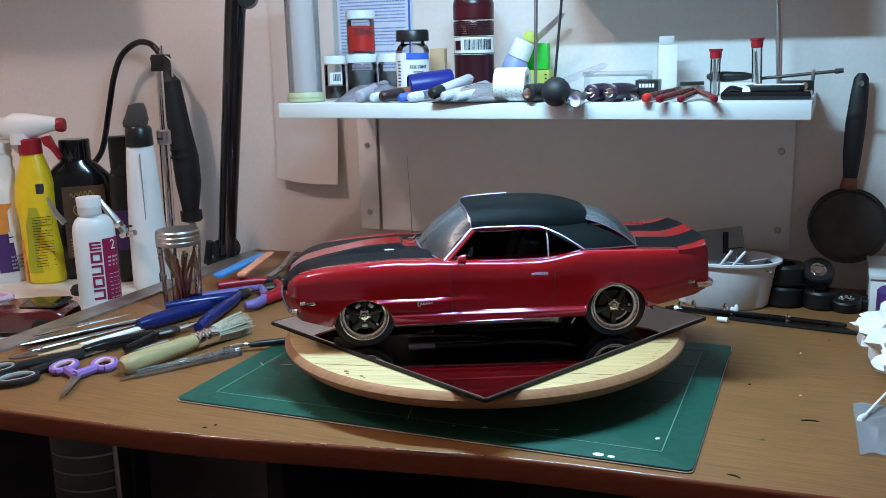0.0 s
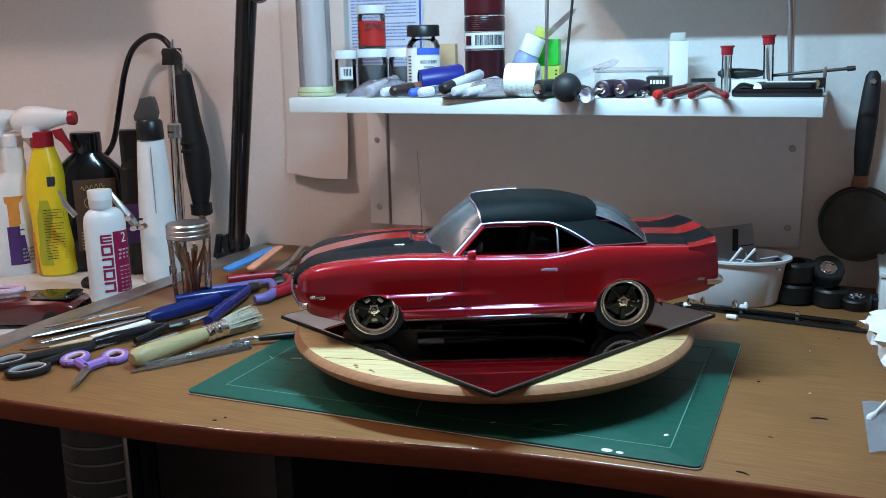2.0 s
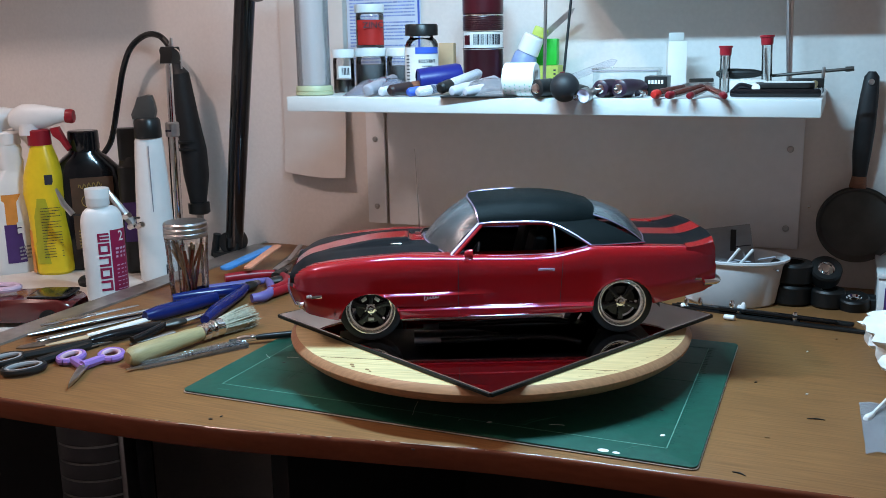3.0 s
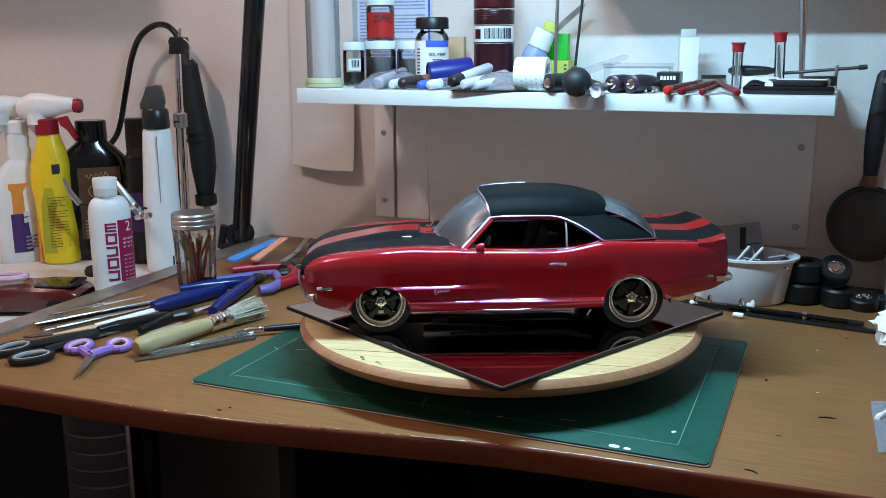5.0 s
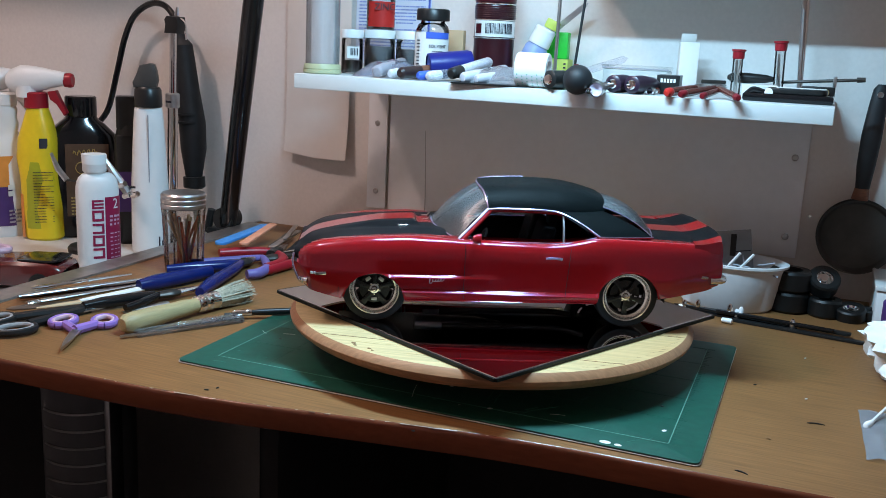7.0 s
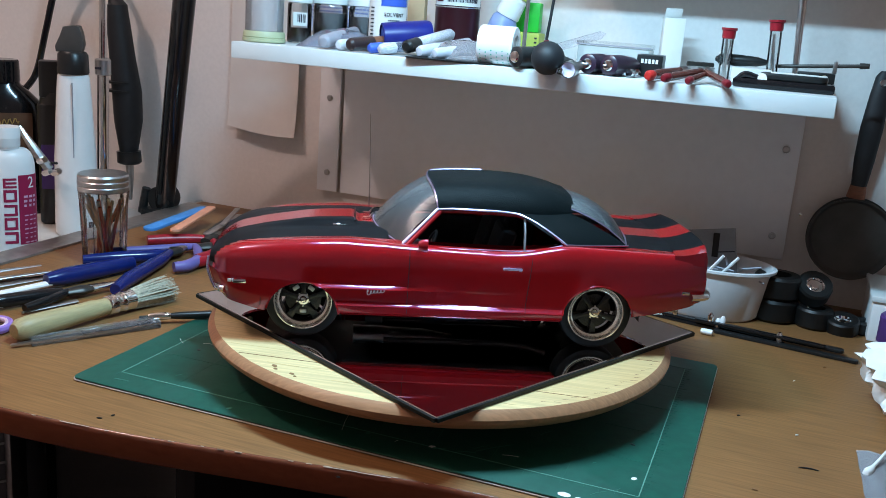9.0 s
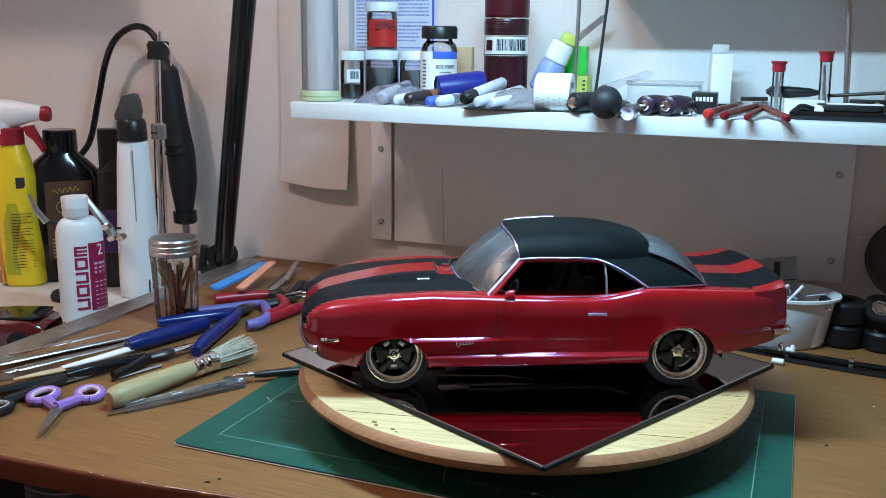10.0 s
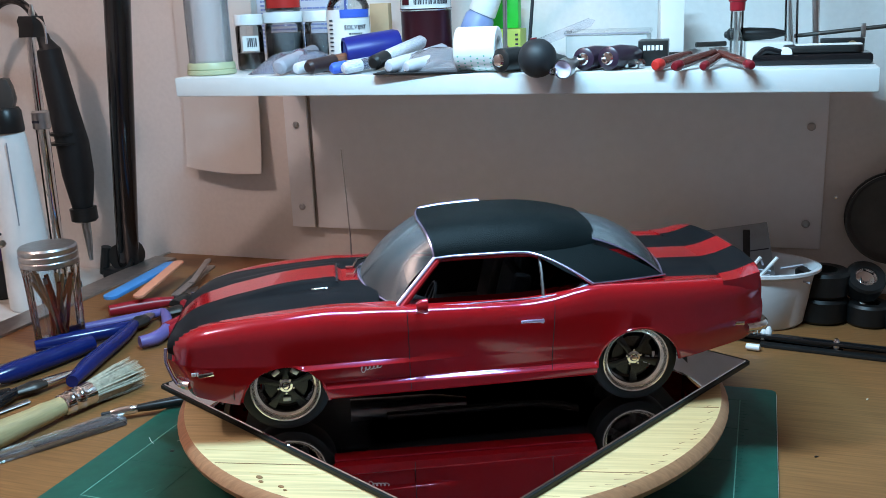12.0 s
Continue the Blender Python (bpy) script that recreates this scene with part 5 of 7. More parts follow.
def tool_stand():
    t = thing("tool_hanger", pose(-0.694, 0.503, SILL_Z), "telescopic chrome tool hanger with black clamp head", "tool stand")
    part("foot", lathe([(0, 0), (0.020, 0), (0.020, 0.008), (0.012, 0.012), (0, 0.012)], 20), BLACK, t)
    part("lower_tube", tube([(-0.004, 0, 0.010), (0.004, -0.004, 0.215)], 0.0078, 16), CHROME, t)
    part("collar", lathe([(0.0085, 0), (0.0105, 0.001), (0.0105, 0.020), (0.0085, 0.022), (0, 0.022)], 20), STEEL, t, "steel collar with arrow mark", m=pose(0.004, -0.004, 0.205))
    part("arrow_mark", box(0.010, 0.0006, 0.003, at=(0.005, -0.0148, 0.213)), PRINT_DARK, t)
    part("upper_tube", tube([(0.004, -0.004, 0.215), (0.010, -0.008, 0.322)], 0.0052, 14), CHROME, t)
    part("head", prism([(-0.0125, 0), (0.0085, 0), (0.0125, 0.012), (0.0105, 0.024), (-0.0085, 0.0245), (-0.0120, 0.019), (-0.0105, 0.012)], 0.020, 0.002, m=pose(0.012, 0.004, 0.313, 90)), BLACK, t, "black plastic clamp head")
    part("pin", tube([(0.017, -0.008, 0.334), (0.017, -0.008, 0.340), (0.018, -0.008, 0.350)], [0.0024, 0.0036, 0.0020], 10), CHROME, t, "bright pin")
    part("hook", tube(curve_points([(0.014, -0.008, 0.336), (0.028, -0.010, 0.333), (0.036, -0.012, 0.324), (0.036, -0.012, 0.305)], 5), 0.0014, 6), CHROME, t, "bright wire hook")
    return t


def rotary_tool():
    t = thing("rotary_tool", pose(-0.707, 0.562, 0), "black rotary tool hanging nose down with its cable", "rotary tool")
    pts = [(-0.014, -0.006, 1.026), (-0.012, -0.006, 1.019), (-0.0090, -0.005, 1.012), (-0.0085, -0.005, 1.008), (-0.001, -0.003, 0.94), (0.004, 0, 0.89), (0.006, 0, 0.85), (0.006, 0, 0.822), (0.006, 0, 0.804)]
    part("body", tube(pts, [0.0075, 0.0080, 0.0105, 0.0150, 0.0176, 0.0205, 0.0198, 0.0155, 0.0125], 22), DUSTY_BLACK, t, "ribbed matt black housing")
    for z in (0.905, 0.893):
        part("grip_ring", tube([(-0.006 + (0.985 - z) * 0.07, -0.004, z), (-0.006 + (0.985 - z) * 0.07, -0.004, z - 0.003)], 0.0180 + (0.985 - z) * 0.034, 22), BLACK, t, "thin grip ring")
    part("nose", tube([(0.006, 0, 0.806), (0.007, 0, 0.790), (0.007, 0, 0.788)], [0.017, 0.017, 0.014], 20), BLACK, t, "black nose collar")
    part("chuck", tube([(0.007, 0, 0.788), (0.008, 0, 0.765), (0.008, 0, 0.735)], [0.006, 0.005, 0.0025], 12), STEEL, t, "steel chuck")
    cord = curve_points([(-0.014, -0.006, 1.022), (-0.024, -0.004, 1.048), (-0.045, 0, 1.066), (-0.075, 0.004, 1.068), (-0.108, 0.006, 1.050), (-0.130, 0.008, 1.015), (-0.148, 0.010, 0.965), (-0.170, 0.010, 0.90), (-0.200, 0.010, 0.865), (-0.235, 0.012, 0.81), (-0.26, 0.012, 0.74), (-0.28, 0.01, 0.718)], 8)
    part("cable", tube(cord, 0.0048, 10), BLACK_GLOSS, t, "glossy black cable in a loop")
    return t


def work_lamp():
    t = thing("work_lamp", pose(-0.617, 0.532, SILL_Z), "black bench lamp with a leaning pole and long hood", "lamp")
    part("clamp", prism(rounded(0.050, 0.045, 0.006), 0.028, 0.003), BLACK, t)
    part("clamp_screw", tube([(-0.028, -0.012, 0.020), (-0.020, -0.012, 0.055)], 0.006, 10), BLACK, t)
    part("foot_joint", lathe([(0, -0.014), (0.017, -0.014), (0.017, 0.014), (0, 0.014)], 20), BLACK, t, m=pose(0, 0, 0.042, 90))
    top = (0.190, -0.175, 0.545)
    part("pole", tube([(0, 0, 0.030), (0.133, -0.125, 0.386), top], 0.0135, 20), BLACK_GLOSS, t, "glossy black round pole")
    lx, ly, lz = TUBE[0] + 0.617, TUBE[1] - 0.532, TUBE[2] - SILL_Z
    part("arm", tube([top, (lx - 0.02, ly + 0.03, lz + 0.075)], 0.009, 12), BLACK, t, "black lamp arm")
    rows = []
    for u, h in ((-1.0, -0.012), (-0.95, 0.010), (-0.6, 0.030), (0, 0.038), (0.6, 0.030), (0.95, 0.010), (1.0, -0.004)):
        rows.append([(lx + 0.115 * v, ly + 0.050 * u, lz + h + 0.004) for v in (-1, -0.5, 0, 0.5, 1)])
    part("hood", grid_mesh(rows, thick=0.002), BLACK, t, "long black lamp hood")
    part("pole_knob", lathe([(0, -0.018), (0.012, -0.018), (0.014, 0), (0.012, 0.018), (0, 0.018)], 16), BLACK, t, m=pose(0.158, -0.132, 0.404, 90, 0, 30))
    part("pole_groove", box(0.004, 0.003, 0.34, 0.0008, at=(0.0665, -0.0755, 0.035), turn=Matrix.Rotation(radians(18.5), 4, "X") @ Matrix.Rotation(radians(19), 4, "Y")), RUBBER, t)
    return t


def toy_car():
    x, y = -0.700, 0.200
    t = thing("toy_car", pose(x, y, SILL_Z, 0, 0, 22), "small dark red and black model car body on the ledge", "model car")
    rows = []
    for px, w, z0, z1 in ((-0.075, 0.026, 0.012, 0.024), (-0.07, 0.030, 0.008, 0.030), (-0.03, 0.032, 0.006, 0.034), (0.02, 0.032, 0.006, 0.036), (0.055, 0.031, 0.006, 0.034), (0.068, 0.029, 0.009, 0.030), (0.072, 0.026, 0.012, 0.026)):
        rows.append([(px, -w * 0.9, z0), (px, -w, z0 + 0.006), (px, -w, (z0 + z1) / 2), (px, -w * 0.97, z1 - 0.004), (px, -w * 0.86, z1), (px, 0, z1 + 0.001), (px, w * 0.86, z1), (px, w * 0.97, z1 - 0.004), (px, w, (z0 + z1) / 2), (px, w, z0 + 0.006), (px, w * 0.9, z0)])
    part("shell", grid_mesh(rows, thick=0.001), material("dark_red_model_paint", (0.09, 0.008, 0.008), 0.2, coat=0.6, vary=0.05), t)
    part("hood", prism(rounded(0.052, 0.050, 0.008), 0.002, 0.0006, m=pose(0.040, 0, 0.0355)), BLACK_GLOSS, t, "glossy black hood")
    part("bumper", tube([(0.073, -0.029, 0.016), (0.078, -0.02, 0.016), (0.079, 0, 0.017), (0.078, 0.02, 0.016), (0.073, 0.029, 0.016)], 0.0022, 8), CHROME, t, "chrome bumper")
    for px in (-0.045, 0.045):
        for s in (-1, 1):
            part("wheel", lathe([(0, -0.004), (0.010, -0.004), (0.0115, -0.002), (0.0115, 0.003), (0.009, 0.004), (0, 0.0045)], 20), RUBBER, t, "black wheel", m=pose(px, s * 0.031, 0.0117, -90 * s))
    ring = tube([(-0.015 + 0.024 * math.cos(a * 0.2618), 0.014 * math.sin(a * 0.2618), 0.0405) for a in range(25)], 0.0042, 8, caps=False)
    solo("masking_ring", ring, PINK, pose(x - 0.012, y - 0.005, SILL_Z + 0.0035, 0, 0, 30), "pale pink plastic ring resting on the small car", "ring")
    return t


def ledge_strip():
    t = thing("metal_ruler", pose(0, 0, 0), "long smeared metal ruler lying along the bench's side edge", "metal strip")
    rows = []
    for k in range(12):
        y = 0.035 + 0.535 * k / 11
        rows.append([(-0.5720, y, DESK_Z + 0.0003), (-0.5728, y, DESK_Z + 0.0026), (-0.605, y + 0.002, DESK_Z + 0.0030), (-0.6075, y + 0.002, DESK_Z + 0.0014)])
    part("strip", grid_mesh(rows, thick=0.0012), material("smeared_aluminium", (0.42, 0.38, 0.35), 0.35, metal=0.8, vary=0.15, grain=90, stain=(0.2, 0.14, 0.11), stain_scale=22, stain_amount=0.6), t)
    return t


for make in (polish_bottle, yellow_spray_bottle, white_spray_bottle, wax_bottle, slim_black_bottle, white_lotion_bottle, stick_jar, helping_hand, tool_stand, rotary_tool, work_lamp, toy_car, ledge_strip):
    make()


def hanging_sheet():
    rows = []
    for k in range(25):
        z = 0.852 + 0.33 * k / 24
        bow = 0.007 * math.exp(-k / 3.0) + 0.003
        rows.append([(-0.553 + 0.108 * j / 14, WALL_Y - 0.004 - bow - 0.004 * (j / 14) ** 2 * math.exp(-k / 6.0) - 0.003 * math.sin(j / 14 * math.pi), z + (0.006 * (1 - j / 14) - 0.003 * math.sin(j / 14 * 3.1)) * math.exp(-k / 5)) for j in range(15)])
    return solo("hanging_sheet", grid_mesh(rows, thick=0.0005), material("satin_cream_sheet", (0.72, 0.68, 0.64), 0.36, vary=0.02, bump=0.0, coat=0.08), pose(0, 0, 0), "glossy cream plastic sheet hanging curled against the wall", "sheet")


hanging_sheet()


def tower_fan():
    t = thing("tower_heater", pose(-0.520, 0.13, 0), "dark ribbed tower heater standing under the bench", "heater")
    part("base", lathe([(0, 0), (0.10, 0), (0.105, 0.01), (0.095, 0.025), (0, 0.03)], 32), DARK, t)
    part("column", lathe([(0.045, 0.028), (0.050, 0.05), (0.050, 0.68), (0.042, 0.70), (0, 0.702)], 40), material("dark_grey_heater_case", (0.07, 0.07, 0.075), 0.4), t)
    for k in range(26):
        rib = wrap(0.0515, 0.0515, -52, 52, 0.12 + 0.020 * k, 0.1225 + 0.020 * k, 0.0004, 14)
        part("rib", rib, STEEL, t, m=pose(0, 0, 0, 0, 0, 30))
    part("trim", box(0.008, 0.02, 0.60, 0.002, at=(0.048, -0.016, 0.07)), STEEL, t, "grey edge trim")
    return t


tower_fan()


# ---- tools on the bench top ----
TOP = DESK_Z + 0.0004


def ring_handle(cx, cy, rx, ry, r, z, turn=0):
    c, s = math.cos(radians(turn)), math.sin(radians(turn))
    pts = []
    for k in range(29):
        a = 2 * math.pi * k / 28
        u, v = rx * math.cos(a), ry * math.sin(a)
        pts.append((cx + u * c - v * s, cy + u * s + v * c, z))
    return tube(pts, r, 8, caps=False, flat=1.3)


def scissors(name, p, tip, spread, ring, handle, inner, label):
    """Two rings at the handle end, pivot and two blades; x runs from the handles to the tip."""
    L = dist(p, tip)
    t = thing(name, span(p, tip, TOP), label, "scissors")
    for s in (-1, 1):
        cx, cy = ring * 0.9, s * spread
        part("ring", ring_handle(cx, cy, ring, ring * 0.72, 0.0027, 0.0042, s * 12), handle, t)
        part("ring_lining", ring_handle(cx, cy, ring - 0.003, ring * 0.72 - 0.003, 0.0019, 0.0050, s * 12), inner, t, "paler inner ring")
        part("shank", tube([(cx + ring * 0.8, cy * 0.75, 0.005), (L * 0.45, -s * 0.001, 0.004 + 0.001 * s)], [0.0045, 0.005], 8), handle, t)
        b = prism([(L * 0.40, 0.006), (L * 0.40, -0.004), (L * 0.8, -0.0025), (L, 0.0), (L * 0.75, 0.004)], 0.0016, 0.0003)
        bmesh.ops.transform(b, matrix=pose(0, 0, 0.0024 + 0.0018 * (s > 0), 0, 0, 0) @ Matrix.Diagonal((1, s, 1, 1)), verts=b.verts)
        part("blade", b, STEEL, t, "dull steel blade")
    part("pivot", lathe([(0, 0.0068), (0.003, 0.0066), (0.0035, 0.004)], 12), STEEL, t, m=pose(L * 0.46, 0, 0))
    return t


scissors("scissors", (-0.452, 0.060), (-0.401, -0.028), 0.0195, 0.0155, PURPLE, PINK, "small scissors with purple and pink plastic handles")
scissors("scissors", (-0.505, -0.014), (-0.432, 0.205), 0.020, 0.019, BLACK, GREY_RING, "black-handled scissors with grey rubber rings and long blades")


def bent_tool(name, bits, label, category):
    """A lying tool of bent bars; bits are part name, points on the bench, height, radii, flatness, material and note."""
    x0, y0 = bits[0][1][0]
    t = thing(name, pose(x0, y0, TOP), label, category)
    for nm, run, z, rr, flat, mat, note in bits:
        pts = curve_points([(x - x0, y - y0, z) for x, y in run], 6)
        n = len(pts) - 1
        rad = [float(np.interp(k / n, np.linspace(0, 1, len(rr)), rr)) for k in range(n + 1)]
        part(nm, tube(pts, rad, 12, flat=flat), mat, t, note)
    return t


bent_tool("pliers", [
    ("grip", ((-0.500, 0.242), (-0.478, 0.268), (-0.452, 0.300), (-0.447, 0.318)), 0.0090, (0.0052, 0.0074, 0.0070, 0.0050), 1.0, BLUE_GRIP, "navy blue plastic grip"),
    ("grip", ((-0.405, 0.180), (-0.416, 0.212), (-0.425, 0.246), (-0.436, 0.290), (-0.446, 0.318)), 0.0085, (0.0054, 0.0076, 0.0074, 0.0066, 0.0050), 1.0, BLUE_GRIP, "navy blue plastic grip"),
    ("joint", ((-0.447, 0.314), (-0.448, 0.330), (-0.449, 0.338)), 0.0075, (0.0065, 0.0095, 0.0070), 0.6, DARK_STEEL, "dark steel joint"),
    ("jaw", ((-0.449, 0.336), (-0.451, 0.356), (-0.452, 0.372)), 0.0070, (0.0070, 0.0045, 0.0015), 0.7, STEEL, "dark steel jaw"),
], "navy-handled pliers lying open on the bench", "pliers")
bent_tool("pliers", [
    ("grip", ((-0.505, 0.290), (-0.480, 0.315), (-0.455, 0.346), (-0.445, 0.362)), 0.0072, (0.0040, 0.0052, 0.0052, 0.0040), 1.0, LAVENDER, "pale lavender grip"),
    ("grip", ((-0.410, 0.278), (-0.402, 0.292), (-0.408, 0.318), (-0.430, 0.348), (-0.443, 0.362)), 0.0075, (0.0056, 0.0066, 0.0060, 0.0052, 0.0040), 1.0, LAVENDER, "curved lavender grip"),
    ("joint", ((-0.440, 0.358), (-0.432, 0.372), (-0.428, 0.380)), 0.0068, (0.0062, 0.0090, 0.0060), 0.6, DARK_STEEL, "dark steel joint"),
    ("jaw", ((-0.428, 0.378), (-0.422, 0.398), (-0.418, 0.410)), 0.0062, (0.0062, 0.0038, 0.0014), 0.7, DARK_STEEL, "dark steel jaw"),
], "side cutters with pale lavender curved grips", "pliers")
bent_tool("pliers", [
    ("grip", ((-0.500, 0.348), (-0.484, 0.366), (-0.465, 0.384), (-0.452, 0.394)), 0.0085, (0.0060, 0.0070, 0.0064, 0.0048), 1.0, SCARLET, "red plastic grip"),
    ("grip", ((-0.408, 0.316), (-0.404, 0.340), (-0.414, 0.366), (-0.436, 0.388)), 0.0085, (0.0056, 0.0068, 0.0064, 0.0046), 1.0, SCARLET, "red plastic grip"),
    ("joint", ((-0.446, 0.386), (-0.449, 0.402), (-0.451, 0.412)), 0.0080, (0.0065, 0.0100, 0.0075), 0.6, DARK_STEEL, "dark steel joint"),
    ("jaw", ((-0.450, 0.410), (-0.455, 0.432), (-0.458, 0.446)), 0.0075, (0.0075, 0.0046, 0.0016), 0.7, STEEL, "steel jaw"),
], "red-handled pliers under the coloured sticks", "pliers")
bent_tool("wire_cutters", [
    ("grip", ((-0.474, 0.078), (-0.466, 0.100), (-0.452, 0.130), (-0.442, 0.150)), 0.0072, (0.0048, 0.0066, 0.0060, 0.0044), 1.0, BLACK_GLOSS, "glossy black grip"),
    ("grip", ((-0.437, 0.098), (-0.436, 0.120), (-0.438, 0.144), (-0.440, 0.156)), 0.0066, (0.0034, 0.0046, 0.0044, 0.0036), 1.0, BLACK_GLOSS, "glossy black grip"),
    ("joint", ((-0.441, 0.150), (-0.434, 0.166), (-0.430, 0.176)), 0.0066, (0.0050, 0.0080, 0.0058), 0.6, DARK_STEEL, "dark steel joint"),
    ("jaw", ((-0.431, 0.174), (-0.424, 0.196), (-0.420, 0.210)), 0.0064, (0.0058, 0.0042, 0.0014), 0.7, CHROME, "bright steel jaw"),
], "slim black-handled wire cutters lying on the bench", "pliers")


def round_brush():
    p, q = (-0.392, 0.040), (-0.361, 0.205)
    L = dist(p, q)
    t = thing("glue_brush", span(p, q, TOP + 0.0105), "round bristle brush with turned wooden handle and steel ferrule", "brush")
    prof = [(0, 0.0), (0.006, 0.001), (0.0095, 0.006), (0.0102, 0.016), (0.0098, 0.045), (0.0086, 0.066), (0.0088, 0.078), (0.0078, 0.086), (0.0076, 0.096), (0, 0.096)]
    part("handle", lathe(prof, 24, m=pose(0, 0, 0, 0, 90, 0)), WOOD, t)
    fer = [(0.0080, 0.094), (0.0090, 0.095), (0.0090, 0.101), (0.0095, 0.102), (0.0090, 0.103), (0.0092, 0.110), (0.0098, 0.111), (0.0094, 0.113), (0.0098, 0.122), (0, 0.122)]
    part("ferrule", lathe(fer, 24, m=pose(0, 0, 0, 0, 90, 0)), CHROME, t, "shiny crimped ferrule")
    rnd = random.Random(2)
    g = bmesh.new()
    lathe([(0.0092, 0.121), (0.0104, 0.135), (0.0112, 0.150), (0.0105, 0.158), (0, 0.160)], 18, bm=g, m=pose(0, 0, 0, 0, 90, 0))
    for k in range(240):
        a, r = rnd.uniform(0, 6.28), 0.0095 * math.sqrt(rnd.uniform(0.4, 1))
        f = rnd.uniform(1.15, 1.45)
        tube([(0.121, r * math.cos(a), r * math.sin(a)), (0.15, r * f * math.cos(a), max(-0.0102, r * f * math.sin(a))), (rnd.uniform(0.162, 0.171), r * f * 1.08 * math.cos(a), max(-0.0102, r * f * 1.08 * math.sin(a)))], [0.0005, 0.0005, 0.0002], 3, bm=g, caps=False)
    part("bristles", g, BRISTLE, t, "pale stiff bristles")
    return t


round_brush()


def rod_tool(name, p, q, bits, label, category, z=0.0, group="", roll=0.0):
    """A straight tool: bits are part name, start, end, radius at start, radius at end, flatness, material and note."""
    t = thing(name, span(p, q, TOP + z), label, category, group)
    L = dist(p, q)
    for nm, a, b, r0, r1, flat, mat, note in bits:
        n = 6
        pts = [(L * (a + (b - a) * k / n), 0, max(r0, r1) * flat) for k in range(n + 1)]
        rr = [r0 + (r1 - r0) * k / n for k in range(n + 1)]
        if min(r0, r1) > 0.003:
            rr[0] *= 0.7
            rr[-1] *= 0.7
            pts[0], pts[-1] = (pts[0][0], 0, pts[0][2]), pts[-1]
        part(nm, tube(pts, rr, 12, flat=flat), mat, t, note)
    return t


bent_tool("hobby_knife", [
    ("tip", ((-0.519, 0.060), (-0.508, 0.080), (-0.497, 0.100)), 0.0030, (0.0018, 0.0040, 0.0048), 0.5, STICK, "worn wooden end"),
    ("shank", ((-0.498, 0.098), (-0.490, 0.120), (-0.482, 0.146), (-0.476, 0.170)), 0.0050, (0.0030, 0.0046, 0.0052, 0.0054), 0.5, PAPER, "flat pale shank"),
    ("handle", ((-0.477, 0.166), (-0.471, 0.186), (-0.461, 0.224), (-0.452, 0.262)), 0.0092, (0.0062, 0.0092, 0.0090, 0.0078), 1.0, BLUE_GRIP, "blue plastic grip"),
], "hobby tool with thick blue grip and pale shank", "hobby tool")
rod_tool("modelling_knife", (-0.440, 0.098), (-0.425, 0.150), [("blade", 0.0, 1.0, 0.002, 0.004, 0.4, STEEL, "dark steel blade")], "short dark steel blade under the cutters", "blade")
BUNDLE = (((-0.570, 0.086), (-0.476, 0.262), 0.0, 0.0060, 0.35, STEEL), ((-0.560, 0.076), (-0.498, 0.205), 0.0044, 0.0056, 0.30, CHROME), ((-0.545, 0.072), (-0.500, 0.190), 0.0, 0.0056, 0.35, CHROME),
          ((-0.550, 0.066), (-0.492, 0.190), 0.0082, 0.0042, 0.45, STEEL), ((-0.528, 0.074), (-0.488, 0.176), 0.0044, 0.0042, 0.45, STEEL), ((-0.562, 0.096), (-0.516, 0.200), 0.0082, 0.0036, 0.5, CHROME))
for k, (p, q, z, r, flat, mat) in enumerate(BUNDLE):
    rod_tool("needle_file" if k % 2 else "steel_tweezers", p, q, [("shank", 0.0, 0.55, r, r * 0.9, flat, mat, "bright steel shank"), ("working_end", 0.54, 1.0, r * 0.9, r * 0.4, flat, STEEL, "tapered steel end")], "bright steel hobby tool in a loose bundle", "hobby tool", z, "steel tools in a bundle")
solo("palette_knife", prism([(0, 0), (0.006, -0.006), (0.020, -0.0085), (0.060, -0.0060), (0.100, -0.0035), (0.100, 0.0035), (0.060, 0.0060), (0.020, 0.0085), (0.006, 0.006)], 0.0012, 0.0003), material("tarnished_blade", (0.20, 0.15, 0.12), 0.4, metal=0.7, vary=0.2), span((-0.548, 0.048), (-0.500, 0.120), TOP), "tarnished round-ended palette knife under the files", "palette knife")


def clear_tweezers():
    p, q = (-0.386, 0.032), (-0.324, 0.141)
    L = dist(p, q)
    t = thing("clear_cover_tweezers", span(p, q, TOP), "pointed steel tweezers in a clear plastic sleeve", "tweezers")
    for s in (-1, 1):
        part("arm", prism([(0, s * 0.0015), (L * 0.5, s * 0.0060), (L, s * 0.0035), (L, 0), (L * 0.5, s * 0.0030), (0, 0)], 0.002, 0.0003, m=pose(0, 0, 0.0012)), STEEL, t, "steel arm")
    part("sleeve", prism([(L * 0.12, -0.005), (L * 0.99, -0.0095), (L, 0.0095), (L * 0.12, 0.005)], 0.006, 0.001), film("hazy_sleeve", (0.55, 0.57, 0.64), 0.05), t, "hazy clear plastic sleeve")
    part("insert", prism([(L * 0.45, -0.0065), (L * 0.97, -0.0080), (L * 0.97, 0.0080), (L * 0.45, 0.0065)], 0.0012, 0.0003, m=pose(0, 0, 0.0036)), CHROME, t, "bright steel plate inside")
    return t


clear_tweezers()
rod_tool("hobby_knife", (-0.333, 0.138), (-0.262, 0.196), [("ferrule", 0.0, 0.22, 0.0032, 0.0036, 1.0, CHROME, "bright ferrule"), ("handle", 0.2, 1.0, 0.0036, 0.0036, 1.0, BLACK, "dark handle")], "hobby knife with dark handle on the cutting mat's corner", "knife", 0.0032)
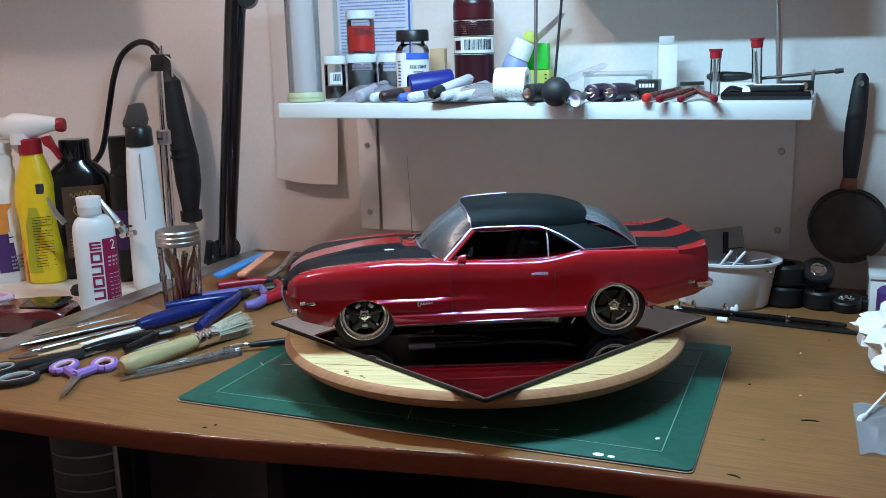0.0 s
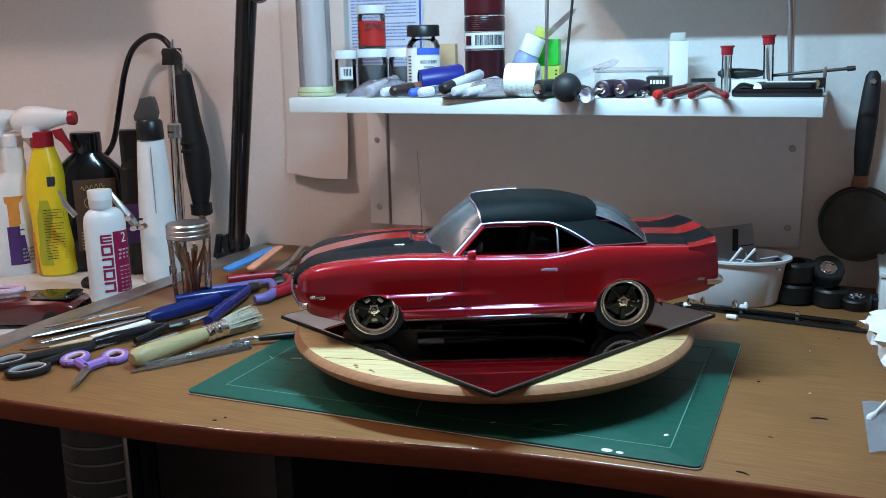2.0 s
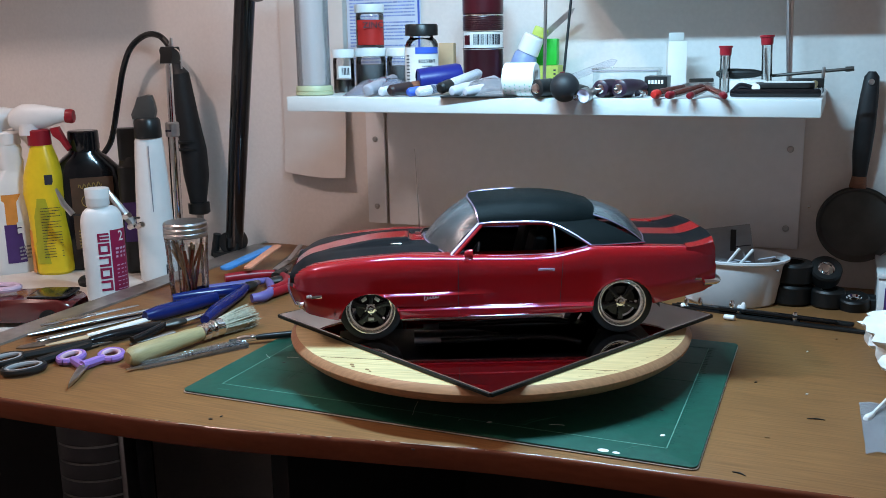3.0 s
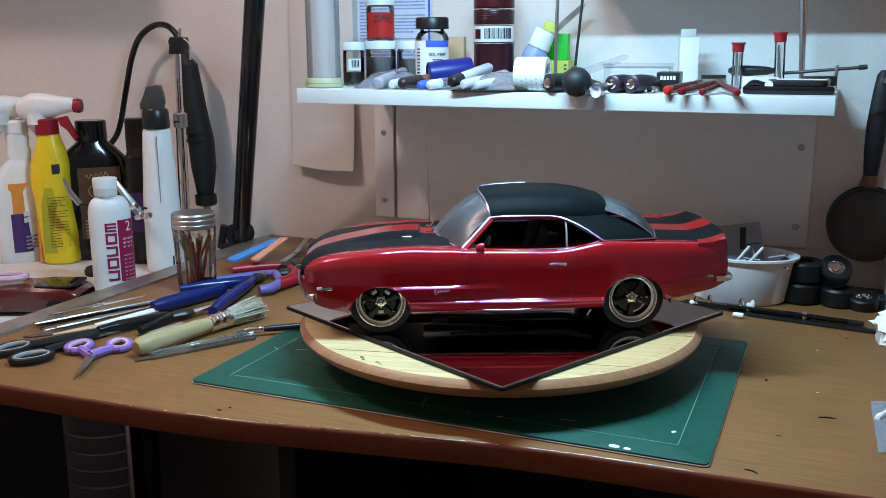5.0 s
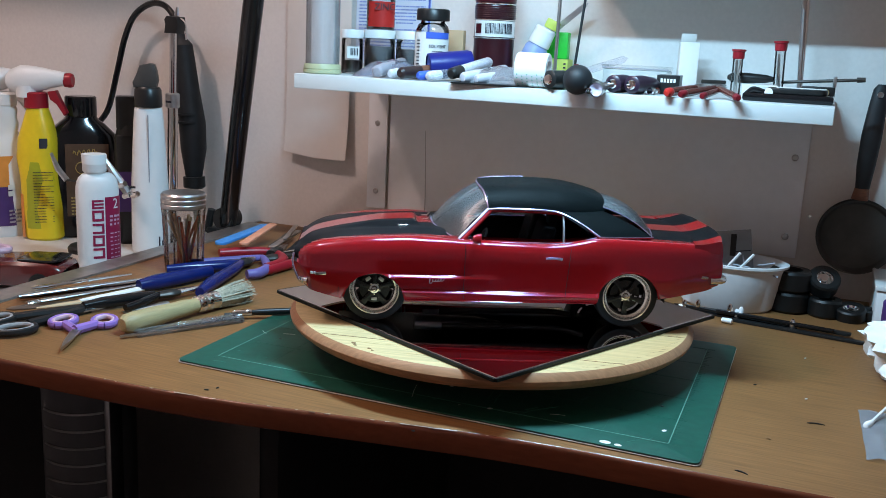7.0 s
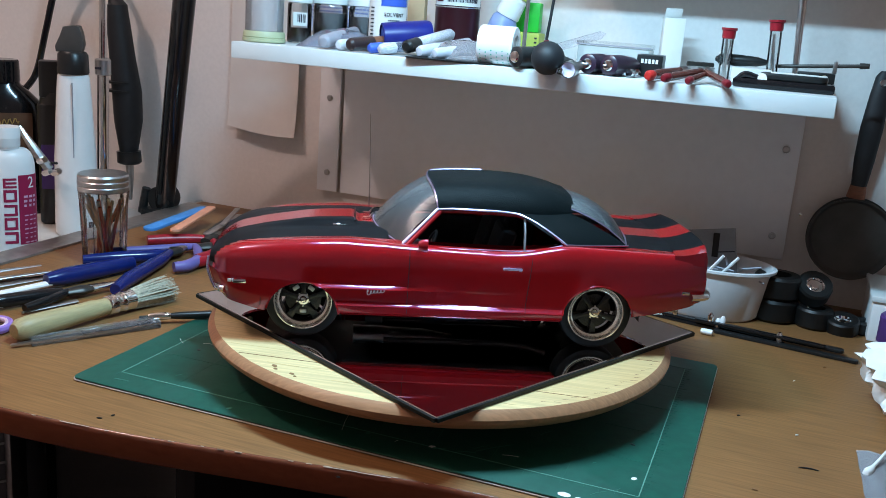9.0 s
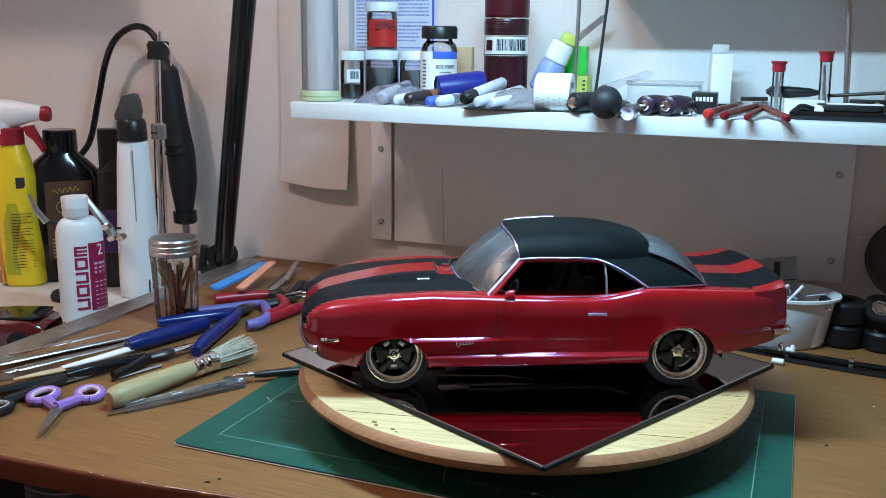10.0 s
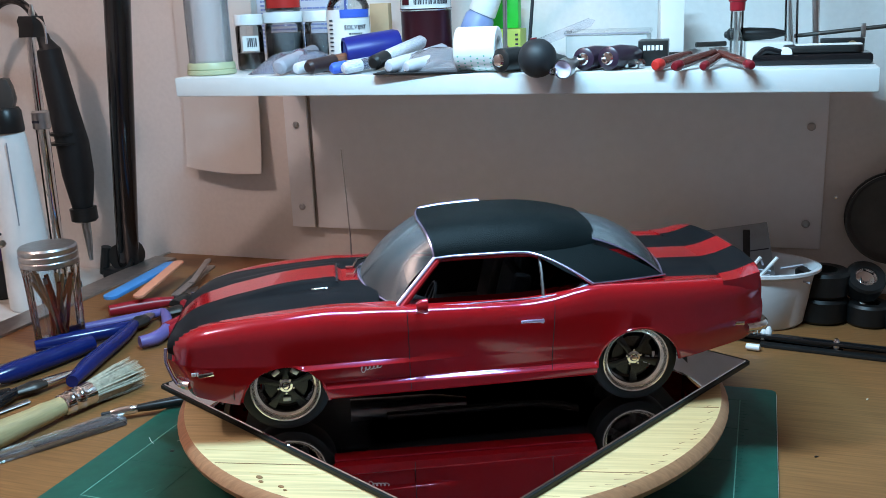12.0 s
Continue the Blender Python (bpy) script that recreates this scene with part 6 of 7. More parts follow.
rod_tool("paint_brush", (-0.345, 0.141), (-0.300, 0.187), [("handle", 0.0, 1.0, 0.0016, 0.0026, 1.0, DUSTY_BLACK, "thin dark handle")], "thin dark brush handle beside the clear sleeve", "brush", 0.0)


def flat_stick(name, p, q, w, h, z, mat, label, tilt=0.0):
    L = dist(p, q)
    return solo(name, prism([(x + L / 2, y) for x, y in rounded(L, w, w * 0.45)], h, h * 0.25), mat, span(p, q, TOP + z) @ pose(0, 0, 0, 0, tilt, 0), label, "stick")


rod_tool("hobby_knife", (-0.448, 0.430), (-0.388, 0.492), [("blade", 0.0, 0.25, 0.001, 0.003, 0.5, STEEL, "bright blade"), ("handle", 0.24, 1.0, 0.0040, 0.0034, 1.0, BLACK_GLOSS, "black handle")], "black-handled hobby knife among the pliers", "knife", 0.0)
rod_tool("needle_file", (-0.452, 0.408), (-0.372, 0.452), [("shank", 0.0, 0.6, 0.0030, 0.0026, 0.7, STEEL, "grey steel shank"), ("tang", 0.6, 1.0, 0.0042, 0.0040, 1.0, BLACK, "dark grip")], "steel needle file with dark grip", "file", 0.0)
rod_tool("hobby_knife", (-0.432, 0.395), (-0.398, 0.478), [("blade", 0.0, 0.3, 0.001, 0.003, 0.5, CHROME, "bright blade"), ("handle", 0.29, 1.0, 0.0036, 0.0036, 1.0, DUSTY_BLACK, "dull dark handle")], "dull dark hobby knife lying across the file", "knife", 0.0085)
flat_stick("sanding_stick", (-0.512, 0.362), (-0.516, 0.487), 0.017, 0.004, 0.0150, STICK_BLUE, "sky blue foam sanding stick on the red pliers", -2.0)
flat_stick("sanding_stick", (-0.474, 0.362), (-0.503, 0.482), 0.012, 0.003, 0.0195, STICK_SALMON, "salmon-coloured sanding stick lying over the pliers", -2.0)
flat_stick("steel_spatula", (-0.468, 0.420), (-0.497, 0.516), 0.010, 0.002, 0.006, BLACK, "black narrow spatula behind the pliers")
flat_stick("steel_spatula", (-0.446, 0.420), (-0.480, 0.506), 0.007, 0.002, 0.020, STEEL, "grey steel spatula lying across the pile", -1.0)
flat_stick("steel_spatula", (-0.452, 0.395), (-0.475, 0.505), 0.010, 0.0022, 0.012, STEEL, "narrow steel spatula with dark handle end", -1.0)
flat_stick("steel_spatula", (-0.436, 0.405), (-0.452, 0.492), 0.008, 0.003, 0.0008, BLACK, "narrow black-handled spatula on the bench")
flat_stick("sanding_stick", (-0.425, 0.385), (-0.452, 0.470), 0.009, 0.003, 0.0048, DUSTY_BLACK, "worn black sanding stick on the bench", -1.0)
rod_tool("red_handled_tool", (-0.403, 0.300), (-0.395, 0.372), [("grip", 0, 1.0, 0.0055, 0.0065, 1.0, SCARLET, "red grip")], "red plastic tool grip on the bench behind the turntable", "hobby tool")


for k, (x, y, l, a) in enumerate(((0.232, 0.140, 0.014, 8), (0.184, 0.016, 0.010, -20), (0.198, 0.089, 0.004, 0), (0.223, 0.197, 0.003, 40), (-0.237, -0.036, 0.004, 20), (-0.232, -0.028, 0.003, 70), (0.245, 0.371, 0.003, 10), (0.219, 0.318, 0.003, 60), (-0.052, -0.030, 0.003, 0), (0.179, 0.212, 0.003, 30))):
    pts = [(l * (u - 0.5), 0.0012 * math.sin(u * 3.1) * (l > 0.006), 0.0005) for u in (0, 0.25, 0.5, 0.75, 1)]
    solo("crumb", tube(pts, [0.0003, 0.0006, 0.0007, 0.0006, 0.0003], 6), (BLACK, BLACK, KNOT, PAPER)[k % 4 if l < 0.006 else 0], pose(x, y, DESK_Z, 0, 0, a), "tiny dark crumb lying on the bench top", "debris", "crumbs on the bench")


# ---- things on the shelf ----
SH = 0.9853
CRIMSON_CAP = material("dark_red_end_cap", (0.17, 0.008, 0.014), 0.3, vary=0.1)
RED_WOOD = material("reddish_lacquered_wood", (0.11, 0.025, 0.018), 0.25, vary=0.25, grain=60, stretch=(2, 20, 20), coat=0.4)
LENS = material("pale_lilac_lens", (0.62, 0.58, 0.72), 0.08, vary=0.1, coat=0.6)
CYLINDER_FILM = film("hazy_clear_cylinder", (0.92, 0.92, 0.92), 0.15)
HAZY_CASE = film("hazy_case_plastic", (0.80, 0.86, 0.84), 0.35)
FADED_PRINT = material("faded_blue_print", (0.22, 0.32, 0.66), 0.6, vary=0.3)
PEN_GREY = material("hazy_pen_barrel", (0.50, 0.50, 0.55), 0.3, vary=0.1)
PEN_PALE = material("printed_pen_barrel", (0.60, 0.60, 0.64), 0.3, vary=0.35, grain=260, stretch=(1, 6, 6))
PLUM_BLACK = material("plum_black_handle", (0.030, 0.016, 0.030), 0.3, vary=0.3)


def paint_jar(x, y, r, h, fill, mat, label, z=SH, cap=0.011):
    t = thing("paint_jar", pose(x, y, z, 0, 0, face_cam(x, y)), label, "jar")
    part("jar_wall", lathe([(0, 0.0), (r * 0.94, 0.0), (r, 0.002), (r, h - cap - 0.003), (r * 0.93, h - cap)], 32), GLASS_JAR, t, "clear plastic jar wall")
    part("contents", lathe([(0, 0.0012), (r * 0.93, 0.0012), (r * 0.95, 0.003), (r * 0.95, fill), (0, fill)], 32), mat, t, "paint inside")
    part("cap", lathe([(r * 0.98, h - cap), (r * 1.06, h - cap + 0.0005), (r * 1.07, h - 0.002), (r * 1.02, h), (0, h)], 36), WHITE, t, "white screw cap")
    return t


def barcode(t, w, h, m, seed=1):
    """Upright dark bars on a white patch."""
    lab = part("code_label", box(w, 0.0004, h, at=(0, 0, -h / 2)), PAPER, t, "white label patch", m=m)
    rnd = random.Random(seed)
    g = bmesh.new()
    x = -w * 0.22
    while x < w * 0.42:
        l = rnd.choice((0.0005, 0.0009, 0.0014))
        box(l, 0.0003, h * 0.62, at=(x, -0.0004, -h * 0.25), bm=g)
        x += l + rnd.choice((0.0006, 0.001))
    part("stripe_block", g, PRINT_DARK, lab, "dark upright bars")
    return lab


j = paint_jar(-0.377, 0.470, 0.0140, 0.056, 0.017, BROWN_LIQUID, "small clear jar of dark paint with white cap")
barcode(j, 0.016, 0.015, pose(0.001, -0.0145, 0.027), 3)
paint_jar(-0.349, 0.495, 0.0205, 0.057, 0.036, GREY_LIQUID, "clear plastic jar of grey paint with white cap")
paint_jar(-0.306, 0.500, 0.0195, 0.057, 0.034, GREY_LIQUID, "clear plastic jar of greenish grey paint with white cap")
j = paint_jar(-0.349, 0.495, 0.0185, 0.056, 0.012, GREY_LIQUID, "clear jar with red label stacked on another jar", SH + 0.0571)
part("label", wrap(0.0187, 0.0187, -58, 66, 0.004, 0.036), LIQ_RED, j, "red printed label")
letters("ZINC", 0.0115, PRINT_DARK, j, pose(0.0045, -0.0204, 0.029, 90, 0, 8), name="label_word", width=1.0)


def solvent_bottle():
    x, y = -0.272, 0.490
    t = thing("solvent_bottle", pose(x, y, SH, 0, 0, face_cam(x, y)), "clear solvent bottle with black cap and white label", "bottle")
    part("glass_body", lathe([(0, 0), (0.0200, 0), (0.0215, 0.002), (0.0215, 0.060), (0.019, 0.066), (0.0155, 0.069), (0.0155, 0.073)], 32), GLASS_JAR, t, "clear bottle")
    part("cap", lathe([(0.0205, 0.0715), (0.0212, 0.072), (0.0212, 0.084), (0.0200, 0.086), (0, 0.086)], 36), BLACK, t, "black screw cap")
    part("label", wrap(0.0216, 0.0216, -95, 70, 0.003, 0.057), PAPER, t, "white label")
    part("label_band", wrap(0.0216, 0.0216, -22, 62, 0.049, 0.057, 0.0012), PRINT_BLUE, t, "blue label band")
    g = bmesh.new()
    for a0, a1, z, h in ((0, 34, 0.0325, 0.0016), (-4, 38, 0.0285, 0.0016), (2, 32, 0.0245, 0.0016), (8, 26, 0.0195, 0.0014)):
        a = a0
        while a < a1:
            wrap(0.0216, 0.0216, a, a + 4, z, z + h, 0.0012, 2, g)
            a += 6
    for k in range(10):
        wrap(0.0216, 0.0216, -60, -46, 0.008 + 0.0042 * k, 0.0094 + 0.0042 * k, 0.0012, 3, g)
    part("label_print", g, PRINT_DARK, t, "dark print strokes")
    for k, c in enumerate("SOLVENT"):
        a = radians(17 + 8.6 * (k - 3))
        letters(c, 0.0056, PRINT_DARK, t, pose(0.0230 * math.sin(a), -0.0230 * math.cos(a), 0.0395, 90, 0, math.degrees(a)), name="label_letter", width=0.85, bold=0.0001)
    return t


solvent_bottle()


def info_sheet():
    t = thing("printed_sheet", pose(-0.381, WALL_Y - 0.0025, 1.10), "pale blue instruction sheet with small print on the wall", "sheet")
    part("paper", box(0.118, 0.0006, 0.20, at=(0, 0, -0.105)), BLUE_SHEET, t)
    part("small_print", bars(0.104, 0.185, 40, 0.0019, 21), FADED_PRINT, t, "rows of small blue print", m=pose(-0.002, -0.0006, -0.006))
    part("edge_line", box(0.0030, 0.0004, 0.19, at=(0.056, -0.0005, -0.1)), PRINT_BLUE, t)
    return t


info_sheet()


def spray_can():
    x, y = -0.204, 0.535
    t = thing("spray_can", pose(x, y, SH, 0, 0, face_cam(x, y)), "dark wine-red aerosol can with ribbed shoulder and white code label", "spray can")
    prof = [(0, 0), (0.0245, 0.0), (0.0262, 0.002), (0.0262, 0.052), (0.0270, 0.053), (0.0270, 0.055), (0.0262, 0.056), (0.0262, 0.074), (0.0258, 0.075), (0.0258, 0.077), (0.0264, 0.078), (0.0264, 0.094), (0.0258, 0.095), (0.0258, 0.097), (0.0264, 0.098), (0.0264, 0.118), (0.0250, 0.122), (0.021, 0.132), (0, 0.136)]
    part("can_body", lathe(prof, 44), WINE, t)
    part("red_band", lathe([(0.0266, 0.099), (0.0267, 0.117)], 44), WINE_BRIGHT, t, "brighter red upper band")
    for z in (0.0535, 0.076, 0.096):
        part("bead", lathe([(0.0268, z - 0.0008), (0.0274, z), (0.0268, z + 0.0008)], 44), CHROME, t, "bright pressed ring")
    for k in range(6):
        part("fine_rib", lathe([(0.0265, 0.0785 + 0.0026 * k), (0.0269, 0.0795 + 0.0026 * k), (0.0265, 0.0802 + 0.0026 * k)], 40), WINE, t)
    lab = part("code_label", wrap(0.0272, 0.0272, -66, 66, 0.055, 0.075), PAPER, t, "white code label")
    g = bmesh.new()
    rnd = random.Random(7)
    a = -26.0
    while a < 48:
        l = rnd.choice((1.2, 2.0, 3.0))
        wrap(0.0272, 0.0272, a, a + l, 0.059, 0.072, 0.0012, 2, g)
        a += l + rnd.choice((1.4, 2.2))
    part("stripe_block", g, PRINT_DARK, lab, "dark upright bars")
    part("red_patch", wrap(0.0272, 0.0272, -58, -38, 0.059, 0.071, 0.0012, 3), WINE_BRIGHT, lab, "red square mark")
    return t


spray_can()
t = thing("display_tube", pose(-0.386, 0.408, SH + 0.0112), "tall hazy clear plastic cylinder standing in a lid", "tube")
part("cylinder_wall", lathe([(0.0212, 0.0), (0.0212, 0.185), (0.0204, 0.185), (0.0204, 0.0), (0.0212, 0.0)], 44), CYLINDER_FILM, t, "hazy clear cylinder wall")
part("closed_end", lathe([(0, 0.1845), (0.0200, 0.1845), (0.0200, 0.1860), (0, 0.1862)], 36), CYLINDER_FILM, t, "clear closed end")
solo("screw_top", lathe([(0, 0), (0.0228, 0), (0.0240, 0.001), (0.0240, 0.0045), (0.0230, 0.005), (0.0236, 0.006), (0.0230, 0.0105), (0.0222, 0.012), (0.0214, 0.011), (0, 0.011)], 40), TEAL_LID, pose(-0.386, 0.408, SH), "pale yellow-green ribbed lid under the clear cylinder", "lid")
solo("small_card_box", box(0.022, 0.010, 0.062, 0.001), STICK, pose(-0.268, 0.566, SH + 0.0001), "small cream card box behind the solvent bottle", "box")


def bottle_cap():
    t = thing("blue_cap", pose(-0.243, 0.412, SH + 0.0165, 0, -6, 36) @ Matrix.Diagonal((0.95, 1.1, 1.1, 1)), "deep blue plastic cap lying on its side", "cap")
    part("shell", lathe([(0.0115, 0.0), (0.0135, 0.001), (0.0140, 0.020), (0.0142, 0.052), (0.0130, 0.057), (0.010, 0.058), (0.0118, 0.050), (0.0115, 0.003)], 32, m=pose(0, 0, 0, 0, 90, 0)), DEEP_BLUE, t)
    part("end_disc", lathe([(0, 0.002), (0.0116, 0.002), (0.0116, 0.004), (0, 0.004)], 24, m=pose(0, 0, 0, 0, 90, 0)), PRINT_BLUE, t)
    return t


bottle_cap()


def zip_bag(name, x, y, rz, w, d, h, label, mat, seed):
    rnd = random.Random(seed)
    rows = []
    for k in range(9):
        u = k / 8
        rows.append([(w * (v / 10 - 0.5), d * (u - 0.5), h * math.sin(u * math.pi) ** 0.6 * math.sin(v / 10 * math.pi) ** 0.5 * rnd.uniform(0.8, 1.1) + 0.0006) for v in range(11)])
    return solo(name, grid_mesh(rows, thick=0.0003), mat, pose(x, y, SH, 0, 0, rz), label, "plastic bag")


zip_bag("plastic_bag", -0.300, 0.432, 12, 0.085, 0.070, 0.020, "crinkled clear plastic bag lying on the shelf", CLEAR_BLUE, 3)
zip_bag("plastic_bag", -0.150, 0.418, 16, 0.085, 0.060, 0.020, "thin clear plastic bag with pale contents", BAG_FILM, 5)
solo("card_slip", prism(rounded(0.090, 0.05, 0.004), 0.0012, 0.0003), BLACK, pose(-0.152, 0.392, SH + 0.0002, 0, 0, 6), "dark card slip overhanging the shelf's front", "card")


def marker(x, y, rz, L, r, body, cap, label, z=0.0, frac=0.32, tilt=5):
    r *= 0.86
    t = thing("marker_pen", pose(x, y, SH + r * 1.1 + z, 0, -tilt, rz), label, "pen", "pens on the shelf")
    part("cap", lathe([(0, -0.001), (r * 0.7, 0.0), (r * 1.05, 0.003), (r * 1.1, L * frac), (0, L * frac)], 18, m=pose(0, 0, 0, 0, 90, 0)), cap, t)
    part("barrel", lathe([(r * 0.95, L * frac), (r, L * frac + 0.002), (r, L * 0.93), (r * 0.7, L * 0.97), (r * 0.5, L), (0, L)], 18, m=pose(0, 0, 0, 0, 90, 0)), body, t)
    return t


marker(-0.293, 0.374, 96, 0.10, 0.0078, PEWTER, PEWTER, "grey marker pen lying on the shelf", tilt=6)
marker(-0.278, 0.380, 84, 0.10, 0.0060, PEN_GREY, PEN_PALE, "white marker pen lying on the shelf", tilt=3)
marker(-0.262, 0.372, 66, 0.10, 0.0076, WOOD_DARK, BROWN_LIQUID, "brown-handled tool lying on the shelf", tilt=5)
marker(-0.239, 0.374, 62, 0.10, 0.0058, PEN_GREY, PRINT_BLUE, "white pen with bright blue tip lying on the shelf", frac=0.16, tilt=4)
marker(-0.226, 0.372, 66, 0.10, 0.0060, CLEAR_BLUE, PEN_PALE, "pale bluish pen lying beside others on the shelf", frac=0.2, tilt=5)
marker(-0.196, 0.370, 84, 0.105, 0.0074, PEN_PALE, BLACK, "white marker pen with black cap resting on the others", 0.003, 0.22, 8)
marker(-0.182, 0.372, 78, 0.10, 0.0068, PEN_GREY, PEN_GREY, "white capped pen under the clear bag", tilt=6)
marker(-0.166, 0.374, 70, 0.10, 0.0062, PEWTER, PEN_GREY, "grey and white pen under the clear bag", tilt=5)


def tape_roll():
    t = thing("tape_roll", pose(-0.103, 0.387, SH + 0.0193, 0, 0, 4) @ Matrix.Diagonal((0.95, 0.9, 0.9, 1)), "white roll of tape with pale green dots, on its edge", "tape roll")
    part("roll", lathe([(0.0125, -0.019), (0.0205, -0.019), (0.0213, -0.018), (0.0213, 0.018), (0.0205, 0.019), (0.0125, 0.019), (0.0125, -0.019)], 44, m=pose(0, 0, 0, 0, 90, 0)), WHITE, t)
    part("core", lathe([(0.0123, -0.018), (0.0123, 0.018), (0.0108, 0.018), (0.0108, -0.018), (0.0123, -0.018)], 32, m=pose(0, 0, 0, 0, 90, 0)), PAPER, t, "pale cardboard core")
    g = bmesh.new()
    for i in range(6):
        for k in range(7):
            a = radians(195 + 13 * k + (6 if i % 2 else 0))
            p = Vector((-0.015 + 0.006 * i, 0.0214 * math.cos(a), 0.0214 * math.sin(a)))
            lathe([(0, 0.0002), (0.0009, 0)], 6, bm=g, m=Matrix.Translation(p) @ Matrix.Rotation(a - math.pi / 2, 4, "X"))
    part("dots", g, PALE_GREEN_PRINT, t, "pale green printed dots")
    return t


tape_roll()


def tilted_bottle():
    t = thing("dropper_bottle", pose(-0.160, 0.535, SH + 0.012, 0, 24, 10), "small bluish bottle with white cap leaning on the green box", "bottle")
    part("body", lathe([(0, 0), (0.013, 0), (0.0155, 0.003), (0.0155, 0.034), (0.012, 0.040), (0, 0.041)], 28), material("blue_grey_bottle", (0.25, 0.32, 0.55), 0.4), t)
    part("cap", lathe([(0.0142, 0.039), (0.0146, 0.040), (0.0136, 0.060), (0.012, 0.062), (0, 0.062)], 28), WHITE, t, "white cap")
    part("tag", box(0.018, 0.012, 0.012, 0.002, at=(0.004, 0.008, 0.063)), YG_BOX, t, "yellow-green tab")
    return t


tilted_bottle()
# Plain narrow steel blade, without any scale.
solo("steel_blade", prism([(0, -0.004), (0.09, -0.0035), (0.098, 0), (0.09, 0.0035), (0, 0.004)], 0.0012), STEEL, pose(-0.165, 0.567, SH + 0.040, 90, -40, 0), "narrow steel blade leaning against the wall", "blade")
solo("green_plastic_box", box(0.030, 0.014, 0.034, 0.002), GREEN_BOX, pose(-0.128, 0.572, SH + 0.0312), "bright green plastic box on a yellow-green carton", "box")


def striped_box():
    t = thing("parts_box", pose(-0.128, 0.562, SH), "small yellow-green carton with red mark", "box")
    part("carton", box(0.042, 0.026, 0.031, 0.001), YG_BOX, t)
    part("red_patch", box(0.012, 0.0005, 0.010, at=(0.002, -0.0133, 0.004)), SCARLET, t)
    g = bmesh.new()
    for k in range(5):
        box(0.003, 0.0004, 0.002, at=(0.017, -0.0133, 0.005 + 0.0048 * k), bm=g)
    part("tick_marks", g, PRINT_DARK, t)
    return t


striped_box()
for (x, y), (tx, ty), r, mat in (((-0.110, 0.500), (-0.110, 0.505), 0.0022, STEEL), ((-0.087, 0.500), (-0.078, 0.512), 0.0017, DUSTY_BLACK), ((0.176, 0.530), (0.167, 0.535), 0.0028, STEEL), ((0.1765, 0.5365), (0.1715, 0.542), 0.0026, CHROME)):
    solo("thin_rod", tube([(0, 0, 0), (tx - x, ty - y, 0.135)], r, 10), mat, pose(x, y, SH), "thin metal rod standing upright on the shelf", "rod", "upright rods")


def torch_handle(x, y, rz, r, L, mat, end, label, z=0.0):
    # A bare handle with an end cap; no shaft.
    t = thing("tool_handle", pose(x, y, SH + r + z, 0, 0, rz), label, "screwdriver", "screwdrivers at the shelf edge")
    part("grip", lathe([(0, 0), (r * 0.6, 0.0), (r * 0.95, 0.002), (r, L * 0.4), (r * 0.8, L * 0.8), (r * 0.4, L), (0, L)], 22, m=pose(0, 0, 0, 0, 90, 0)), mat, t)
    part("end_cap", lathe([(0, -0.003), (r * 0.45, -0.002), (r * 0.6, 0.001)], 16, m=pose(0, 0, 0, 0, 90, 0)), end, t, "bright end cap")
    return t


torch_handle(-0.079, 0.366, 62, 0.0105, 0.055, BLACK, CHROME, "black round tool handle with bright end")
t = thing("rubber_bulb", pose(-0.044, 0.359, SH + 0.0123, 0, 0, -8) @ Matrix.Diagonal((0.9, 0.9, 0.9, 1)), "round black rubber blower bulb lying over the shelf's edge", "rubber bulb")
part("bulb", lathe([(0, -0.0178), (0.006, -0.0170), (0.0125, -0.0127), (0.0168, -0.006), (0.0178, 0), (0.0168, 0.006), (0.0125, 0.0127), (0.007, 0.0165), (0, 0.0178)], 32, m=pose(0, 0, 0, 80, 0, 0)), DUSTY_BLACK, t)
part("neck", tube([(0.001, 0.015, -0.001), (0.003, 0.026, -0.004), (0.006, 0.052, -0.0066)], [0.0095, 0.0080, 0.0060], 16), BLACK, t, "black tapered neck")
part("worn_mark", prism(rounded(0.006, 0.003, 0.0013), 0.0012, 0.0003, m=pose(-0.003, -0.0010, 0.0171, 4, -9, 20)), CRIMSON_CAP, t, "small red worn mark")
torch_handle(-0.010, 0.376, 74, 0.0098, 0.06, PLUM_BLACK, CHROME, "dark handle with bright end at the shelf edge")
torch_handle(0.0105, 0.376, 70, 0.0100, 0.055, PLUM_BLACK, CHROME, "dark plum handle with bright end at the shelf edge")


def loupe():
    t = thing("pocket_torch", pose(-0.0215, 0.352, SH + 0.0035, 0, -9, 78) @ Matrix.Diagonal((0.95, 0.72, 0.72, 1)), "small silver pocket torch with glassy front at the shelf edge", "torch")
    part("head", lathe([(0.0110, -0.001), (0.0114, 0.0), (0.0110, 0.008), (0.0062, 0.015), (0.0055, 0.050), (0, 0.050)], 28, m=pose(0, 0, 0, 0, 90, 0)), STEEL, t)
    part("lens", lathe([(0, 0.004), (0.004, 0.003), (0.0100, -0.0003), (0.0104, 0.001)], 24, m=pose(0, 0, 0, 0, 90, 0)), LENS, t, "pale glassy lens")
    part("ring", lathe([(0.0040, 0), (0.0052, 0.002), (0.0040, 0.004), (0.0030, 0.002), (0.0040, 0)], 18, m=pose(-0.004, 0.011, -0.002, 0, 90, 0)), CHROME, t, "small ring")
    return t


loupe()
